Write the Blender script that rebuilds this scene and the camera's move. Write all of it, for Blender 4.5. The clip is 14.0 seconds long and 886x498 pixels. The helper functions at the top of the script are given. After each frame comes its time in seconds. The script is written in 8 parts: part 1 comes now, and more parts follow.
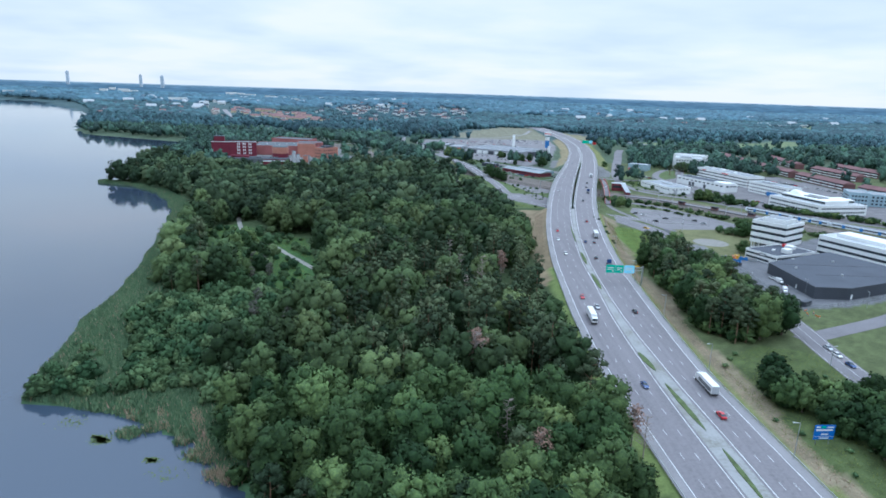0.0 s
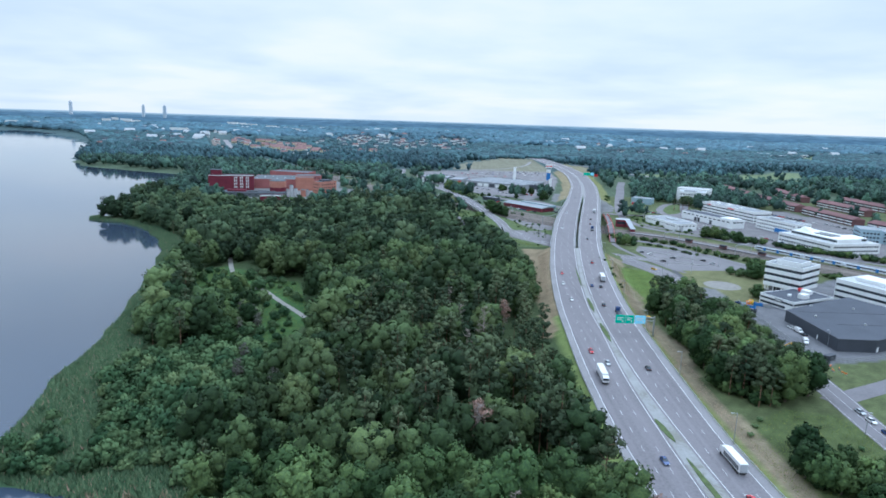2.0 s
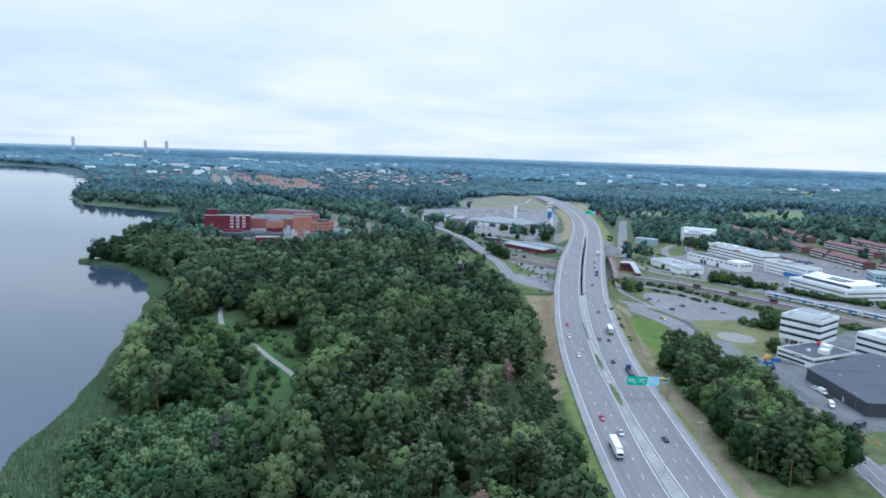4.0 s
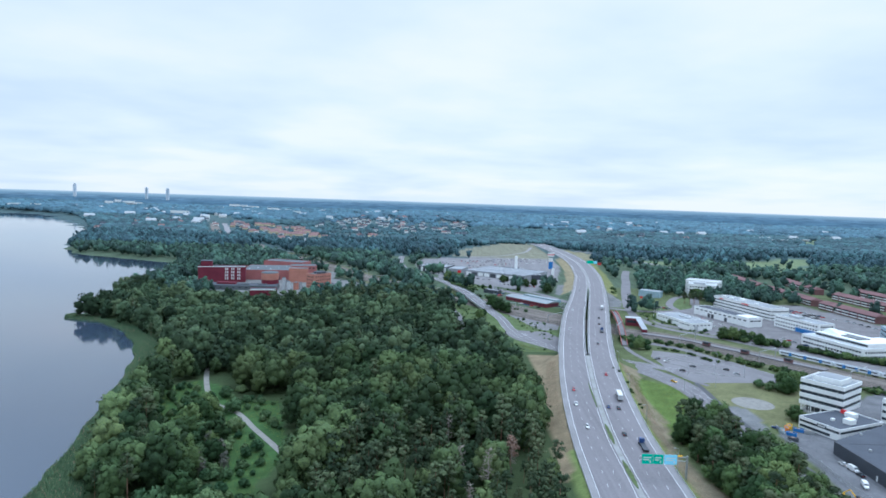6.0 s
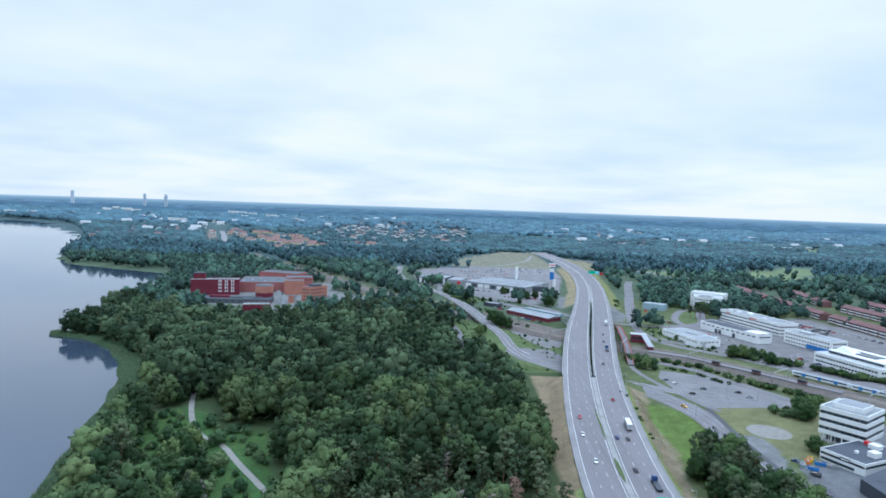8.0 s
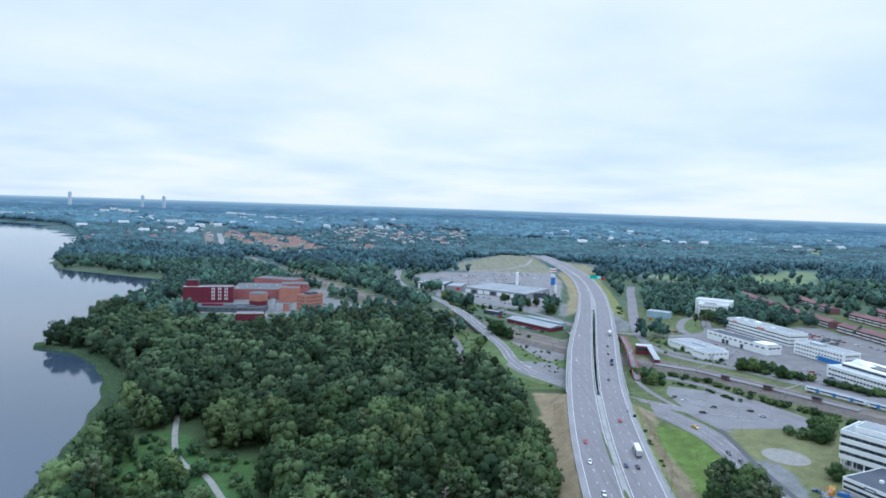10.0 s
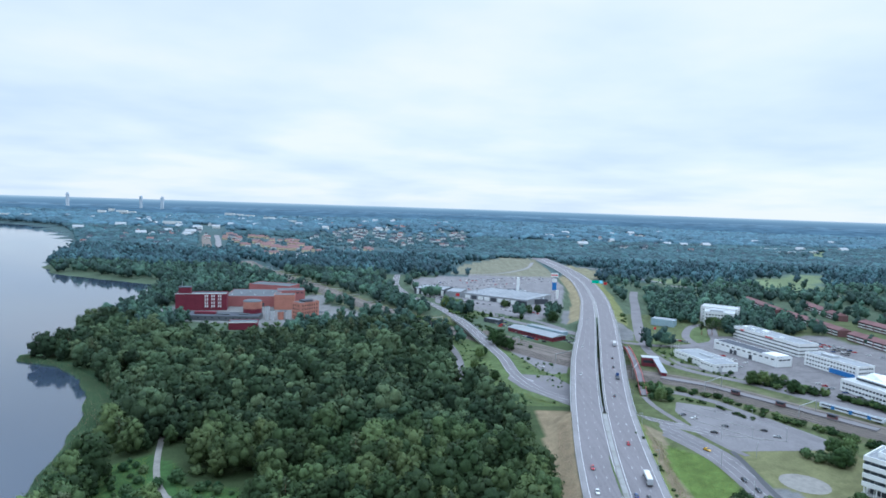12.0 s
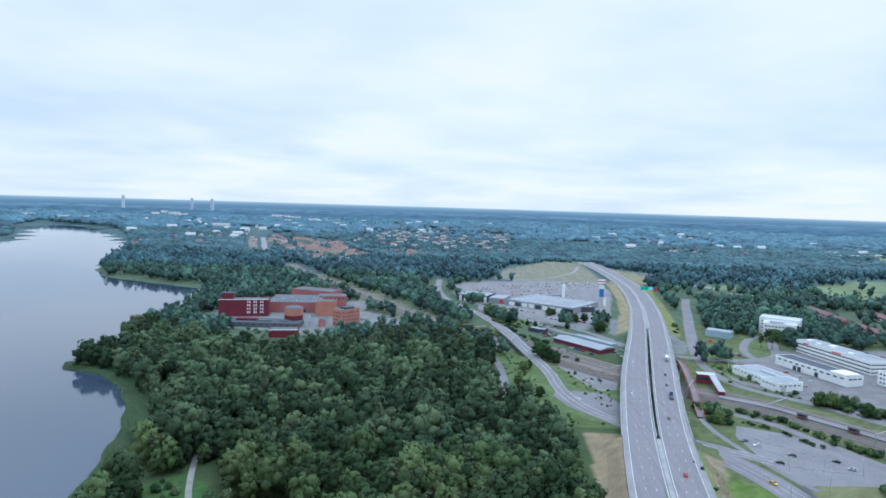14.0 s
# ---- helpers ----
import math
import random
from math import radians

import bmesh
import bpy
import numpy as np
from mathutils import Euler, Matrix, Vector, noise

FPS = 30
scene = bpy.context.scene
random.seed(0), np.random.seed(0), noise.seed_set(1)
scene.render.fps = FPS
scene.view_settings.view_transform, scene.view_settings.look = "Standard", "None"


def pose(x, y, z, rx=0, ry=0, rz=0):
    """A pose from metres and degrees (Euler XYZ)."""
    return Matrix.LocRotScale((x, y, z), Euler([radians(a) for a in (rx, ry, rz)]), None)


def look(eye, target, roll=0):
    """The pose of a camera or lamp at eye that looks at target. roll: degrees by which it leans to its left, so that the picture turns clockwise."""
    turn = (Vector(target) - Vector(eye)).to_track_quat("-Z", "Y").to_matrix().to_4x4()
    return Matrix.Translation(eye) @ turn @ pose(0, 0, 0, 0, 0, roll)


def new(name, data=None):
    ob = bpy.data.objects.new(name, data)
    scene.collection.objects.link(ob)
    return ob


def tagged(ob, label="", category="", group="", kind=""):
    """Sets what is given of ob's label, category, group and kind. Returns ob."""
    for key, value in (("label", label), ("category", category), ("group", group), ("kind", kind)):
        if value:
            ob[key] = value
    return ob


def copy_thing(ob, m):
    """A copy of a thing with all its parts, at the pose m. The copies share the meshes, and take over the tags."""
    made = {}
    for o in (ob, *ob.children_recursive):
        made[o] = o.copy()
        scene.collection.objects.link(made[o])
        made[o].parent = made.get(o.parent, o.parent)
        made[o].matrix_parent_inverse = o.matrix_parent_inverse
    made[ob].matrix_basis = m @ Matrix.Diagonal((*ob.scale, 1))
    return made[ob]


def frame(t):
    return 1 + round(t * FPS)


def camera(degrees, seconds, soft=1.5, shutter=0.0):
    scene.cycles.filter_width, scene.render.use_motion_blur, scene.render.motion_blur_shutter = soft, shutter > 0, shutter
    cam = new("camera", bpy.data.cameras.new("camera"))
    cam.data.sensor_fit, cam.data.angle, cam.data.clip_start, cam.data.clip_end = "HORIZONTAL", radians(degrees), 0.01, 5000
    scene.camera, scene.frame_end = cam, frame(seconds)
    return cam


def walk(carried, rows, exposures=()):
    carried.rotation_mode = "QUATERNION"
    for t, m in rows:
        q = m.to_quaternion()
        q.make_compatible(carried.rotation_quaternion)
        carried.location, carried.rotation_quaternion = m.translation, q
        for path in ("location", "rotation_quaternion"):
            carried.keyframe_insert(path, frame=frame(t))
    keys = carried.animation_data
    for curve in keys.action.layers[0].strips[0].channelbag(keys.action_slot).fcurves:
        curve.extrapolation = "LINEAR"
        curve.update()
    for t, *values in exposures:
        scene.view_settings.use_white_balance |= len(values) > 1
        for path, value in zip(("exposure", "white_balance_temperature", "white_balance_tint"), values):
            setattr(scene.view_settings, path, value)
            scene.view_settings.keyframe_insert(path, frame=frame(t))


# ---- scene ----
cam = camera(71, 14.0, soft=1.7)
walk(cam, [
    (0.0, look((-0.00, -0.00, 99.62), (0.31, 96.85, 74.73), 1.88)),
    (0.5, look((0.11, 4.63, 100.97), (0.29, 102.01, 78.24), 1.85)),
    (1.0, look((0.16, 9.37, 102.36), (0.29, 106.96, 80.56), 1.85)),
    (1.5, look((0.21, 14.19, 103.80), (0.33, 111.88, 82.44), 1.84)),
    (2.0, look((0.30, 19.08, 105.28), (0.38, 116.94, 84.70), 1.86)),
    (2.5, look((0.34, 23.96, 106.81), (0.36, 122.05, 87.34), 1.84)),
    (3.0, look((0.37, 28.75, 108.39), (0.37, 127.08, 90.20), 1.88)),
    (5.5, look((0.43, 51.59, 116.02), (0.17, 151.10, 106.15), 1.92)),
    (6.0, look((0.57, 56.06, 117.42), (0.25, 155.74, 109.42), 1.91)),
    (6.5, look((0.62, 60.77, 118.84), (0.29, 160.52, 111.73), 1.92)),
    (7.0, look((0.65, 65.63, 120.38), (0.34, 165.38, 113.34), 1.91)),
    (7.5, look((0.73, 70.70, 122.01), (0.45, 170.45, 114.94), 1.91)),
    (8.0, look((0.85, 75.68, 123.65), (0.58, 175.43, 116.54), 1.92)),
    (10.5, look((1.58, 99.87, 131.34), (1.38, 199.62, 124.26), 1.87)),
    (11.0, look((1.70, 104.57, 132.82), (1.50, 204.32, 125.74), 1.88)),
    (11.5, look((1.81, 109.40, 134.30), (1.62, 209.15, 127.21), 1.89)),
    (12.0, look((1.90, 114.15, 135.79), (1.73, 213.90, 128.70), 1.86)),
    (12.5, look((1.93, 118.88, 137.28), (1.72, 218.63, 130.19), 1.84)),
    (13.0, look((1.86, 123.50, 138.72), (-2.00, 223.17, 131.55), 1.80)),
    (13.5, look((1.99, 128.01, 140.18), (-4.57, 227.53, 132.95), 1.73)),
    (14.0, look((2.33, 132.40, 141.67), (-4.86, 231.88, 134.42), 1.74)),
], exposures=[(0.0, 0.0, 5600.0, 10.0), (14.0, 0.0, 5600.0, 10.0)])

# ---- world and sun ----
SUN_EL, SUN_AZ = radians(52), radians(40)
world = bpy.data.worlds.new("overcast_sky")
scene.world = world
world.use_nodes = True


def wire(tree, kind, inputs=()):
    """A node with its inputs (values, or outputs of other nodes)."""
    n = tree.nodes.new(kind)
    for key, value in dict(inputs).items():
        if isinstance(value, bpy.types.NodeSocket):
            tree.links.new(value, n.inputs[key])
        else:
            n.inputs[key].default_value = value
    return n


def math_node(tree, op, a, b=0.0):
    n = tree.nodes.new("ShaderNodeMath")
    n.operation = op
    for i, value in enumerate((a, b)):
        if isinstance(value, bpy.types.NodeSocket):
            tree.links.new(value, n.inputs[i])
        else:
            n.inputs[i].default_value = value
    return n.outputs[0]


def scaled(tree, vector, factor):
    n = tree.nodes.new("ShaderNodeVectorMath")
    n.operation = "SCALE"
    tree.links.new(vector, n.inputs[0])
    if isinstance(factor, bpy.types.NodeSocket):
        tree.links.new(factor, n.inputs["Scale"])
    else:
        n.inputs["Scale"].default_value = factor
    return n.outputs[0]


def ramp(tree, fac, stops):
    n = wire(tree, "ShaderNodeValToRGB", {0: fac})
    els = n.color_ramp.elements
    while len(els) < len(stops):
        els.new(0.5)
    for e, (p, c) in zip(els, stops):
        e.position, e.color = p, (*c, 1)
    return n.outputs[0]


def mixrgb(tree, fac, a, b):
    n = tree.nodes.new("ShaderNodeMix")
    n.data_type = "RGBA"
    for i, value in ((0, fac), (6, a), (7, b)):
        if isinstance(value, bpy.types.NodeSocket):
            tree.links.new(value, n.inputs[i])
        else:
            n.inputs[i].default_value = value
    return n.outputs[2]


def build_world():
    t = world.node_tree
    t.nodes.clear()
    sky = t.nodes.new("ShaderNodeTexSky")
    sky.sky_type, sky.sun_disc = "NISHITA", False
    sky.sun_elevation, sky.sun_rotation = SUN_EL, SUN_AZ
    co = wire(t, "ShaderNodeTexCoord").outputs["Generated"]
    xyz = wire(t, "ShaderNodeSeparateXYZ", {0: co})
    up = math_node(t, "MAXIMUM", xyz.outputs[2], 0.0)
    den = math_node(t, "ADD", up, 0.13)
    flat = wire(t, "ShaderNodeCombineXYZ", {0: math_node(t, "DIVIDE", xyz.outputs[0], den), 1: math_node(t, "DIVIDE", xyz.outputs[1], den)}).outputs[0]
    n1 = wire(t, "ShaderNodeTexNoise", {"Vector": flat, "Scale": 0.45, "Detail": 3.0, "Roughness": 0.45, "Distortion": 0.5}).outputs[0]
    n2 = wire(t, "ShaderNodeTexNoise", {"Vector": flat, "Scale": 1.3, "Detail": 4.0, "Roughness": 0.5}).outputs[0]
    n = math_node(t, "ADD", math_node(t, "MULTIPLY", n1, 0.7), math_node(t, "MULTIPLY", n2, 0.3))
    cloud = ramp(t, n, [(0.365, (0.70, 0.805, 0.89)), (0.49, (0.85, 0.92, 0.94)), (0.58, (0.97, 0.98, 0.96))])
    # an overcast sky is brighter overhead than at the horizon
    gain = wire(t, "ShaderNodeMapRange", {0: up, 1: 0.3, 2: 1.0, 3: 1.0, 4: 2.6}).outputs[0]
    cloud = scaled(t, cloud, gain)
    tint = ramp(t, up, [(0.3, (1.0, 1.0, 1.0)), (0.7, (0.90, 1.0, 1.13))])
    v = t.nodes.new("ShaderNodeVectorMath")
    v.operation = "MULTIPLY"
    t.links.new(cloud, v.inputs[0])
    t.links.new(tint, v.inputs[1])
    cloud = v.outputs[0]
    dim = scaled(t, sky.outputs[0], 0.1)
    both = mixrgb(t, 0.92, dim, cloud)
    # the plain beyond the last ridge, painted into the sky, hazing to the true horizon
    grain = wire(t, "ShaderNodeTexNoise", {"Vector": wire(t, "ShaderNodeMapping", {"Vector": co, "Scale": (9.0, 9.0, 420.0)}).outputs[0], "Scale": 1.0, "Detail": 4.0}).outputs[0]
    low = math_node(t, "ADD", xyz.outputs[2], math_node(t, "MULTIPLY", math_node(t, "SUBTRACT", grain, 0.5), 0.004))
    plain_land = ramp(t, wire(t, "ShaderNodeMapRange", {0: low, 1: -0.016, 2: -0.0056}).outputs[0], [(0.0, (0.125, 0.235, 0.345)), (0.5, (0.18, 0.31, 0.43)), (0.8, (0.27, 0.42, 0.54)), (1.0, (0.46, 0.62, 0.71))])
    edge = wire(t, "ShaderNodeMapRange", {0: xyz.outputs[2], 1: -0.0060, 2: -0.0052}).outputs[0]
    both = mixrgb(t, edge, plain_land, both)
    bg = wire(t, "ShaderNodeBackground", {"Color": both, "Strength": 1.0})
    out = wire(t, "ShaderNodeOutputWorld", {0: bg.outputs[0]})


build_world()
sun_data = bpy.data.lights.new("sun", "SUN")
sun_data.energy, sun_data.angle, sun_data.color = 1.0, radians(25), (1.0, 0.985, 0.96)
sun = new("sun", sun_data)
sun.matrix_world = look((300, -300, 600), (300 + 100 * math.sin(SUN_AZ - math.pi) * math.cos(SUN_EL), -300 + 100 * math.cos(SUN_AZ - math.pi) * math.cos(SUN_EL), 600 - 100 * math.sin(SUN_EL)))
scene.view_settings.exposure = 0.0

# ---- materials ----
def material(name, color, rough=0.8, vary=0.25, big=0.15, fine=2.5, bump=0.15, metal=0.0, tint=None, spec=0.3, streak=0.0, rand=0.0):
    """A procedural surface: colour varied at two scales, with fine relief. tint: the colour that stains lean to."""
    m = bpy.data.materials.new(name)
    m.use_nodes = True
    t = m.node_tree
    p = t.nodes["Principled BSDF"]
    co = wire(t, "ShaderNodeTexCoord").outputs["Object"]
    a = wire(t, "ShaderNodeTexNoise", {"Vector": co, "Scale": big, "Detail": 3.0}).outputs[0]
    b = wire(t, "ShaderNodeTexNoise", {"Vector": co, "Scale": fine, "Detail": 2.0}).outputs[0]
    if streak:
        long = wire(t, "ShaderNodeMapping", {"Vector": co, "Scale": (0.55, 0.006, 0.2)}).outputs[0]
        lane = wire(t, "ShaderNodeTexNoise", {"Vector": long, "Scale": 1.0, "Detail": 3.0}).outputs[0]
        a = math_node(t, "ADD", math_node(t, "MULTIPLY", a, 1 - streak), math_node(t, "MULTIPLY", lane, streak))
    low = tint or tuple(c * (1 - vary) for c in color)
    high = tuple(min(1, c * (1 + vary * 0.6)) for c in color)
    f = math_node(t, "ADD", math_node(t, "MULTIPLY", a, 0.6), math_node(t, "MULTIPLY", b, 0.4))
    col = ramp(t, f, [(0.36, low), (0.5, color), (0.64, high)])
    if rand:
        r = wire(t, "ShaderNodeObjectInfo").outputs["Random"]
        s = wire(t, "ShaderNodeMapRange", {0: r, 3: 1 - rand, 4: 1 + rand}).outputs[0]
        col = scaled(t, col, s)
    t.links.new(col, p.inputs["Base Color"])
    p.inputs["Roughness"].default_value = rough
    p.inputs["Metallic"].default_value = metal
    p.inputs["Specular IOR Level"].default_value = spec
    if bump:
        bn = wire(t, "ShaderNodeBump", {"Height": b, "Strength": bump, "Distance": 0.05})
        t.links.new(bn.outputs[0], p.inputs["Normal"])
    return m


def plain(name, color, rough=0.6, metal=0.0):
    m = bpy.data.materials.new(name)
    m.use_nodes = True
    p = m.node_tree.nodes["Principled BSDF"]
    p.inputs["Base Color"].default_value = (*color, 1)
    p.inputs["Roughness"].default_value = rough
    p.inputs["Metallic"].default_value = metal
    return m


def foliage(name, dark, light, spread=0.35, rough=0.8, grain=1.5, patch=0.0, turn=1.0):
    """Leaves: light and dark tufts, each clump its own shade, each tree its own tint."""
    m = bpy.data.materials.new(name)
    m.use_nodes = True
    t = m.node_tree
    p = t.nodes["Principled BSDF"]
    isl = wire(t, "ShaderNodeNewGeometry").outputs["Random Per Island"]
    rnd = wire(t, "ShaderNodeObjectInfo").outputs["Random"]
    at = t.nodes.new("ShaderNodeAttribute")
    at.attribute_name = "tone"
    tone = at.outputs["Fac"]
    co = wire(t, "ShaderNodeTexCoord").outputs["Object"]
    n = wire(t, "ShaderNodeTexNoise", {"Vector": co, "Scale": grain, "Detail": 3.0, "Roughness": 0.65}).outputs[0]
    tuft = wire(t, "ShaderNodeMapRange", {0: n, 1: 0.33, 2: 0.67, 3: 0.0, 4: 0.8}).outputs[0]
    mix = math_node(t, "ADD", tuft, math_node(t, "MULTIPLY", isl, 0.2))
    col = mixrgb(t, mix, (*dark, 1), (*light, 1))
    kin = math_node(t, "FRACT", math_node(t, "ADD", rnd, tone))
    own = math_node(t, "FRACT", math_node(t, "MULTIPLY", math_node(t, "ADD", rnd, tone), 7.3))
    # bright trees lean to yellow, dark ones to blue
    hue = math_node(t, "SUBTRACT", 0.5 + 0.013 * turn, math_node(t, "ADD", math_node(t, "MULTIPLY", kin, 0.062 * turn), math_node(t, "MULTIPLY", own, 0.025 * turn)))
    val = wire(t, "ShaderNodeMapRange", {0: math_node(t, "POWER", kin, 1.4), 3: 1 - spread, 4: 1 + spread * 1.25}).outputs[0]
    if patch:
        far = wire(t, "ShaderNodeTexNoise", {"Vector": co, "Scale": 0.011, "Detail": 3.0}).outputs[0]
        val = math_node(t, "MULTIPLY", val, wire(t, "ShaderNodeMapRange", {0: far, 1: 0.35, 2: 0.65, 3: 1 - patch, 4: 1 + patch}).outputs[0])
    hsv = wire(t, "ShaderNodeHueSaturation", {"Hue": hue, "Saturation": 0.95 if patch > 0.25 else (1.02 if patch else 1.10), "Value": val, "Color": col})
    t.links.new(hsv.outputs[0], p.inputs["Base Color"])
    p.inputs["Roughness"].default_value = rough
    p.inputs["Specular IOR Level"].default_value = 0.14
    bn = wire(t, "ShaderNodeBump", {"Height": n, "Strength": 0.5, "Distance": 0.3 / grain})
    t.links.new(bn.outputs[0], p.inputs["Normal"])
    return m


M_ASPHALT = material("asphalt", (0.184, 0.170, 0.177), 0.85, 0.22, 0.05, 1.2, 0.1, streak=0.75)
M_SHOULDER = material("pale_asphalt", (0.238, 0.226, 0.229), 0.9, 0.15, 0.08, 1.5, 0.1)
M_MEDIAN = material("worn_median_asphalt", (0.27, 0.27, 0.262), 0.9, 0.25, 0.12, 1.0, 0.15, tint=(0.2, 0.195, 0.17))
M_STREET = material("street_asphalt", (0.172, 0.161, 0.168), 0.88, 0.2, 0.06, 1.0, 0.1)
M_DARKROAD = material("fresh_asphalt", (0.075, 0.077, 0.082), 0.85, 0.15, 0.1, 1.5, 0.1)
M_LOT = material("car_park_asphalt", (0.186, 0.176, 0.181), 0.9, 0.2, 0.05, 0.8, 0.1)
M_LINE = material("road_paint", (0.66, 0.66, 0.65), 0.7, 0.15, 0.4, 4.0, 0.0)
M_DASH = material("worn_road_paint", (0.50, 0.50, 0.50), 0.7, 0.25, 0.5, 4.0, 0.0)
M_ISLE = material("island_weeds", (0.085, 0.115, 0.045), 0.95, 0.4, 0.5, 2.5, 0.4)
M_PATH = material("gravel_path", (0.235, 0.222, 0.20), 0.95, 0.2, 0.4, 3.0, 0.2)
M_CONCRETE = material("concrete", (0.33, 0.33, 0.32), 0.85, 0.2, 0.2, 2.0, 0.1)
M_BALLAST = material("track_ballast", (0.17, 0.145, 0.125), 0.95, 0.3, 0.1, 2.5, 0.3)
M_SLEEPER = material("sleepers_and_ballast", (0.085, 0.072, 0.064), 0.95, 0.35, 0.3, 3.0, 0.3)
M_RAIL = material("rail_steel", (0.22, 0.18, 0.16), 0.5, 0.2, 0.5, 4.0, 0.0, metal=0.6)
M_STEEL = material("galvanised_steel", (0.42, 0.44, 0.45), 0.45, 0.1, 0.5, 4.0, 0.0, metal=0.7)
M_WHITE = material("white_facade", (0.72, 0.73, 0.72), 0.7, 0.1, 0.08, 0.7, 0.03)
M_GLASS = plain("window_glass", (0.035, 0.045, 0.055), 0.12)
M_BLUEGLASS = plain("blue_glass", (0.03, 0.10, 0.30), 0.15)
M_DARKWALL = material("dark_cladding", (0.055, 0.062, 0.076), 0.6, 0.15, 0.1, 1.5, 0.05)
M_DARKROOF = material("dark_roof_felt", (0.072, 0.080, 0.098), 0.85, 0.15, 0.06, 1.0, 0.08)
M_PALEROOF = material("pale_grey_roof", (0.33, 0.345, 0.365), 0.8, 0.18, 0.06, 0.8, 0.08)
M_SLATE = material("slate_grey_roof", (0.105, 0.118, 0.128), 0.85, 0.18, 0.06, 0.8, 0.08)
M_GREYROOF = material("grey_roof", (0.26, 0.275, 0.29), 0.8, 0.18, 0.06, 0.8, 0.08)
M_WHITEROOF = material("pale_roof", (0.44, 0.455, 0.47), 0.75, 0.15, 0.06, 0.8, 0.05)
M_REDBRICK = material("dark_red_brick", (0.15, 0.024, 0.040), 0.85, 0.18, 0.12, 3.0, 0.1)
M_ORANGE = material("orange_brick", (0.43, 0.19, 0.14), 0.85, 0.18, 0.12, 2.5, 0.1)
M_PINK = material("rose_render", (0.33, 0.125, 0.12), 0.85, 0.15, 0.1, 2.5, 0.05)
M_REDTILE = material("red_brown_roof", (0.165, 0.085, 0.085), 0.85, 0.22, 0.08, 1.0, 0.1)
M_FALURED = material("red_boards", (0.17, 0.030, 0.045), 0.8, 0.2, 0.2, 3.0, 0.1)
M_SALMON = material("salmon_steel", (0.60, 0.19, 0.17), 0.6, 0.12, 0.3, 2.0, 0.0)
M_BLUE = material("blue_paint", (0.03, 0.16, 0.42), 0.5, 0.15, 0.3, 2.0, 0.0)
M_TEAL = material("pale_blue_paint", (0.30, 0.41, 0.47), 0.5, 0.1, 0.3, 2.0, 0.0)
M_GREEN_SIGN = material("green_sign_face", (0.0, 0.48, 0.32), 0.45, 0.05, 0.4, 2.0, 0.0)
M_BLUE_SIGN = material("blue_sign_face", (0.01, 0.14, 0.50), 0.45, 0.05, 0.4, 2.0, 0.0)
M_LIGHT_SIGN = material("light_blue_sign_face", (0.30, 0.75, 0.95), 0.45, 0.05, 0.4, 2.0, 0.0)
M_YELLOW = material("yellow_paint", (0.75, 0.42, 0.02), 0.5, 0.1, 0.3, 2.0, 0.0)
M_ORANGE_PAINT = material("orange_paint", (0.75, 0.22, 0.04), 0.55, 0.15, 0.3, 2.0, 0.0)
M_RED_PAINT = material("red_paint", (0.55, 0.03, 0.035), 0.4, 0.08, 0.3, 2.0, 0.0)
M_BARK = material("bark", (0.16, 0.125, 0.10), 0.95, 0.3, 0.3, 3.0, 0.3)
M_PINEBARK = material("pine_bark", (0.22, 0.13, 0.085), 0.95, 0.3, 0.3, 3.0, 0.3)
M_DEADWOOD = material("dead_wood", (0.30, 0.25, 0.22), 0.95, 0.3, 0.5, 3.0, 0.2)
M_LEAF = foliage("broadleaf_foliage", (0.026, 0.056, 0.029), (0.074, 0.140, 0.051), 0.6)
# M_LEAF darkened, for the self-shadow that the joined crowns lack
M_WOOD = foliage("shaded_wood_foliage", (0.025, 0.051, 0.026), (0.062, 0.118, 0.041), 0.6, patch=0.18)
# the same leaves beyond y = 440, shade and blue haze in their colour
M_FARWOOD = foliage("hazed_wood_foliage", (0.025, 0.050, 0.030), (0.057, 0.104, 0.047), 0.55, grain=1.0, patch=0.18)
M_PINE = foliage("pine_needles", (0.034, 0.056, 0.034), (0.076, 0.114, 0.059), 0.45, grain=1.9)
M_BUSH = foliage("willow_foliage", (0.037, 0.082, 0.042), (0.096, 0.172, 0.080), 0.4, grain=1.3)
M_GREYBUSH = foliage("grey_twigs", (0.10, 0.10, 0.085), (0.16, 0.16, 0.13), 0.25)
# distance haze is put into these three leaf colours, bluer ring by ring
M_MIDLEAF = foliage("hazed_mixed_wood", (0.033, 0.066, 0.060), (0.066, 0.116, 0.094), 0.44, grain=0.7, patch=0.24)
M_FARLEAF = foliage("hazed_far_wood", (0.041, 0.082, 0.100), (0.056, 0.106, 0.126), 0.24, grain=0.4, patch=0.3, turn=0.5)
M_BLUELEAF = foliage("hazed_distant_wood", (0.064, 0.128, 0.172), (0.074, 0.144, 0.190), 0.14, grain=0.3, patch=0.3, turn=0.25)
M_CORE = material("inner_foliage", (0.030, 0.060, 0.024), 0.9, 0.3, 0.3, 1.5, 0.3)
M_BROWNLEAF = material("withered_needles", (0.27, 0.165, 0.125), 0.95, 0.35, 0.6, 3.0, 0.3)
M_REED = foliage("reed_blades", (0.058, 0.116, 0.062), (0.112, 0.192, 0.104), 0.3)
M_DRYREED = foliage("dry_reed_blades", (0.24, 0.20, 0.12), (0.36, 0.31, 0.20), 0.2)
M_GRASSBLADE = foliage("rough_grass", (0.075, 0.122, 0.036), (0.145, 0.20, 0.065), 0.25)

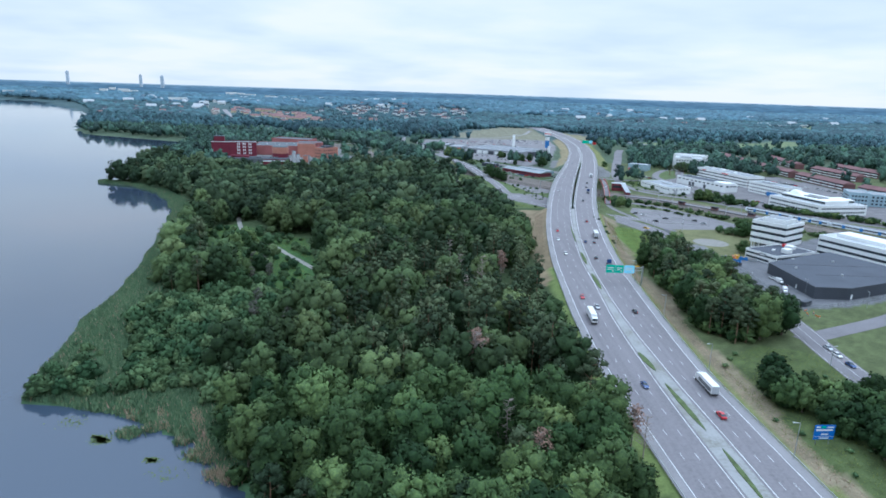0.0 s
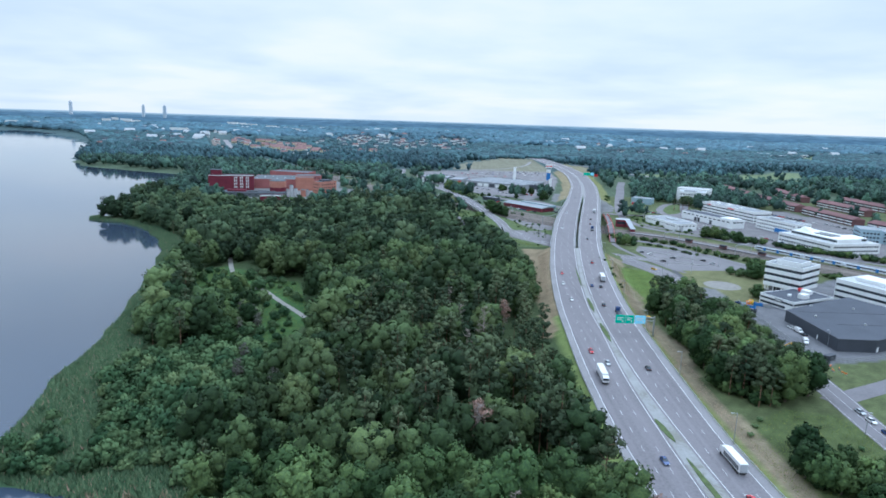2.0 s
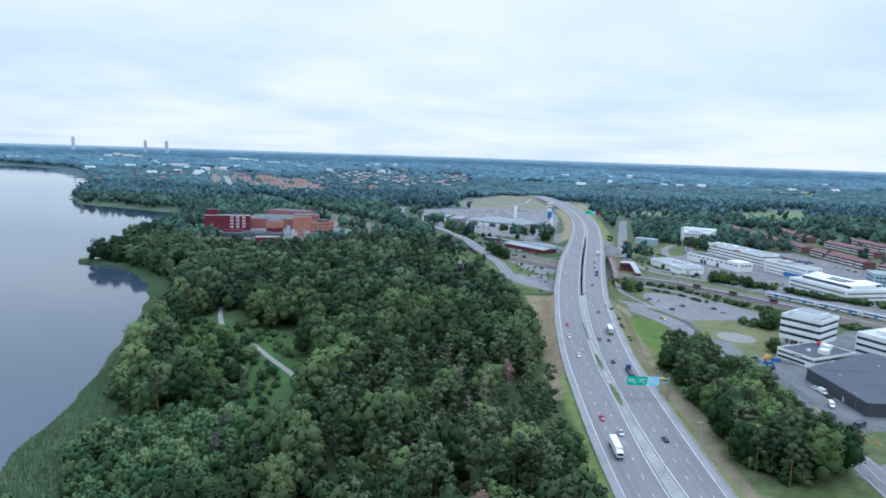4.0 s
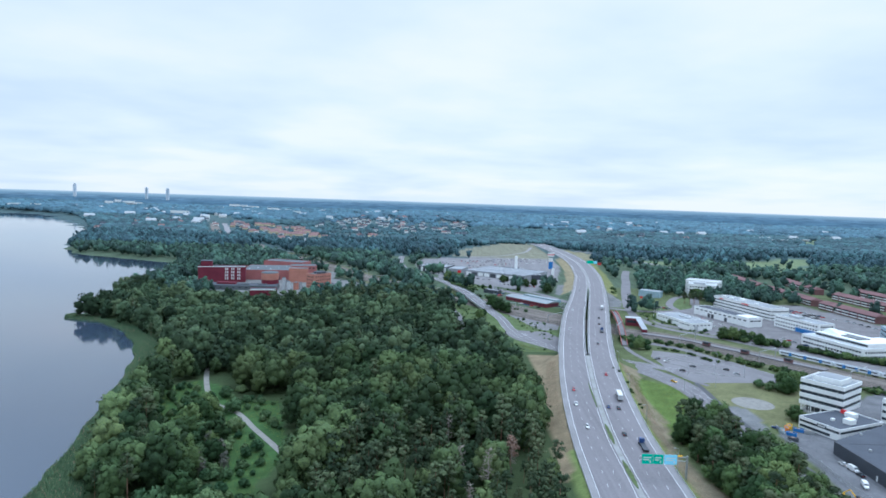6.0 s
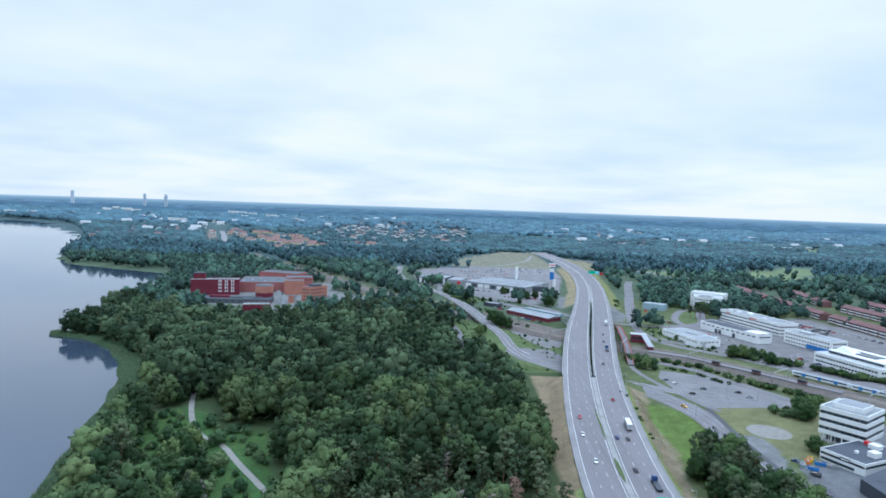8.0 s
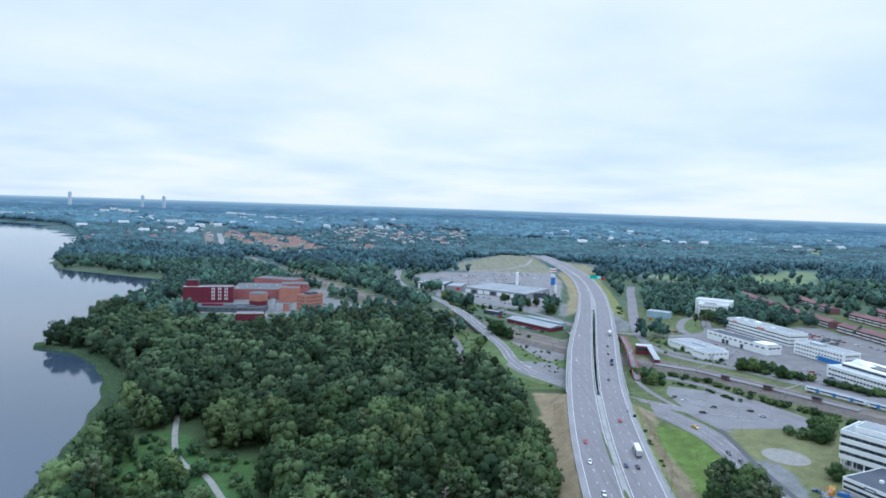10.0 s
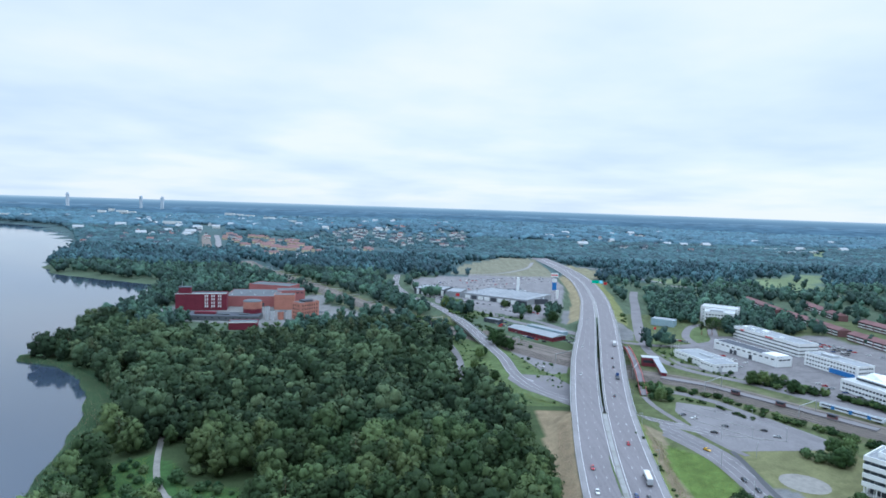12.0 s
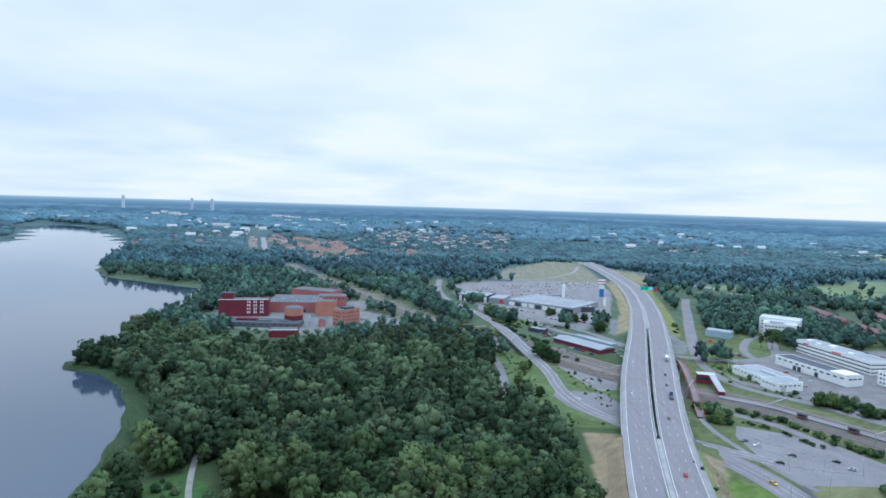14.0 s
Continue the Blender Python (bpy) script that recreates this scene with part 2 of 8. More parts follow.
# ---- helpers for building ----
def mesh_object(name, verts, faces, mat, parent=None, smooth=False):
    me = bpy.data.meshes.new(name)
    me.from_pydata(verts, [], faces)
    me.materials.append(mat)
    if smooth:
        me.polygons.foreach_set("use_smooth", np.ones(len(me.polygons), dtype=bool))
    ob = new(name, me)
    if parent:
        ob.parent = parent
    return ob


def part(name, bm, mat, parent=None, label=""):
    """One bmesh as ONE mesh object under a thing or a part."""
    me = bpy.data.meshes.new(name)
    bm.normal_update()
    bm.to_mesh(me)
    bm.free()
    me.materials.append(mat)
    ob = new(name, me)
    if parent:
        ob.parent = parent
    return tagged(ob, label)


def thing(name, m, label, category, group="", kind=""):
    ob = new(name)
    ob.matrix_basis = m
    ob.empty_display_size = 0.5
    return tagged(ob, label, category, group, kind)


def box(bm, x0, y0, z0, x1, y1, z1, bevel=0.0):
    r = bmesh.ops.create_cube(bm, size=1.0, matrix=Matrix.LocRotScale(((x0 + x1) / 2, (y0 + y1) / 2, (z0 + z1) / 2), None, (x1 - x0, y1 - y0, z1 - z0)))
    if bevel:
        es = {e for v in r["verts"] for e in v.link_edges}
        bmesh.ops.bevel(bm, geom=list(es), offset=bevel, segments=1, affect="EDGES")
    return bm


def boxes(*specs, bevel=0.0):
    bm = bmesh.new()
    for s in specs:
        box(bm, *s, bevel=bevel)
    return bm


def tube(bm, x, y, z0, z1, r0, r1=None, n=8):
    bmesh.ops.create_cone(bm, cap_ends=True, segments=n, radius1=r0, radius2=r0 if r1 is None else r1, depth=z1 - z0, matrix=Matrix.Translation((x, y, (z0 + z1) / 2)))
    return bm


def inside(poly, x, y):
    """Which of the points lie in the polygon."""
    x, y = np.asarray(x, float), np.asarray(y, float)
    hit = np.zeros(x.shape, bool)
    for (x0, y0), (x1, y1) in zip(poly, poly[1:] + poly[:1]):
        if y0 != y1:
            hit ^= ((y0 > y) != (y1 > y)) & (x < (x1 - x0) * (y - y0) / (y1 - y0) + x0)
    return hit


def line_distance(line, x, y):
    """Distance from points to a polyline, and how far along it the foot lies."""
    x, y = np.asarray(x, float), np.asarray(y, float)
    best, where, run = np.full(x.shape, 1e9), np.zeros(x.shape), 0.0
    for (x0, y0), (x1, y1) in zip(line, line[1:]):
        dx, dy = x1 - x0, y1 - y0
        l = math.hypot(dx, dy)
        u = np.clip(((x - x0) * dx + (y - y0) * dy) / (l * l), 0, 1)
        d = np.hypot(x - x0 - u * dx, y - y0 - u * dy)
        near = d < best
        best, where = np.where(near, d, best), np.where(near, run + u * l, where)
        run += l
    return best, where


def smooth_line(pts, step=8.0):
    """A polyline through the points, rounded (Catmull-Rom)."""
    p = [np.array(q, float) for q in pts]
    p = [2 * p[0] - p[1]] + p + [2 * p[-1] - p[-2]]
    out = []
    for a, b, c, d in zip(p, p[1:], p[2:], p[3:]):
        n = max(1, int(np.linalg.norm(c - b) / step))
        for i in range(n):
            u = i / n
            out.append(0.5 * (2 * b + (c - a) * u + (2 * a - 5 * b + 4 * c - d) * u * u + (3 * b - a - 3 * c + d) * u ** 3))
    out.append(p[-2])
    return [tuple(q) for q in out]


# ---- plan of the motorway: four edge lines, x over y, and the height ----
MY = [-300, 60, 100, 150, 200, 250, 300, 350, 420, 500, 580, 655, 785, 890, 1005, 1200, 1400, 1600, 1800, 2000, 2200]
LO = [96, 69, 66, 63, 60.5, 61, 63.5, 67, 75.5, 89, 105, 122, 155, 179, 203, 230, 238, 232, 215, 184, 140]
LI = [108, 81, 78, 75.5, 74.5, 75, 78, 81, 90.5, 104, 121, 138, 169, 193, 216, 243, 251, 245, 228, 197, 153]
RI = [116, 89, 86, 84, 81.5, 80.5, 82, 85.5, 94.5, 108.5, 126, 143.5, 174, 197.5, 220, 247, 255, 249, 232, 201, 157]
RO = [127, 100, 97.5, 95, 93, 94.5, 97, 100, 109, 122.5, 140.5, 159, 190, 213.5, 236, 263, 271, 265, 248, 217, 173]
MZ = [5, 5, 5, 5.3, 5.7, 6.2, 7, 7.9, 9.2, 10.5, 11.3, 11.6, 11.0, 10.0, 9.2, 8.5, 8.5, 8.5, 8.5, 8.5, 8.5]
BRIDGE = (492.0, 792.0)


def smooth_table(ys, xs):
    pts = smooth_line(list(zip(xs, ys)), 6.0)
    return np.array([q[1] for q in pts]), np.array([q[0] for q in pts])


T_LO, T_LI, T_RI, T_RO, T_MZ = (smooth_table(MY, v) for v in (LO, LI, RI, RO, MZ))


def mway(table, y):
    return np.interp(y, *table)


# ---- plan of the lake and the other roads ----
SHORE_SOUTH = [(-10, 40), (-38, 118), (-46, 134), (-61, 153), (-77, 161), (-99, 173), (-131, 177), (-133, 186), (-141, 215), (-149, 245), (-155, 291), (-170, 347), (-183, 390)]
SHORE_NORTH = [(-197, 437), (-214, 484), (-233, 520), (-258, 556), (-292, 588), (-335, 603), (-343, 614), (-322, 642), (-345, 690), (-370, 780), (-374, 862), (-396, 945), (-430, 1050), (-520, 1085), (-645, 1140), (-735, 1250), (-783, 1352), (-860, 1490), (-934, 1695), (-1190, 2100), (-1400, 2400), (-1530, 2560)]
SHORE_WEST = [(-1750, 2720), (-2050, 2850), (-1900, 2500), (-1772, 2339), (-1560, 2080), (-1391, 1812), (-1380, 1500), (-1500, 1000), (-1700, 300), (-1700, -900), (200, -900), (40, -200)]
LAKE = SHORE_SOUTH + SHORE_NORTH + SHORE_WEST
WEST_ROAD = smooth_line([(170, 478), (140, 497), (110, 520), (86, 540), (70, 566), (61, 600), (57, 640), (47, 683), (27, 767), (10, 830), (-10, 893), (-34, 950), (-58, 1031), (-75, 1118), (-82, 1250)])
WEST_Z = ([0, 110, 190, 240, 330, 420, 500, 620, 900], [4.1, 4.1, 4.2, 6.5, 10, 10.5, 9.0, 5.5, 5.0])
WEST_BRIDGE = (262.0, 372.0)
RAIL = smooth_line([(-420, 1420), (-350, 1290), (-275, 1176), (-184, 1044), (-116, 933), (-49, 842), (-12, 797), (26, 748), (73, 691), (115, 642), (152, 613), (190, 592), (215, 566), (249, 522), (300, 452), (420, 290)])
LAND_Z = 4.0


def way_height(line, table, x, y):
    d, s = line_distance(line, x, y)
    return d, np.interp(s, *table), s


def ground_z(x, y, detail=True):
    """Height of the ground."""
    x, y = np.asarray(x, float), np.asarray(y, float)
    z = np.full(x.shape, LAND_Z)
    # embankment of the motorway, open under its bridge
    out = np.maximum(mway(T_LO, y) - 3.4 - x, x - mway(T_RO, y) - 3.4)
    top = mway(T_MZ, y) - 0.35
    gap = np.clip(np.minimum(y - BRIDGE[0], BRIDGE[1] - y) / 6.0, 0, 1)
    bank = np.clip(top - np.maximum(out, 0) * 0.42, LAND_Z, None)
    z = np.maximum(z, bank * (1 - gap) + LAND_Z * gap)
    d, h, s = way_height(WEST_ROAD, WEST_Z, x, y)
    gap = np.clip(np.minimum(s - WEST_BRIDGE[0], WEST_BRIDGE[1] - s) / 6.0, 0, 1)
    bank = np.clip(h - 0.35 - np.maximum(d - 7, 0) * 0.45, LAND_Z, None)
    z = np.maximum(z, bank * (1 - gap) + LAND_Z * gap)
    # shore
    wet = inside(LAKE, x, y)
    d, _ = line_distance(LAKE + LAKE[:1], x, y)
    z = np.where(wet, -np.minimum(d * 0.12, 3.0) - 0.15, np.minimum(z, 0.35 + d * 0.11))
    return z


# ---- ground colours: zones ----
GLADE = [(-161, 404), (-142, 422), (-128, 412), (-112, 390), (-88, 389), (-72, 340), (-64, 318), (-70, 290), (-62, 258), (-66, 236), (-80, 240), (-86, 300), (-95, 322), (-100, 345), (-110, 366), (-122, 376), (-126, 350), (-110, 326), (-124, 328), (-141, 347)]
GREEN_BANK = [(118, 470), (150, 440), (149, 380), (146, 340), (126, 322), (118, 352), (112, 400)]
LAWN = [(166, 450), (196, 459), (232, 466), (240, 440), (200, 392), (192, 374), (178, 366), (168, 400)]
MEADOW = [(104, 215), (128, 232), (146, 228), (150, 205), (143, 150), (120, 120), (102, 150)]
YARD = [(172, 362), (194, 380), (300, 460), (420, 400), (380, 250), (226, 296), (196, 284), (172, 278), (166, 300)]
INDUSTRY = [(262, 735), (300, 775), (430, 800), (470, 560), (360, 480), (305, 515), (262, 562), (240, 610), (210, 640), (206, 690), (225, 705)]
WEST_GRASS = [(20, 560), (56, 520), (104, 520), (110, 610), (100, 690), (60, 770), (10, 790), (10, 700)]
MALL_AREA = [(-60, 1180), (-40, 1060), (20, 955), (66, 880), (118, 838), (160, 930), (206, 1150), (214, 1290), (70, 1292), (-28, 1235)]
FACTORY_AREA = [(-335, 800), (-310, 768), (-215, 758), (-182, 745), (-90, 788), (-82, 842), (-150, 905), (-150, 975), (-300, 960)]
DRY_FIELD = [(10, 1284), (212, 1284), (228, 1440), (226, 1700), (150, 1720), (40, 1470)]
DRY_EAST = [(276, 1300), (310, 1310), (345, 1380), (330, 1470), (300, 1540), (262, 1640), (272, 1450)]
FIELDS = [[(520, 1165), (900, 1165), (900, 1140), (500, 1140)], [(567, 1207), (607, 1412), (646, 1379), (786, 1516), (884, 1548), (651, 1167)], [(934, 1678), (861, 1510), (1002, 1739)], [(1079, 1865), (1255, 2262), (1385, 2364)], [(400, 1270), (470, 1265), (470, 1330), (405, 1340)]]
FACTORY_FRONT = [(-262, 692), (-262, 766), (-150, 766), (-150, 700), (-182, 682)]
GRASS_SPOTS = [[(211, 763), (207, 723), (245, 729), (240, 760), (232, 780)], [(209, 712), (230, 710), (223, 670), (235, 634), (215, 650), (205, 690)], [(280, 818), (304, 822), (287, 747), (257, 738), (262, 780)], [(0, 905), (30, 905), (55, 880), (80, 850), (100, 830), (75, 830), (45, 850), (10, 870)], [(62, 691), (72, 681), (94, 603), (86, 596), (72, 623)], [(61, 544), (74, 560), (89, 531), (86, 523), (68, 528)]]
ROUGH = [[(139, 822), (149, 808), (162, 850), (170, 900), (160, 925)], [(176, 738), (198, 740), (213, 787), (205, 820), (192, 800)], [(165, 407), (176, 404), (175, 385), (166, 352), (170, 335), (163, 335), (161, 391)]]


def zone_colours(x, y):
    """Base colour of the ground at each place."""
    col = np.empty((len(x), 3))
    rnd = np.random.default_rng(3)
    col[:] = (0.050, 0.072, 0.030)
    def lay(mask, c, spread=0.12):
        col[mask] = np.array(c) * (1 + spread * (rnd.random((int(mask.sum()), 1)) - 0.5))
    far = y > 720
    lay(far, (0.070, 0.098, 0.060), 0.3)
    # blue-grey haze put into the ground colour, to match the far woods
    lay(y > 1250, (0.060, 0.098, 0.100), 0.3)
    right = (x > mway(T_RO, y)) & (y < 900)
    lay(right, (0.088, 0.106, 0.046), 0.4)
    d, _ = line_distance(RAIL, x, y)
    lay((d < 26) & (y < 1250), (0.115, 0.122, 0.064), 0.4)
    lay(inside(WEST_GRASS, x, y), (0.090, 0.125, 0.050), 0.4)
    lay(inside(YARD, x, y), (0.14, 0.14, 0.147), 0.1)
    lay(inside(INDUSTRY, x, y), (0.170, 0.160, 0.162), 0.2)
    lay(inside(MALL_AREA, x, y), (0.196, 0.186, 0.19), 0.1)
    lay(inside(FACTORY_AREA, x, y), (0.175, 0.175, 0.17), 0.15)
    lay(inside(DRY_FIELD, x, y), (0.175, 0.17, 0.12), 0.3)
    lay(inside(GLADE, x, y), (0.046, 0.096, 0.030), 0.35)
    lay(inside(GREEN_BANK, x, y), (0.108, 0.160, 0.042), 0.35)
    lay(inside(MEADOW, x, y), (0.076, 0.100, 0.038), 0.5)
    lay(inside(LAWN, x, y), (0.145, 0.146, 0.070), 0.16)
    lay(inside(DRY_EAST, x, y), (0.20, 0.185, 0.115), 0.3)
    for p in FIELDS:
        lay(inside(p, x, y), (0.145, 0.185, 0.095), 0.25)
    for p in GRASS_SPOTS:
        lay(inside(p, x, y), (0.092, 0.122, 0.050), 0.4)
    for p in ROUGH:
        lay(inside(p, x, y), (0.165, 0.165, 0.165), 0.15)
    # dry banks beside the motorway, with a green strip along the road
    edge = x - mway(T_RO, y)
    dry = (edge > 3) & (edge < 15 + 3 * np.sin(y * 0.07)) & (y < 480)
    lay(dry, (0.21, 0.175, 0.115), 0.3)
    lay((edge > 2) & (edge < 6.5) & (y < 480), (0.15, 0.18, 0.06), 0.25)
    edge = mway(T_LO, y) - x
    lay((edge > 2) & (edge < np.interp(y, [300, 400, 440, 505], [13, 15, 19, 25]) + 2 * np.sin(y * 0.05)) & (y < 512) & (y > 300), (0.215, 0.168, 0.105), 0.25)
    lay((edge > 2) & (edge < 7) & (y < 330), (0.14, 0.18, 0.06), 0.3)
    lay((edge > 2) & (edge < 16) & (y > 810) & (y < 1300), (0.24, 0.20, 0.12), 0.25)
    edge = x - mway(T_RO, y)
    lay((edge > 2) & (edge < 18) & (y > 810) & (y < 1300), (0.17, 0.18, 0.07), 0.3)
    # wet mud and reed roots by the lake
    d, _ = line_distance(LAKE + LAKE[:1], x, y)
    lay((d < np.interp(y, [110, 160, 200, 260, 350, 480, 640], [9, 14, 26, 24, 16, 18, 9])) & (y < 800), (0.056, 0.102, 0.050), 0.3)
    return col


def build_ground():
    def stretch(a, b, step, grow, far):
        low, high = [a], [b]
        s = step
        while low[-1] > far[0]:
            s *= grow
            low.append(low[-1] - s)
        s = step
        while high[-1] < far[1]:
            s *= grow
            high.append(high[-1] + s)
        return np.array(low[:0:-1] + list(np.arange(a, b, step)) + high)
    xs = stretch(-210, 345, 3.0, 1.10, (-4200, 4200))
    ys = stretch(90, 720, 3.0, 1.06, (-900, 4700))
    gx, gy = np.meshgrid(xs, ys)
    x, y = gx.ravel(), gy.ravel()
    z = ground_z(x, y)
    far = np.clip((np.hypot(x, y) - 2000) / 2500, 0, 1)
    dry = ~inside(LAKE, x, y)
    z = z + dry * far * 26 * (0.6 + 0.4 * np.sin(x * 0.0021 + 1) * np.cos(y * 0.0017))
    nx, ny = len(xs), len(ys)
    i = np.arange(nx * ny).reshape(ny, nx)
    quads = np.stack([i[:-1, :-1], i[:-1, 1:], i[1:, 1:], i[1:, :-1]], -1).reshape(-1, 4)
    m = bpy.data.materials.new("ground_cover")
    m.use_nodes = True
    t = m.node_tree
    p = t.nodes["Principled BSDF"]
    at = t.nodes.new("ShaderNodeAttribute")
    at.attribute_name = "cover"
    co = wire(t, "ShaderNodeTexCoord").outputs["Object"]
    a = wire(t, "ShaderNodeTexNoise", {"Vector": co, "Scale": 0.09, "Detail": 5.0, "Roughness": 0.65}).outputs[0]
    b = wire(t, "ShaderNodeTexNoise", {"Vector": co, "Scale": 0.9, "Detail": 4.0, "Roughness": 0.7}).outputs[0]
    f = math_node(t, "ADD", math_node(t, "MULTIPLY", a, 0.55), math_node(t, "MULTIPLY", b, 0.45))
    s = wire(t, "ShaderNodeMapRange", {0: f, 1: 0.3, 2: 0.7, 3: 0.62, 4: 1.38}).outputs[0]
    t.links.new(scaled(t, at.outputs["Color"], s), p.inputs["Base Color"])
    p.inputs["Roughness"].default_value = 0.95
    p.inputs["Specular IOR Level"].default_value = 0.15
    bn = wire(t, "ShaderNodeBump", {"Height": b, "Strength": 0.5, "Distance": 0.3})
    t.links.new(bn.outputs[0], p.inputs["Normal"])
    ob = mesh_object("ground", np.stack([x, y, z], -1).tolist(), quads.tolist(), m, smooth=True)
    col = ob.data.color_attributes.new("cover", "FLOAT_COLOR", "POINT")
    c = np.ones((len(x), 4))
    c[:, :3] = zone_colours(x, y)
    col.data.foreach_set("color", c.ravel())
    tagged(ob, "grass, forest floor and gravel running out to the horizon", "ground", kind="structure")


build_ground()


def build_lake():
    m = bpy.data.materials.new("lake_water")
    m.use_nodes = True
    t = m.node_tree
    p = t.nodes["Principled BSDF"]
    p.inputs["Base Color"].default_value = (0.040, 0.057, 0.086, 1)
    p.inputs["Roughness"].default_value = 0.07
    p.inputs["IOR"].default_value = 1.65
    co = wire(t, "ShaderNodeTexCoord").outputs["Object"]
    a = wire(t, "ShaderNodeTexNoise", {"Vector": co, "Scale": 0.5, "Detail": 3.0}).outputs[0]
    b = wire(t, "ShaderNodeTexNoise", {"Vector": co, "Scale": 0.02, "Detail": 3.0}).outputs[0]
    r = wire(t, "ShaderNodeMapRange", {0: b, 1: 0.35, 2: 0.65, 3: 0.02, 4: 0.07}).outputs[0]
    t.links.new(r, p.inputs["Roughness"])
    bn = wire(t, "ShaderNodeBump", {"Height": a, "Strength": 0.2, "Distance": 0.1})
    t.links.new(bn.outputs[0], p.inputs["Normal"])
    ob = mesh_object("water", [(-2600, -900, 0), (250, -900, 0), (250, 3000, 0), (-2600, 3000, 0)], [(0, 1, 2, 3)], m)
    tagged(ob, "calm grey-blue lake water mirroring the sky", "lake", kind="structure")


build_lake()

# ---- motorway ----
def ribbon(name, left, right, zs, ys, mat, label, category, kind="structure", parent=None, lift=0.0):
    """A strip of surface between two edge lines, x over y."""
    v = []
    for y, a, b, z in zip(ys, left, right, zs):
        v += [(a, y, z + lift), (b, y, z + lift)]
    f = [(2 * i, 2 * i + 1, 2 * i + 3, 2 * i + 2) for i in range(len(ys) - 1)]
    ob = mesh_object(name, v, f, mat, parent)
    return tagged(ob, label, category, kind=kind) if label else ob


def along(line, zs, half, lift=0.0, name="road", mat=None, label="", category="road", kind="structure", parent=None, shift=0.0):
    """A strip of surface along a line in the plan. half: half its width, a number or one per point."""
    p = np.array(line, float)
    d = np.gradient(p, axis=0)
    d /= np.linalg.norm(d, axis=1)[:, None]
    n = np.stack([-d[:, 1], d[:, 0]], -1)
    h = np.broadcast_to(half, (len(p),))[:, None]
    a, b = p + n * (h + shift), p - n * (h - shift)
    v = []
    for q, r, z in zip(a, b, np.broadcast_to(zs, (len(p),))):
        v += [(*q, z + lift), (*r, z + lift)]
    f = [(2 * i + 1, 2 * i + 3, 2 * i + 2, 2 * i) for i in range(len(p) - 1)]
    ob = mesh_object(name, v, f, mat, parent)
    return tagged(ob, label, category, kind=kind) if label else ob


def slab(name, left, right, top, thick, ys, mat, parent=None):
    """A deck with depth between two edge lines."""
    v = []
    for y, a, b, z in zip(ys, left, right, top):
        v += [(a, y, z), (b, y, z), (b, y, z - thick), (a, y, z - thick)]
    f = []
    for i in range(len(ys) - 1):
        k = 4 * i
        for j in range(4):
            f.append((k + j, k + (j + 1) % 4, k + 4 + (j + 1) % 4, k + 4 + j))
    f += [(0, 3, 2, 1), tuple(4 * (len(ys) - 1) + j for j in range(4))]
    return mesh_object(name, v, f, mat, parent)


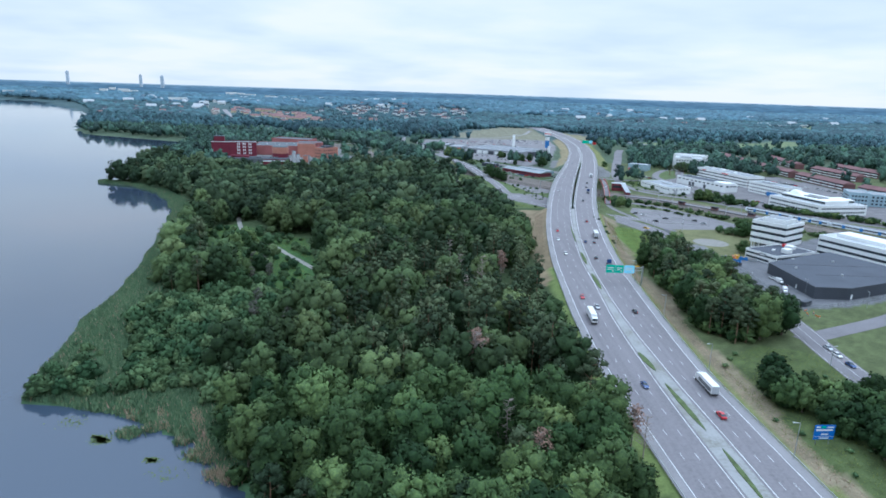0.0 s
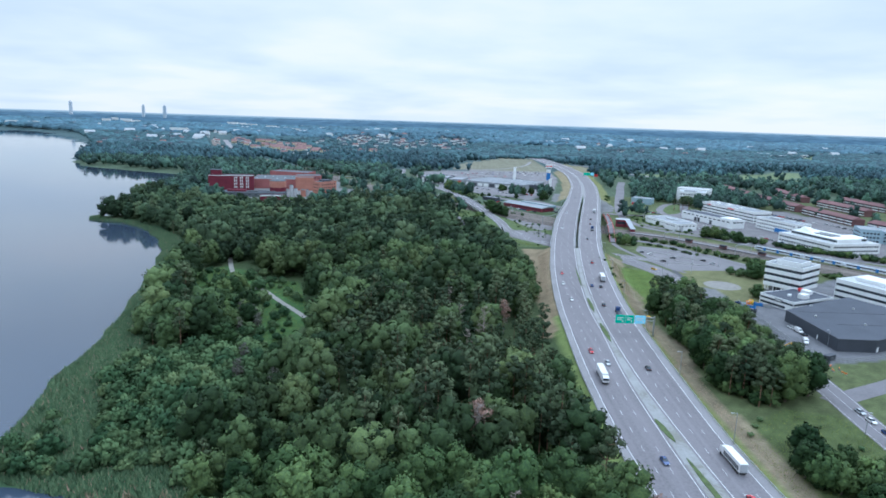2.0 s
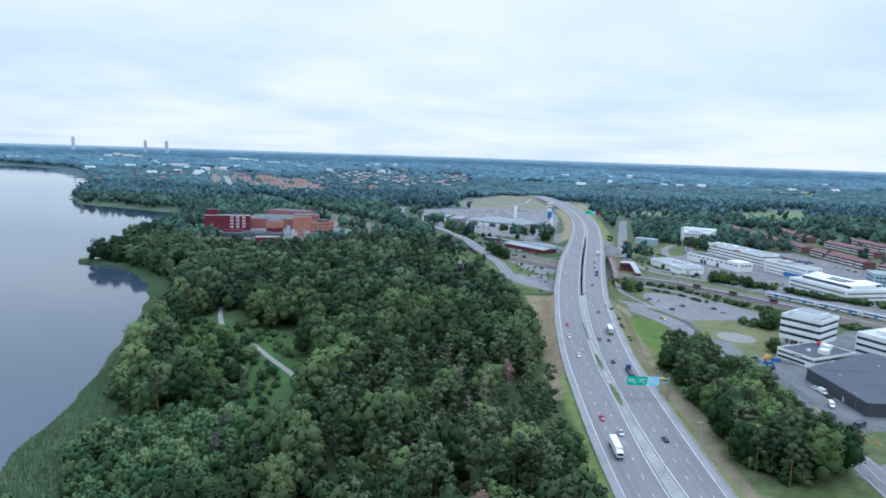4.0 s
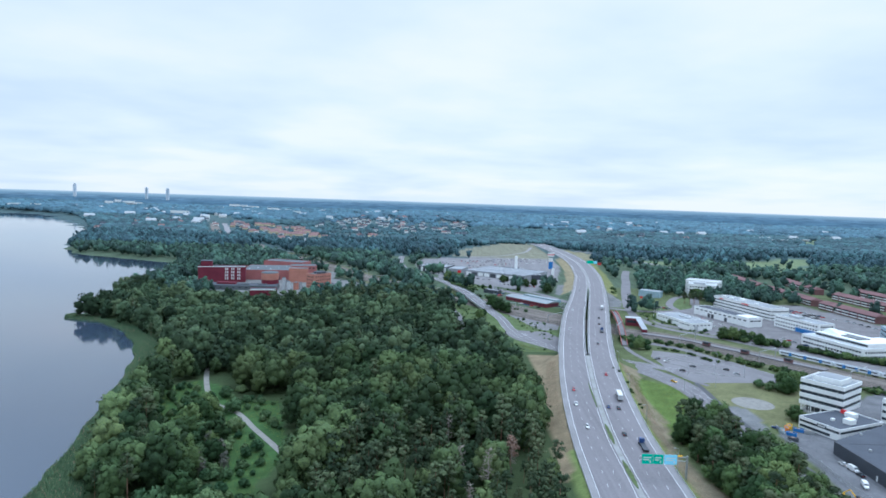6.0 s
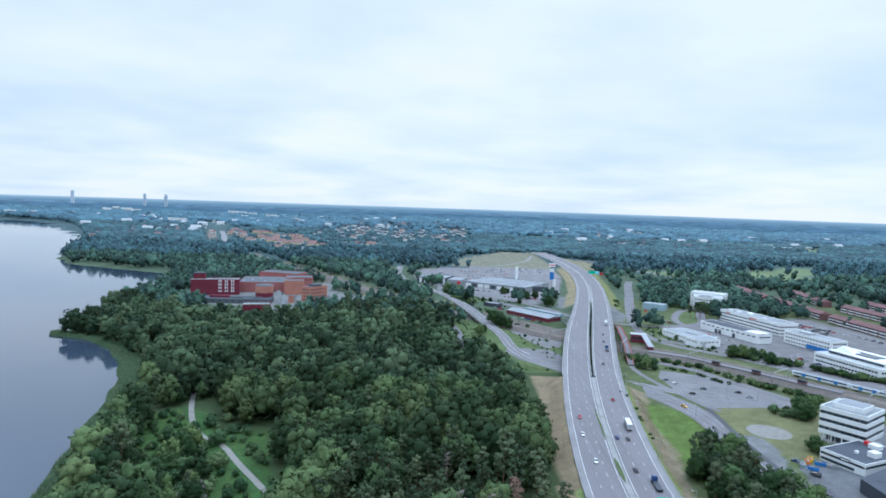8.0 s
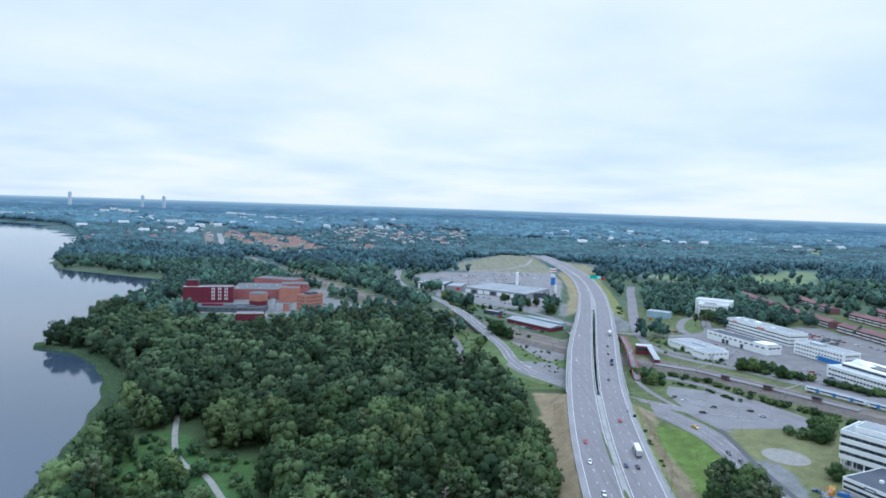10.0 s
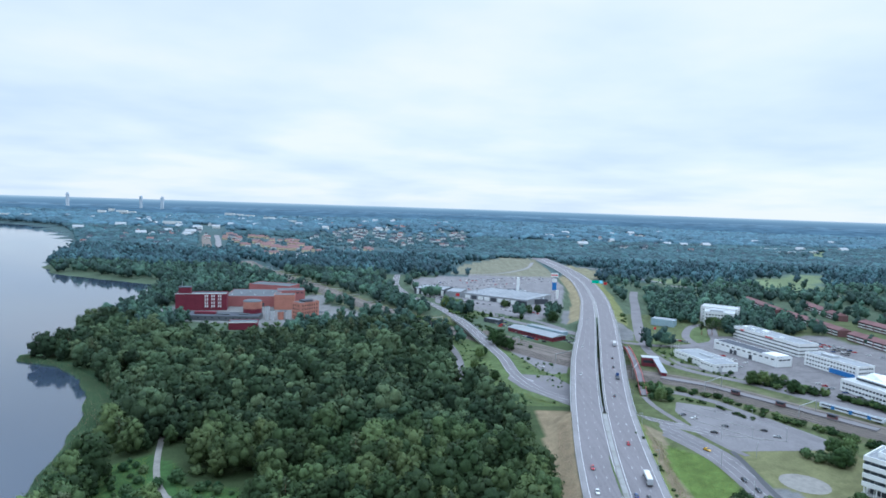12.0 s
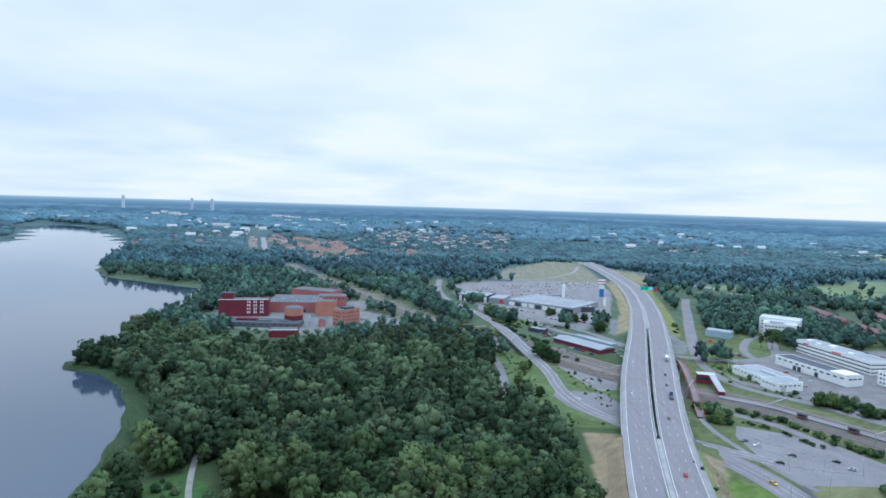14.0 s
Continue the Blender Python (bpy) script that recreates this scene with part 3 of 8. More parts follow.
def build_motorway():
    ys = np.arange(-295, 1700, 5.0)
    z = mway(T_MZ, ys)
    lo, li, ri, ro = (mway(t, ys) for t in (T_LO, T_LI, T_RI, T_RO))
    ribbon("road", lo - 0.3, li + 0.9, z, ys, M_ASPHALT, "grey asphalt motorway carriageway with three lanes", "motorway")
    ribbon("road", ri - 0.9, ro + 0.3, z, ys, M_ASPHALT, "grey asphalt motorway carriageway with three lanes", "motorway")
    ribbon("road_shoulder", lo - 3.3, lo - 0.3, z, ys, M_SHOULDER, "pale asphalt hard shoulder of the motorway", "road shoulder", lift=-0.01)
    ribbon("road_shoulder", ro + 0.3, ro + 3.3, z, ys, M_SHOULDER, "pale asphalt hard shoulder of the motorway", "road shoulder", lift=-0.01)
    s = ys <= BRIDGE[0]
    ribbon("median", (li + 0.9)[s], (ri - 0.9)[s], z[s], ys[s], M_MEDIAN, "worn pale median strip between the carriageways", "median", lift=-0.02)
    s = ys >= BRIDGE[1] + 35
    ribbon("median", (li + 0.9)[s], (ri - 0.9)[s], z[s], ys[s], M_MEDIAN, "worn pale median strip between the carriageways", "median", lift=-0.02)
    # painted lines
    for k, xs in enumerate((lo, li, ri, ro)):
        ribbon("edge_line", xs - 0.11, xs + 0.11, z, ys, M_LINE, "white painted edge line on asphalt", "road marking", lift=0.02)
    v, f = [], []
    for a, b in ((T_LO, T_LI), (T_RI, T_RO)):
        for u in (1 / 3, 2 / 3):
            for y in np.arange(-284, 1500, 12.0):
                q = [mway(a, w) + (mway(b, w) - mway(a, w)) * u for w in (y, y + 3.2)]
                n = len(v)
                v += [(q[0] - 0.085, y, mway(T_MZ, y) + 0.02), (q[0] + 0.085, y, mway(T_MZ, y) + 0.02), (q[1] + 0.085, y + 3.2, mway(T_MZ, y + 3.2) + 0.02), (q[1] - 0.085, y + 3.2, mway(T_MZ, y + 3.2) + 0.02)]
                f.append((n, n + 1, n + 2, n + 3))
    tagged(mesh_object("lane_dashes", v, f, M_DASH), "white dashed lane markings on the motorway", "road marking", kind="stuff")
    # bridge decks on piers
    by = np.arange(BRIDGE[0], BRIDGE[1] + 36, 6.0)
    bz = mway(T_MZ, by) - 0.06
    for a, b, c, d in ((T_LO, -3.6, T_LI, 1.3), (T_RI, -1.3, T_RO, 3.6)):
        bridge = thing("motorway_bridge", pose(0, 0, 0), "long concrete motorway bridge deck on round piers", "bridge", "motorway bridges", "structure")
        x0, x1 = mway(a, by) + b, mway(c, by) + d
        slab("deck", x0, x1, bz, 1.5, by, M_CONCRETE, bridge)
        for x in (x0, x1):
            slab("parapet", x - 0.15, x + 0.15, bz + 0.95, 1.0, by, M_STEEL, bridge)
        for y in np.arange(BRIDGE[0] + 28, BRIDGE[1], 30.0):
            for u in (0.25, 0.75):
                x = float(np.interp(y, by, x0) * (1 - u) + np.interp(y, by, x1) * u)
                part("pier", tube(bmesh.new(), x, y, LAND_Z - 0.3, float(mway(T_MZ, y)) - 1.5, 0.6, n=12), M_CONCRETE, bridge)
    # guard rails
    for table, off, y0, y1 in ((T_RO, 3.1, 60, 492), (T_LO, -3.1, 60, 492), (T_RO, 3.1, 830, 1500), (T_LO, -3.1, 830, 1500)):
        gy = np.arange(y0, y1, 6.0)
        x, h = mway(table, gy) + off, mway(T_MZ, gy)
        rail = thing("guard_rail", pose(0, 0, 0), "galvanised steel guard rail along the motorway shoulder", "guard rail", "motorway guard rails", "structure")
        slab("beam", x - 0.05, x + 0.05, h + 0.75, 0.31, gy, M_STEEL, rail)
        bm = bmesh.new()
        for q, y, w in zip(x, gy, h):
            box(bm, q - 0.06, y - 0.06, w - 0.4, q + 0.06, y + 0.06, w + 0.6)
        part("posts", bm, M_STEEL, rail)


build_motorway()


def lens_island(name, x0, y0, x1, y1, w, mat, label):
    """A low planted island with pointed ends."""
    v, n = [], 14
    dx, dy = x1 - x0, y1 - y0
    l = math.hypot(dx, dy)
    for side in (1, -1):
        for i in range(n):
            u = (i if side > 0 else n - i) / n
            h = side * w * (math.sin(math.pi * u) ** 0.6) * (0.85 + 0.3 * random.random())
            x, y = x0 + dx * u - dy / l * h, y0 + dy * u + dx / l * h
            v.append((x, y, float(mway(T_MZ, y))))
    top = [(x * 0.96 + (x0 + x1) / 2 * 0.04, y * 0.99 + (y0 + y1) / 2 * 0.01, z + 0.16) for x, y, z in v]
    k = len(v)
    f = [tuple(range(k, 2 * k))[::-1]] + [(i, (i + 1) % k, k + (i + 1) % k, k + i) for i in range(k)]
    tagged(mesh_object(name, v + top, f, mat), label, "traffic island", "median islands")

for spec in ((77.2, 193, 79.2, 163, 0.9), (75.6, 218, 77.2, 202, 1.1), (80, 154, 80.6, 130, 0.7), (90.5, 428, 85, 381, 0.5), (83.6, 360, 81.6, 334, 1.0), (80.6, 318, 79.4, 291, 1.1)):
    lens_island("traffic_island", *spec, M_ISLE, "low overgrown grass island in the motorway median")


# ---- other roads, car parks and paths ----
def flat_z(line, lift=0.07):
    return [LAND_Z + lift] * len(line)


def street(pts, half, mat, label, category="street", lift=0.07):
    line = smooth_line(pts)
    return along(line, flat_z(line, lift), half, 0, "road", mat, label, category), line


def build_streets():
    d, s = [], 0
    west_s = np.concatenate([[0], np.cumsum(np.hypot(*np.diff(np.array(WEST_ROAD), axis=0).T))])
    wz = np.interp(west_s, *WEST_Z)
    along(WEST_ROAD, wz, 5.2, 0.05, "road", M_STREET, "grey asphalt road climbing to the railway overbridge", "road")
    along(WEST_ROAD, wz, 0.1, 0.075, "edge_line", M_LINE, "white centre line on the overbridge road", "road marking")
    for sh in (4.6, -4.6):
        along(WEST_ROAD, wz, 0.09, 0.075, "edge_line", M_LINE, "white edge line on the overbridge road", "road marking", shift=sh)
    # overbridge deck and piers
    sel = [(p, z) for p, z, q in zip(WEST_ROAD, wz, west_s) if WEST_BRIDGE[0] - 8 < q < WEST_BRIDGE[1] + 8]
    bridge = thing("road_bridge", pose(0, 0, 0), "concrete road bridge over the railway with steel railings", "bridge", kind="structure")
    p = np.array([q[0] for q in sel])
    z = np.array([q[1] for q in sel])
    t = np.gradient(p, axis=0)
    t /= np.linalg.norm(t, axis=1)[:, None]
    n = np.stack([-t[:, 1], t[:, 0]], -1)
    for a, b, top, th, mat, nm in ((6.2, -6.2, -0.02, 1.1, M_CONCRETE, "deck"), (6.3, 6.1, 1.0, 1.0, M_STEEL, "railing"), (-6.1, -6.3, 1.0, 1.0, M_STEEL, "railing")):
        v, f = [], []
        for q, w, k in zip(p, z, n):
            l, r = q + k * a, q + k * b
            v += [(*l, w + top), (*r, w + top), (*r, w + top - th), (*l, w + top - th)]
        for i in range(len(p) - 1):
            for j in range(4):
                f.append((4 * i + (j + 1) % 4, 4 * i + j, 4 * i + 4 + j, 4 * i + 4 + (j + 1) % 4))
        mesh_object(nm, v, f, mat, bridge)
    for i in range(2, len(p) - 2, 3):
        for o in (-3, 3):
            q = p[i] + n[i] * o
            part("pier", tube(bmesh.new(), q[0], q[1], LAND_Z - 0.3, z[i] - 1.0, 0.5, n=10), M_CONCRETE, bridge)
    slip = [(112, 519), (128, 501), (145, 472), (156, 439), (157.5, 398), (157, 367), (158.5, 338), (159, 300), (157, 258), (154, 230), (152, 205), (150, 170), (149, 110), (149, 60)]
    line = smooth_line(slip)
    w = np.interp([q[1] for q in line], [60, 300, 370, 440, 470, 520], [5.2, 5.5, 6.5, 8.5, 9.0, 8.5])
    along(line, flat_z(line), w, 0, "road", M_STREET, "grey asphalt access road beside the motorway", "road")
    for k in (-0.93, 0.0, 0.93):
        along(line, flat_z(line, 0.1), 0.08, 0, "edge_line", M_DASH, "worn white painted line on the access road", "road marking", shift=0) if k == 0 else along(line, flat_z(line, 0.1), 0.08, 0, "edge_line", M_DASH, "worn white painted line on the access road", "road marking", shift=k * 5.0)
    street([(166, 452), (165.5, 437), (162.5, 400), (162.3, 365), (163.5, 335), (164, 315)], 1.6, M_DARKROAD, "fresh dark asphalt cycle lane beside the access road", "cycle lane", 0.11)
    street([(148, 549), (148, 530), (152, 506), (159, 480), (167, 455), (172, 446)], 2.0, M_STREET, "asphalt foot and cycle path", "path", 0.1)
    street([(150, 240), (176, 253), (205, 268), (236, 288), (300, 330)], 4.2, M_STREET, "grey asphalt side street to the warehouse", "street", 0.09)
    street([(-25, 1010), (18, 953), (63, 869), (90, 818), (118, 799), (141, 767), (175, 736), (205, 722), (234, 720), (281, 744), (300, 790), (322, 850)], 5.0, M_STREET, "grey asphalt street passing below the motorway", "street", 0.06)
    street([(315, 1125), (290, 1045), (268, 964), (246, 888), (226, 815), (206, 737)], 6.0, M_STREET, "wide asphalt street running north", "street", 0.08)
    street([(206, 737), (198, 690), (202, 645), (216, 620), (240, 598), (262, 570), (290, 535), (340, 478), (420, 400)], 4.2, M_STREET, "asphalt street beside the railway", "street", 0.08)
    street([(258, 722), (262, 768), (290, 825), (316, 846)], 4.0, M_STREET, "asphalt drive to the office block", "street", 0.1)
    street([(19, 540), (19.5, 590), (19, 615), (16, 658), (8, 701), (-10, 745), (-31, 766), (-82, 793), (-150, 808)], 3.0, M_STREET, "old asphalt lane through the trees", "lane", 0.08)
    street([(-158, 470), (-147, 440), (-140.5, 422), (-129.5, 397), (-117.3, 378.5), (-103, 367.5), (-89, 348), (-70, 323), (-52, 296)], 1.5, M_PATH, "pale gravel footpath through the glade", "path", 0.12)
    street([(-190, 1195), (-140, 1155), (-105, 1130), (-78, 1118)], 5.0, M_PATH, "pale gravel road beyond the railway", "road", 0.12)
    street([(400, 1222), (493, 1188), (630, 1155), (759, 1150), (980, 1150)], 5.0, M_SHOULDER, "pale road along the allotment fields", "road", 0.5)
    street([(-526, 1623), (-605, 1784), (-690, 2010), (-772, 2222), (-962, 2756)], 8.0, M_SHOULDER, "pale straight street leading to the suburb", "street", 3.0)
    street([(-581, 1634), (-660, 1840), (-754, 2078), (-1057, 2874)], 12.0, M_BALLAST, "brown railway corridor leading to the suburb", "railway", 3.0)

    def plot(name, pts, mat, label, category, lift=0.06):
        ob = mesh_object(name, [(x, y, LAND_Z + lift) for x, y in pts], [tuple(range(len(pts)))], mat)
        if ob.data.polygons[0].normal.z < 0:
            ob.data.flip_normals()
        return tagged(ob, label, category, kind="structure")
    plot("car_park", [(159, 519), (167, 539), (192, 528), (216, 511), (234, 473), (221, 458), (169, 452), (160, 477)], M_LOT, "worn pale asphalt commuter car park", "car park")
    plot("car_park", [(66, 672), (92, 669), (112, 638), (104, 606), (92, 601), (84, 612), (76, 640)], M_LOT, "worn pale asphalt parking bay beside the overbridge", "car park")
    plot("junction", [(58, 600), (70, 598), (92, 596), (104, 560), (110, 530), (92, 520), (78, 540), (62, 560), (54, 584)], M_STREET, "asphalt road junction below the motorway bridge", "junction", 0.05)
    # round pad on the lawn
    v = [(184 + 11.5 * math.cos(a * math.pi / 18), 413 + 11.5 * math.sin(a * math.pi / 18), LAND_Z + 0.08) for a in range(36)]
    tagged(mesh_object("gravel_pad", v, [tuple(range(36))], M_PATH), "round pale gravel turning pad on the lawn", "gravel pad", kind="structure")
    # give-way markings at the west junction
    for k in range(6):
        x, y = 63 + k * 1.7, 590 - k * 2.4
        ob = mesh_object("crossing_stripe", [(x, y, LAND_Z + 0.14), (x + 2.4, y + 2.4, LAND_Z + 0.14), (x + 1.9, y + 3.0, LAND_Z + 0.14), (x - 0.5, y + 0.6, LAND_Z + 0.14)], [(0, 1, 2, 3)], M_LINE)
        tagged(ob, "white painted crossing stripe on asphalt", "road marking", "crossing stripes", "structure")
    # railway
    line = RAIL
    z = [LAND_Z] * len(line)
    along(line, z, 16.5, 0.25, "track_bed", M_BALLAST, "brown gravel track bed of a four-track railway", "railway")
    for c in (-14.0, -9.5, -5.0, -0.8, 11.5):
        track = thing("railway_track", pose(0, 0, 0), "rusty railway track on brown ballast", "railway track", "main line tracks", "structure")
        along(line, z, 1.35, 0.32, "sleeper_bed", M_SLEEPER, parent=track, shift=c)
        for r in (-0.75, 0.75):
            along(line, z, 0.08, 0.46, "rail", M_RAIL, parent=track, shift=c + r)
    # sidings west of the motorway
    side = smooth_line([(-12, 797), (26, 748), (73, 691), (115, 642), (152, 613)])
    sz = [LAND_Z] * len(side)
    along(side, sz, np.interp(np.arange(len(side)), [0, len(side) * 0.3, len(side) * 0.8, len(side)], [2, 8, 8, 3]), 0.22, "track_bed", M_BALLAST, "brown gravel bed of the sidings", "railway", shift=23.0)
    for c in (19.5, 25.0):
        track = thing("railway_track", pose(0, 0, 0), "rusty siding track on brown ballast", "railway track", "sidings", "structure")
        along(side, sz, 1.35, 0.30, "sleeper_bed", M_SLEEPER, parent=track, shift=c)
        for r in (-0.75, 0.75):
            along(side, sz, 0.09, 0.40, "rail", M_RAIL, parent=track, shift=c + r)
    # bus road and parking bays of the commuter car park
    street([(165, 567), (180, 558), (196, 541), (209, 511), (216, 496), (228, 471)], 4.0, M_STREET, "pale asphalt bus road beside the railway", "street", 0.09)
    street([(308, 1526), (353, 1462), (366, 1347), (405, 1275), (409, 1253)], 6.0, M_SHOULDER, "pale exit ramp curving from the motorway", "ramp", 0.6)
    street([(40, 1300), (70, 1302), (120, 1340), (180, 1450), (215, 1600)], 3.5, M_SHOULDER, "pale curved ramp road across the dry field", "ramp", 0.4)
    street([(0, 1010), (0, 941), (52, 925), (83, 872), (117, 824), (144, 766)], 4.5, M_STREET, "asphalt street along the shop fronts", "street", 0.1)
    for (x0, y0), (x1, y1) in (((165, 522), (199, 486)), ((164, 502), (192, 470)), ((172, 476), (206, 470)), ((180, 526), (214, 498))):
        v, f = [], []
        l = math.hypot(x1 - x0, y1 - y0)
        ux, uy = (x1 - x0) / l, (y1 - y0) / l
        for k in range(int(l / 2.6)):
            cx, cy = x0 + ux * k * 2.6, y0 + uy * k * 2.6
            b = len(v)
            v += [(cx + ux * a - uy * w, cy + uy * a + ux * w, LAND_Z + 0.085) for a, w in ((-0.09, -5), (0.09, -5), (0.09, 5), (-0.09, 5))]
            f.append((b, b + 1, b + 2, b + 3))
        tagged(mesh_object("bay_lines", v, f, M_SHOULDER), "faded parking bay lines on worn asphalt", "road marking", kind="stuff")
        kerb = mesh_object("kerb", [(x0 + ux * a - uy * w, y0 + uy * a + ux * w, LAND_Z + h) for h in (0.05, 0.3) for a, w in ((-1, -0.15), (l + 1, -0.15), (l + 1, 0.15), (-1, 0.15))], [(4, 5, 6, 7), (0, 1, 5, 4), (1, 2, 6, 5), (2, 3, 7, 6), (3, 0, 4, 7)], M_CONCRETE)
        tagged(kerb, "low concrete kerb between the parking rows", "kerb", kind="structure")
    # platform along the tracks
    plat = smooth_line([(178, 600), (206, 581), (223, 560.5), (242, 537.5), (254, 521), (276, 493)])
    ob = along(plat, [LAND_Z] * len(plat), 3.4, 1.1, "platform", M_LOT, "pale concrete station platform beside the tracks", "platform")
    mod = ob.modifiers.new("depth", "SOLIDIFY")
    mod.thickness = 1.0


build_streets()

# ---- plants ----
def ico(sub):
    bm = bmesh.new()
    bmesh.ops.create_icosphere(bm, subdivisions=sub, radius=1.0)
    v = np.array([p.co[:] for p in bm.verts])
    f = np.array([[q.index for q in p.verts] for p in bm.faces])
    bm.free()
    return v, f


ICO1, ICO2 = ico(1), ico(2)


def leaf_tufts(rng, lobes, count, size):
    """Leaf tufts on the outside of a crown made of lobes: triangles as (count, 3, 3)."""
    lobes = np.array(lobes)
    area = lobes[:, 3] * lobes[:, 4] + lobes[:, 3] * lobes[:, 5]
    pick = rng.choice(len(lobes), count * 3, p=area / area.sum())
    d = rng.normal(size=(count * 3, 3))
    d[:, 2] = d[:, 2] * 0.8 + 0.25
    d /= np.linalg.norm(d, axis=1)[:, None]
    p = lobes[pick, :3] + d * lobes[pick, 3:] * rng.uniform(0.84, 1.18, (len(d), 1))
    keep = np.ones(len(p), bool)
    for k, l in enumerate(lobes):
        inner = (((p - l[:3]) / (l[3:] * 0.82)) ** 2).sum(1) < 1
        keep &= ~(inner & (pick != k))
    p, d = p[keep][:count], d[keep][:count]
    n = d + rng.normal(size=p.shape) * 0.42
    n /= np.linalg.norm(n, axis=1)[:, None]
    a = np.cross(n, rng.normal(size=p.shape))
    a /= np.linalg.norm(a, axis=1)[:, None]
    b = np.cross(n, a)
    s = size * rng.uniform(0.5, 1.4, (len(p), 1))
    return np.stack([p - a * s * 0.6 - b * s * 0.4, p + a * s * 0.6 - b * s * 0.4, p + b * s * 0.8 + n * s * 0.25], 1), d


def crown_arrays(rng, lobes, count, size, core, shrink=0.86):
    """Vertices, quads (none) and triangles of a crown: leaf tufts over rough lobes."""
    q, d = leaf_tufts(rng, lobes, count, size)
    v, nor = [q.reshape(-1, 3)], [np.repeat(d + rng.normal(size=d.shape) * 0.24, 3, 0)]
    tris, base = [np.arange(len(q) * 3).reshape(-1, 3)], len(q) * 3
    cv, cf = core
    for l in lobes if shrink else ():
        bump = 1 + 0.2 * rng.normal(size=(len(cv), 1))
        v.append(np.array(l[:3]) + cv * bump * np.array(l[3:]) * shrink)
        nor.append(cv)
        tris.append(cf + base)
        base += len(cv)
    v, nor = np.concatenate(v), np.concatenate(nor)
    # leaves take the light as the rounded crown does, not each as a flat card
    out = v - (0, 0, v[:, 2].max() * 0.45)
    nor = nor + 0.62 * out / np.linalg.norm(out, axis=1)[:, None]
    nor /= np.linalg.norm(nor, axis=1)[:, None]
    return v, np.zeros((0, 4), int), np.concatenate(tris), nor


def fast_mesh(name, v, quads, tris, mats, tone=None, nor=None):
    """A mesh from arrays; quads take the first material, triangles the last."""
    me = bpy.data.meshes.new(name)
    me.vertices.add(len(v))
    me.vertices.foreach_set("co", np.asarray(v, np.float32).ravel())
    nq, nt = len(quads), len(tris)
    me.loops.add(nq * 4 + nt * 3)
    me.loops.foreach_set("vertex_index", np.concatenate([np.asarray(quads).ravel(), np.asarray(tris).ravel()]).astype(np.int32))
    me.polygons.add(nq + nt)
    me.polygons.foreach_set("loop_start", np.concatenate([np.arange(nq) * 4, nq * 4 + np.arange(nt) * 3]).astype(np.int32))
    for m in mats:
        me.materials.append(m)
    me.polygons.foreach_set("material_index", np.concatenate([np.zeros(nq), np.full(nt, len(mats) - 1)]).astype(np.int32))
    if tone is not None:
        me.attributes.new("tone", "FLOAT", "POINT").data.foreach_set("value", np.asarray(tone, np.float32))
    me.update(calc_edges=True)
    me.validate()
    if nor is not None:
        me.polygons.foreach_set("use_smooth", np.ones(nq + nt, dtype=bool))
        me.attributes.new("custom_normal", "FLOAT_VECTOR", "POINT").data.foreach_set("vector", np.asarray(nor, np.float32).ravel())
    return me


def broadleaf_lobes(rng, h, r, n=14):
    """An upright domed crown, leafy nearly to the ground, of many uneven clumps."""
    lobes = [(0, 0, h * 0.5, r * 0.72, r * 0.72, h * 0.42)]
    lean = rng.normal(size=2) * r * 0.08
    for k in range(n):
        u = 0.2 + 0.76 * ((k + 0.5 + rng.uniform(-0.4, 0.4)) / n) ** 0.85
        ring = math.sqrt(max(0.02, 1 - ((u - 0.40) / 0.62) ** 2)) if u > 0.4 else 0.8 + (u - 0.2)
        a = k * 2.4 + rng.random() * 0.9
        d = r * ring * rng.uniform(0.5, 0.86)
        s = r * rng.uniform(0.30, 0.54) * (1.15 - 0.4 * u)
        lobes.append((d * math.cos(a) + lean[0] * u, d * math.sin(a) + lean[1] * u, h * u, s * rng.uniform(0.8, 1.25), s * rng.uniform(0.8, 1.25), s * rng.uniform(0.8, 1.3)))
    lobes.append((lean[0], lean[1], h * 0.95, r * 0.2, r * 0.2, h * 0.07))
    return lobes


def pine_lobes(rng, h, r, n=12):
    """Rounded needle clumps on the upper half of a bare stem."""
    lobes = []
    for k in range(n):
        u = 0.5 + 0.45 * ((k + 0.5) / n)
        a = k * 2.4 + rng.random()
        d = r * math.sqrt(max(0.03, 1 - ((u - 0.62) / 0.38) ** 2)) * rng.uniform(0.35, 0.95)
        s = r * rng.uniform(0.26, 0.46)
        lobes.append((d * math.cos(a), d * math.sin(a), h * u, s * rng.uniform(0.8, 1.3), s * rng.uniform(0.8, 1.3), s * rng.uniform(0.55, 0.85)))
    lobes.append((0, 0, h * 0.95, r * 0.3, r * 0.3, h * 0.05))
    return lobes


def bush_lobes(rng, h, r):
    """A low rounded heap of clumps."""
    lobes = [(0, 0, h * 0.35, r * 0.66, r * 0.66, h * 0.4)]
    for k in range(10):
        a, u = k * 2.4 + rng.random(), (k + 0.5) / 10
        d = r * (1 - u) ** 0.5 * rng.uniform(0.6, 0.9)
        s = r * rng.uniform(0.24, 0.38)
        lobes.append((d * math.cos(a), d * math.sin(a), h * (0.3 + 0.58 * u), s, s * rng.uniform(0.8, 1.2), s * rng.uniform(0.75, 1.05)))
    return lobes


def stem(h, r):
    """A slim tapered stem as vertices and quads."""
    v = [(q * math.cos(i * 1.2566), q * math.sin(i * 1.2566), z) for z, q in ((-0.5, r), (h * 0.9, r * 0.45)) for i in range(5)]
    return np.array(v), np.array([(i, (i + 1) % 5, 5 + (i + 1) % 5, 5 + i) for i in range(5)])


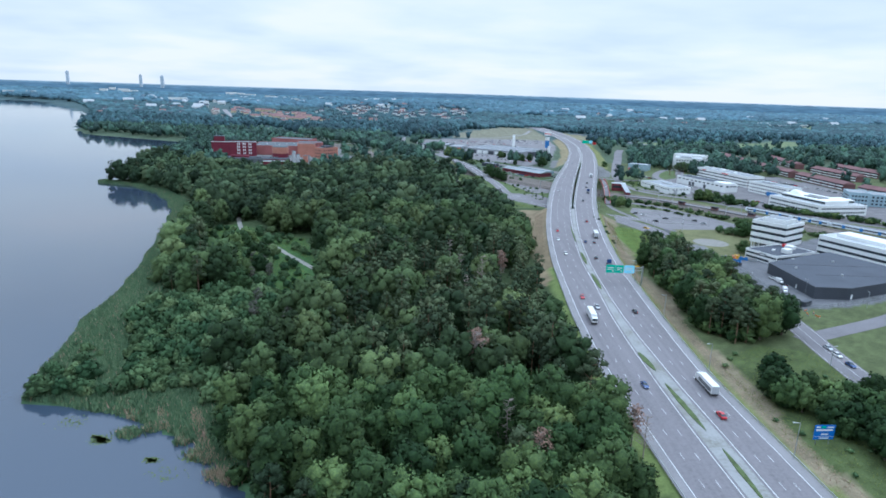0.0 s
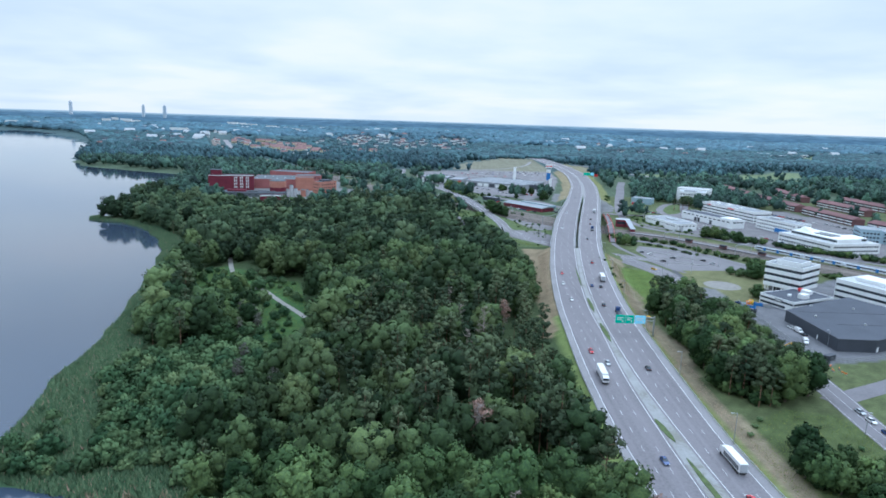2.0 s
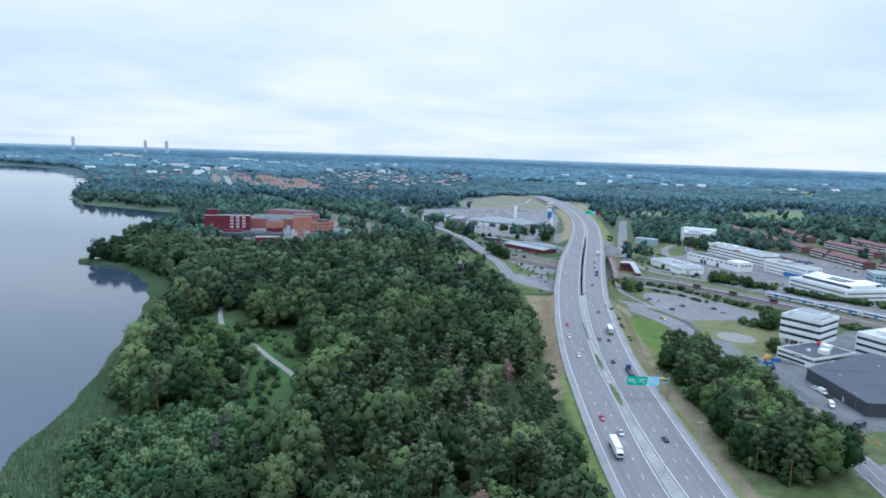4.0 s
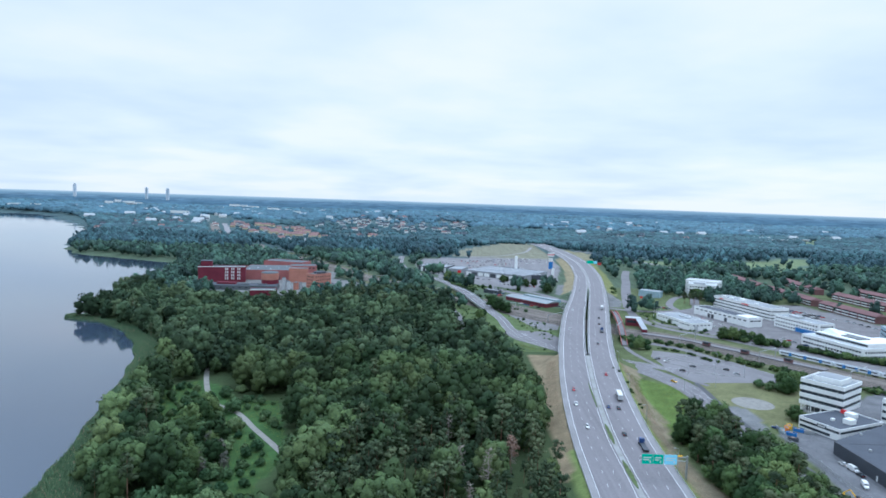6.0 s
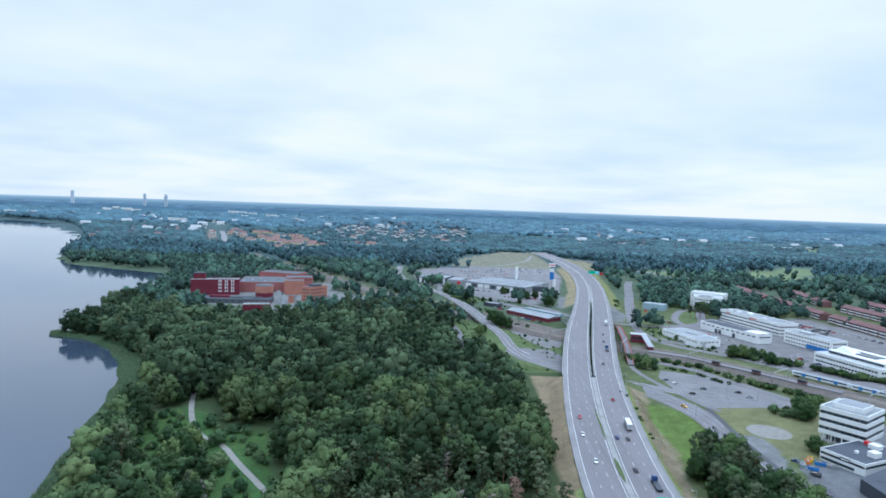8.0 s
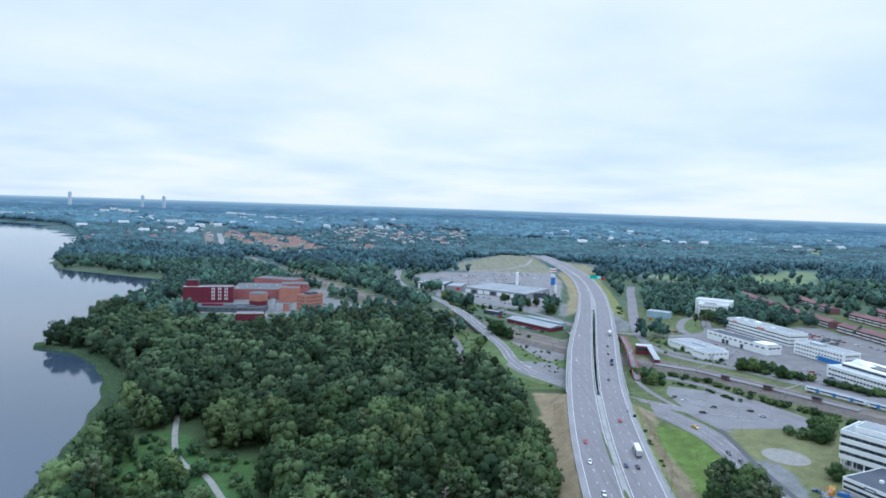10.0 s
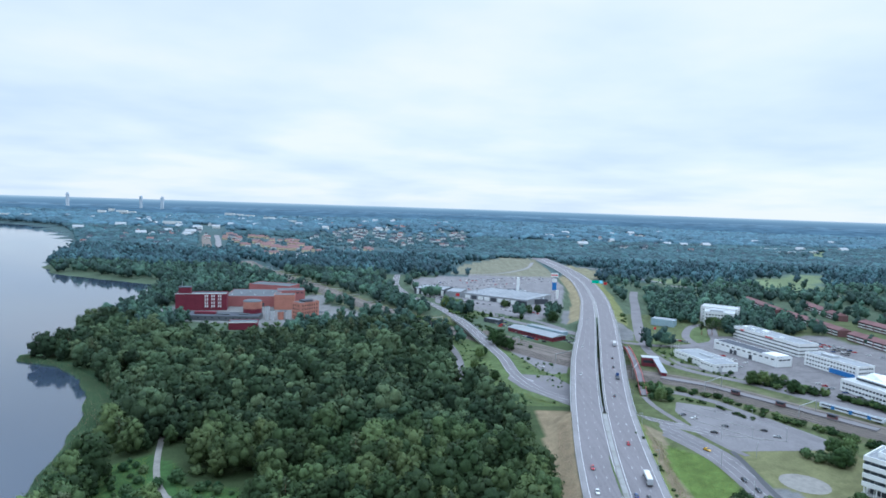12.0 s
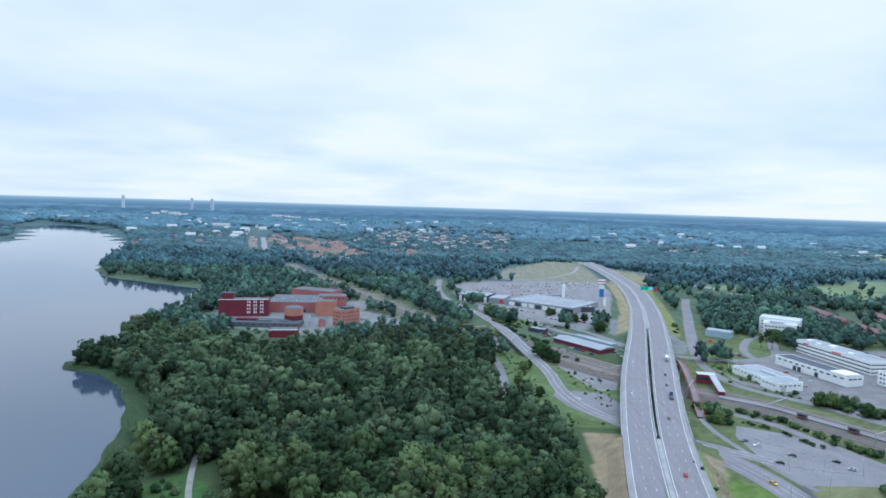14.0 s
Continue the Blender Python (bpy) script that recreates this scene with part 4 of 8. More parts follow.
def with_stem(arrays, h, r):
    """A crown with its stem, which takes the mesh's first material."""
    v, q, t, nor = arrays
    sv, sq = stem(h, r)
    out = sv * (1, 1, 0) / np.linalg.norm(sv[:, :2], axis=1)[:, None]
    return np.concatenate([v, sv]), sq + len(v), t, np.concatenate([nor, out])


def trunk_bmesh(rng, h, r, bare, limbs=6):
    """A tapered, slightly bent trunk with limbs."""
    bm = bmesh.new()
    def limb(p0, p1, r0, r1, n=6):
        d = Vector(p1) - Vector(p0)
        m = Matrix.Translation((Vector(p0) + Vector(p1)) / 2) @ d.to_track_quat("Z", "Y").to_matrix().to_4x4()
        bmesh.ops.create_cone(bm, cap_ends=True, segments=n, radius1=r0, radius2=r1, depth=d.length, matrix=m)
    p = Vector((0, 0, -0.6))
    k = 4
    for i in range(k):
        q = Vector((rng.normal() * 0.15 * i * 0.4, rng.normal() * 0.15 * i * 0.4, h * 0.92 * (i + 1) / k))
        limb(p, q + (q - p).normalized() * 0.1, r * (1 - i / k * 0.8), r * (1 - (i + 1) / k * 0.8), 6)
        p = q
    for i in range(limbs):
        u = rng.uniform(bare, 0.85)
        a = rng.random() * 6.28
        l = h * 0.2 * (1.15 - u)
        z = h * u
        limb((0, 0, z), (math.cos(a) * l * 1.3, math.sin(a) * l * 1.3, z + l * 0.7), r * 0.32, r * 0.1, 5)
    return bm


def make_tree(seed, kind, h, r, count, size):
    rng = np.random.default_rng(seed)
    shape, leaf, bark, bare, label, cat = {
        "broadleaf": (broadleaf_lobes, M_LEAF, M_BARK, 0.35, "full green broadleaf tree in summer foliage", "tree"),
        "pine": (pine_lobes, M_PINE, M_PINEBARK, 0.5, "tall pine with a bare reddish trunk and dull green crown", "pine tree"),
        "bush": (bush_lobes, M_BUSH, M_BARK, 0.2, "rounded pale green willow bush near the shore", "bush"),
        "grey": (broadleaf_lobes, M_GREYBUSH, M_DEADWOOD, 0.2, "half-bare grey-brown tree with sparse leaves", "tree"),
    }[kind]
    tree = thing("bush" if kind == "bush" else ("pine_tree" if kind == "pine" else "tree"), pose(0, 0, -500), label, cat, "woodland trees")
    part("trunk", trunk_bmesh(rng, h * (0.7 if kind == "bush" else 1), 0.1 if kind == "bush" else r * 0.07 + 0.06, bare, 3 if kind == "bush" else 5), bark, tree)
    v, q, t, nor = crown_arrays(rng, shape(rng, h, r, 19) if kind == "broadleaf" and h > 12 else shape(rng, h, r), count, size, ICO1, {"grey": 0.5, "pine": 0.7}.get(kind, 0.8))
    crown = new("crown", fast_mesh("crown", v, q, t, [leaf], None, nor))
    crown.parent = tree
    return tree


# ---- where the woods stand ----
WEST_GROUP = [(-126, 266), (-138, 298), (-147, 330), (-155, 360), (-162, 394), (-154, 398), (-142, 354), (-130, 330), (-112, 316), (-104, 288), (-106, 268)]
GROVE = [(-103, 280), (-108, 318), (-122, 344), (-124, 368), (-112, 366), (-103, 345), (-97, 322), (-88, 300), (-86, 272), (-96, 262)]
SOUTH_EAST = [(108, 192), (117, 206), (126, 192), (136, 187), (147, 190), (147, 125), (124, 122), (123, 160), (115, 170)]
FOREST_SOUTH = [(-38, 96), (-54, 147), (-68, 180), (-74, 203), (-66, 223), (-58, 258), (-58, 318), (-66, 340), (-82, 394), (-108, 396), (-122, 426), (-144, 428), (-160, 412), (-169, 430), (-181, 458), (-198, 492), (-222, 527), (-252, 559), (-288, 592)]
FOREST_NORTH = [(-326, 608), (-316, 648), (-340, 700), (-366, 760), (-318, 728), (-245, 694), (-182, 680), (-120, 715), (-80, 762), (-38, 752), (-2, 694), (10, 650), (12, 585), (34, 540), (48, 505), (53, 440), (54, 393), (50, 334), (50, 300), (46.5, 250), (46.5, 205), (47, 171), (49, 96)]
FOREST = FOREST_SOUTH + FOREST_NORTH
EAST_WOOD = [(117, 356), (136, 372), (146, 372), (149, 340), (152, 300), (150, 262), (146, 238), (132, 236), (113, 226), (111, 262), (114, 300)]
SPIT = [(-128, 182), (-138, 215), (-130, 232), (-108, 204), (-86, 178), (-100, 177)]
BUSHES = [(-118, 262), (-128, 240), (-112, 212), (-100, 186), (-80, 178), (-62, 166), (-72, 200), (-74, 225), (-68, 255), (-80, 285), (-98, 275)]


PINE_STAND = [(-34, 196), (-44, 250), (-38, 312), (-14, 338), (26, 340), (50, 318), (53, 240), (50, 176), (18, 168), (-8, 184)]


def scatter(poly, spacing, rng, jitter=0.42):
    xs, ys = [p[0] for p in poly], [p[1] for p in poly]
    gx, gy = np.meshgrid(np.arange(min(xs), max(xs), spacing), np.arange(min(ys), max(ys), spacing * 0.88))
    gx[::2] += spacing / 2
    x = gx.ravel() + rng.uniform(-jitter, jitter, gx.size) * spacing
    y = gy.ravel() + rng.uniform(-jitter, jitter, gx.size) * spacing
    m = inside(poly, x, y)
    return x[m], y[m]


def clear_of_ways(x, y):
    """Away from roads, tracks and water."""
    ok = ~inside(LAKE, x, y)
    for line, gap in ((RAIL, 22), (WEST_ROAD, 13), ([(19, 540), (19, 615), (8, 701), (-31, 766), (-82, 793), (-150, 808)], 6), ([(-140, 422), (-117, 378), (-89, 348), (-70, 323), (-58, 304)], 5)):
        ok &= line_distance(line, x, y)[0] > gap
    ok &= (x < mway(T_LO, y) - 9) | (x > mway(T_RO, y) + 9) | (y > 1690)
    return ok


def build_near_trees(x, y, rng):
    protos = {
        "broadleaf": [make_tree(11 + k, "broadleaf", h, r, 1450, 0.58) for k, (h, r) in enumerate(((17.5, 6.4), (15.5, 5.4), (20, 6.6), (14, 5.8), (18, 5.0)))],
        "pine": [make_tree(31 + k, "pine", h, r, 1300, 0.44) for k, (h, r) in enumerate(((18.5, 3.5), (17, 3.0), (20, 3.8)))],
        "grey": [make_tree(41, "grey", 14, 3.6, 800, 0.4)],
        "low": [make_tree(71 + k, "broadleaf", h, r, 1000, 0.56) for k, (h, r) in enumerate(((9, 4.2), (11, 4.6)))],
        "bush": [make_tree(51 + k, "bush", h, r, 360, 0.5) for k, (h, r) in enumerate(((4.2, 3.2), (5.5, 3.6), (3.4, 2.6)))],
    }
    z = ground_z(x, y)
    pines = inside(PINE_STAND, x, y)
    for i in range(len(x)):
        u = rng.random()
        if u > ((0.22 if pines[i] else 0.93) if x[i] < 60 else 0.42):
            kind = "pine"
        elif u < 0.035:
            kind = "grey"
        else:
            kind = "broadleaf"
        ps = protos[kind]
        s = rng.uniform(0.72, 1.12) * (0.92 if x[i] > 100 else 1.0)
        m = pose(x[i], y[i], z[i], 0, 0, rng.uniform(0, 360)) @ Matrix.Diagonal((s, s, s * rng.uniform(0.92, 1.1), 1))
        place_tree(ps[int(rng.integers(len(ps)))], m)
    return protos


def place_tree(proto, m):
    ob = copy_thing(proto, m)
    ob.matrix_basis = m
    return ob


def tiled(protos, which, x, y, z, s, rot, rng):
    """Many plants as one set of arrays: vertices, quads, triangles, tone."""
    V, Q, T, N, R, base = [], [], [], [], [], 0
    for k, (v, q, t, nor) in enumerate(protos):
        idx = np.nonzero(which == k)[0]
        if not len(idx):
            continue
        c, n = np.cos(rot[idx])[:, None], np.sin(rot[idx])[:, None]
        sc = s[idx][:, None]
        px = (v[None, :, 0] * c - v[None, :, 1] * n) * sc + x[idx][:, None]
        py = (v[None, :, 0] * n + v[None, :, 1] * c) * sc + y[idx][:, None]
        pz = v[None, :, 2] * sc + z[idx][:, None]
        V.append(np.stack([px, py, pz], -1).reshape(-1, 3))
        off = base + np.arange(len(idx))[:, None, None] * len(v)
        Q.append((q[None] + off).reshape(-1, 4))
        T.append((t[None] + off).reshape(-1, 3))
        R.append(np.stack([nor[None, :, 0] * c - nor[None, :, 1] * n, nor[None, :, 0] * n + nor[None, :, 1] * c, np.broadcast_to(nor[None, :, 2], px.shape)], -1).reshape(-1, 3))
        N.append(np.repeat(rng.random(len(idx)), len(v)))
        base += len(idx) * len(v)
    return np.concatenate(V), np.concatenate(Q), np.concatenate(T), np.concatenate(N), np.concatenate(R)


def build_woods():
    rng = np.random.default_rng(7)
    fx, fy = scatter(FOREST, 8.5, rng, 0.5)
    gx, gy = scatter(WEST_GROUP, 7.2, rng)
    ex, ey = scatter(EAST_WOOD, 6.4, rng)
    ok = ex < np.interp(ey, [226, 300, 372], [150, 146, 142])
    ex, ey = ex[ok], ey[ok]
    ok = clear_of_ways(fx, fy)
    fx, fy = fx[ok], fy[ok]
    near = (fy < 172) & (fx > -70)
    sel = np.nonzero(near)[0]
    ax = np.concatenate([fx[sel], ex])
    ay = np.concatenate([fy[sel], ey])
    protos = build_near_trees(ax, ay, rng)
    # the rest of the wood, joined
    mx, my = np.concatenate([fx[~near], gx]), np.concatenate([fy[~near], gy])
    arr = []
    for k in range(6):
        r = np.random.default_rng(100 + k)
        h, w = r.uniform(14, 20), r.uniform(5.2, 7.2)
        arr.append(crown_arrays(r, broadleaf_lobes(r, h, w, 17), 560, 0.84, ICO1, 0.82))
    for k in range(5):
        r = np.random.default_rng(110 + k)
        h, w = r.uniform(14, 19.5), r.uniform(5.6, 7.6)
        arr.append(crown_arrays(r, broadleaf_lobes(r, h, w, 8), 190, 1.25, ICO1, 0.88))
    for k in range(4):
        r = np.random.default_rng(120 + k)
        h = r.uniform(17, 20)
        arr.append(with_stem(crown_arrays(r, pine_lobes(r, h, r.uniform(3.2, 4.2), 12), 400, 0.62, ICO1, 0.72), h, 0.22))
    # stands of taller and lower trees
    stand = 1 + 0.16 * np.sin(mx * 0.043 + 0.6) * np.cos(my * 0.037 - 1.0) + 0.10 * np.sin(mx * 0.11 - my * 0.083)
    pines = rng.random(len(mx)) < np.where(inside(PINE_STAND, mx, my), 0.8, np.where(my < 440, 0.1, 0.04))
    for nm, m, ks, mats, lab in (("broadleaf_wood", ~pines & (my < 440), range(6), [M_WOOD], "dense broadleaf wood in dark green summer foliage"), ("broadleaf_wood", ~pines & (my >= 440), range(6, 11), [M_FARWOOD], "dense broadleaf wood in deep green foliage, blued with distance"), ("pine_wood", pines, range(11, 15), [M_PINEBARK, M_PINE], "stand of dull green pines with bare reddish stems")):
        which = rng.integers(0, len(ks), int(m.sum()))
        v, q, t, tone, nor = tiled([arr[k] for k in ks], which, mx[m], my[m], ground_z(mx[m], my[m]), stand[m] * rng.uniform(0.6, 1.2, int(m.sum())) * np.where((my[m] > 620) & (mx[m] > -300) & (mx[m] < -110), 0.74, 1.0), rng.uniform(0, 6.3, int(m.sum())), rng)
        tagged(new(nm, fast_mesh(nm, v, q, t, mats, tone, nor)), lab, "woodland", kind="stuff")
    # saplings and shrubs under the nearer trees
    ux, uy = scatter(FOREST, 8.0, rng)
    ok = clear_of_ways(ux, uy) & inside(FOREST, ux, uy) & (uy < 225)
    ux, uy = np.concatenate([ux[ok], ex]), np.concatenate([uy[ok], ey + 2.0])
    r = np.random.default_rng(140)
    low = [crown_arrays(r, bush_lobes(r, 5.0, 3.4), 90, 0.8, ICO1, 0.82) for k in range(3)]
    v, q, t, tone, nor = tiled(low, rng.integers(0, 3, len(ux)), ux, uy, ground_z(ux, uy), rng.uniform(0.7, 1.4, len(ux)), rng.uniform(0, 6.3, len(ux)), rng)
    tagged(new("undergrowth", fast_mesh("undergrowth", v, q, t, [M_LEAF], tone, nor)), "green undergrowth between the trees", "undergrowth", kind="stuff")
    return protos


PROTOS = build_woods()

# ---- buildings ----
def unit_mesh(name, mat, w, d, h, bevel=0.0):
    bm = boxes((-w / 2, -d / 2, 0, w / 2, d / 2, h), bevel=bevel)
    me = bpy.data.meshes.new(name)
    bm.to_mesh(me)
    bm.free()
    me.materials.append(mat)
    return me


def child(name, me, parent, m, label=""):
    ob = new(name, me)
    ob.parent = parent
    ob.matrix_basis = m
    return tagged(ob, label)


def windows_on(b, x0, y0, ang, length, rows, cols, w, h, sill, storey, mat, margin=1.5, label=""):
    """Rows of window panes on one side of a building, from its corner (x0, y0) along ang."""
    me = unit_mesh("window", mat, w, 0.14, h)
    a = radians(ang)
    for r in range(rows):
        for c in range(cols):
            u = margin + (length - 2 * margin) * (c + 0.5) / cols
            child("window", me, b, pose(x0 + u * math.cos(a), y0 + u * math.sin(a), sill + r * storey, 0, 0, ang), label)


def block(p0, p1, depth, height, wall, roof, label, category="building", name="building", rows=0, cols=0, win=(1.2, 1.4), sill=1.2, storey=3.3, band=False, mat=M_GLASS, parapet=0.5, sides=True, z=LAND_Z, group=""):
    """A flat-roofed building: its front runs from p0 to p1, its body lies behind."""
    dx, dy = p1[0] - p0[0], p1[1] - p0[1]
    L = math.hypot(dx, dy)
    b = thing(name, pose(p0[0], p0[1], z, 0, 0, math.degrees(math.atan2(dy, dx))), label, category, group)
    part("wall", boxes((0, 0, -0.5, L, depth, height)), wall, b)
    part("roof", boxes((0.3, 0.3, height - 0.2, L - 0.3, depth - 0.3, height + 0.05)), roof, b)
    if parapet:
        t = 0.3
        part("parapet", boxes((-0.05, -0.05, height - 0.3, L + 0.05, t, height + parapet), (-0.05, depth - t, height - 0.3, L + 0.05, depth + 0.05, height + parapet), (-0.05, t, height - 0.3, t, depth - t, height + parapet), (L - t, t, height - 0.3, L + 0.05, depth - t, height + parapet)), wall, b)
    if rows:
        for x0, y0, ang, l in ((0, 0, 0, L), (0, depth, -90, depth), (L, 0, 90, depth)):
            if ang and not sides:
                continue
            if band:
                windows_on(b, x0, y0, ang, l, rows, 1, l - 0.8, win[1], sill, storey, mat, 0.2)
            else:
                windows_on(b, x0, y0, ang, l, rows, max(1, round(cols * l / L)), *win, sill, storey, mat)
    return b, L


def roof_units(b, spots, mat=M_STEEL, name="roof_unit"):
    for x, y, z, w, d, h in spots:
        part(name, boxes((x, y, z, x + w, y + d, z + h), bevel=0.08), mat, b)


def build_office_tower():
    b, L = block((205.5, 404), (219, 386), 24, 0.6, M_CONCRETE, M_CONCRETE, "white office block on columns with dark window bands", "office block", "office_building", parapet=0)
    part("ground_floor", boxes((3, 3, 0.5, L - 3, 21, 4.2)), M_DARKWALL, b, "recessed dark blue ground floor")
    for k in range(3):
        z = 4.2 + k * 4.2
        part("storey_band", boxes((0, 0, z, L, 24, z + 2.4), bevel=0.1), M_WHITE, b, "white facade band")
        part("window_band", boxes((0.35, 0.35, z + 2.4, L - 0.35, 23.65, z + 4.2)), M_GLASS, b, "dark ribbon window")
        for u in range(1, 7):
            part("mullion", boxes((L * u / 7 - 0.06, 0.27, z + 2.4, L * u / 7 + 0.06, 0.34, z + 4.2), (0.27, 24 * u / 7 - 0.06, z + 2.4, 0.34, 24 * u / 7 + 0.06, z + 4.2)), M_STEEL, b)
    z = 4.2 + 3 * 4.2
    part("roof", boxes((0, 0, z, L, 24, z + 1.2)), M_WHITE, b)
    part("parapet", boxes((0, 0, z + 1.2, L, 0.5, z + 2.2), (0, 23.5, z + 1.2, L, 24, z + 2.2), (0, 0.5, z + 1.2, 0.5, 23.5, z + 2.2), (L - 0.5, 0.5, z + 1.2, L, 23.5, z + 2.2)), M_WHITE, b)
    part("roof_felt", boxes((0.6, 0.6, z + 1.2, L - 0.6, 23.4, z + 1.25)), M_GREYROOF, b)
    part("penthouse", boxes((4, 6, z + 1.2, L - 4, 20, z + 4.0), bevel=0.1), M_WHITE, b)
    part("penthouse_roof", boxes((4.5, 6.5, z + 4.0, L - 4.5, 19.5, z + 4.06)), M_GREYROOF, b)
    for k in range(5):
        part("column", tube(bmesh.new(), 1.0 + k * (L - 2) / 4, 1.0, 0.5, 4.3, 0.35), M_WHITE, b)
    for k in range(4):
        part("column", tube(bmesh.new(), 1.0, 5 + k * 5.5, 0.5, 4.3, 0.35), M_WHITE, b)


build_office_tower()


def build_annex_and_warehouse():
    b, L = block((190.5, 377), (199.5, 357), 34, 5.6, M_WHITE, M_DARKROOF, "low white office annex with grey flat roof and strip windows", "office building", "office_building", rows=1, band=True, win=(1, 1.1), sill=3.4, parapet=0.35)
    part("window_band", boxes((0.6, -0.1, 0.7, L - 5, 0.02, 2.0)), M_GLASS, b)
    part("name_panel", boxes((L * 0.45, -0.16, 3.6, L * 0.45 + 5, -0.02, 5.2)), M_DARKWALL, b, "dark name panel with plain bars")
    part("name_bar", boxes((L * 0.45 + 0.6, -0.22, 4.2, L * 0.45 + 4.4, -0.15, 4.7)), M_WHITE, b)
    roof_units(b, [(8, 24, 5.6, 5, 4, 2.2), (15, 12, 5.6, 4, 5, 2.6), (10, 10, 5.6, 1.6, 1.6, 1.2)], M_WHITE)
    part("roof_plant", boxes((4, 27, 5.6, 6.5, 29, 7.4), bevel=0.1), M_RED_PAINT, b, "red roof plant box")
    # the dark warehouse: an L-bent hall with a canted corner
    w = thing("warehouse", pose(0, 0, LAND_Z), "large black-clad warehouse with dark flat roof", "warehouse")
    ring = [(186.5, 341), (187, 296), (205, 295.5), (262, 322), (252, 345), (239, 371), (221, 362)]
    def prism(pts, z0, z1, grow=0.0):
        bm = bmesh.new()
        cx, cy = sum(p[0] for p in pts) / len(pts), sum(p[1] for p in pts) / len(pts)
        f = lambda p: (p[0] + (p[0] - cx) * grow, p[1] + (p[1] - cy) * grow)
        lo = [bm.verts.new((*f(p), z0)) for p in pts]
        hi = [bm.verts.new((*f(p), z1)) for p in pts]
        n = len(pts)
        bm.faces.new(hi)
        bm.faces.new(lo[::-1])
        for i in range(n):
            bm.faces.new((lo[i], lo[(i + 1) % n], hi[(i + 1) % n], hi[i]))
        return bm
    part("wall", prism(ring, -0.5, 5.9), M_DARKWALL, w)
    part("parapet", prism(ring, 5.9, 6.15, 0.003), M_DARKWALL, w)
    part("roof", prism(ring, 6.15, 6.2, -0.012), M_DARKROOF, w)
    for x, y, c in ((187.0, 330, 90), (187.0, 312, 90), (206, 295.9, 25)):
        child("door", unit_mesh("door", M_WHITE, 1.4, 0.16, 2.4), w, pose(x - 0.1, y, 0.2, 0, 0, c), "white steel door")
    for x, y in ((196, 330), (214, 318), (226, 346), (205, 350)):
        part("roof_vent", tube(bmesh.new(), x, y, 6.2, 7.0, 0.7, 0.6), M_STEEL, w)
    part("roof_seam", boxes((192, 338, 6.2, 246, 338.3, 6.3), (200, 318, 6.2, 255, 318.3, 6.3)), M_DARKWALL, w)
    b, L = block((241.5, 388), (264, 338), 30, 13.0, M_WHITE, M_WHITEROOF, "white three-storey office building with long window bands", "office building", "office_building", rows=3, band=True, win=(1, 1.5), sill=1.8, storey=3.8, parapet=0.4)
    roof_units(b, [(6, 8, 13.0, 30, 12, 2.2)], M_WHITE)


build_annex_and_warehouse()


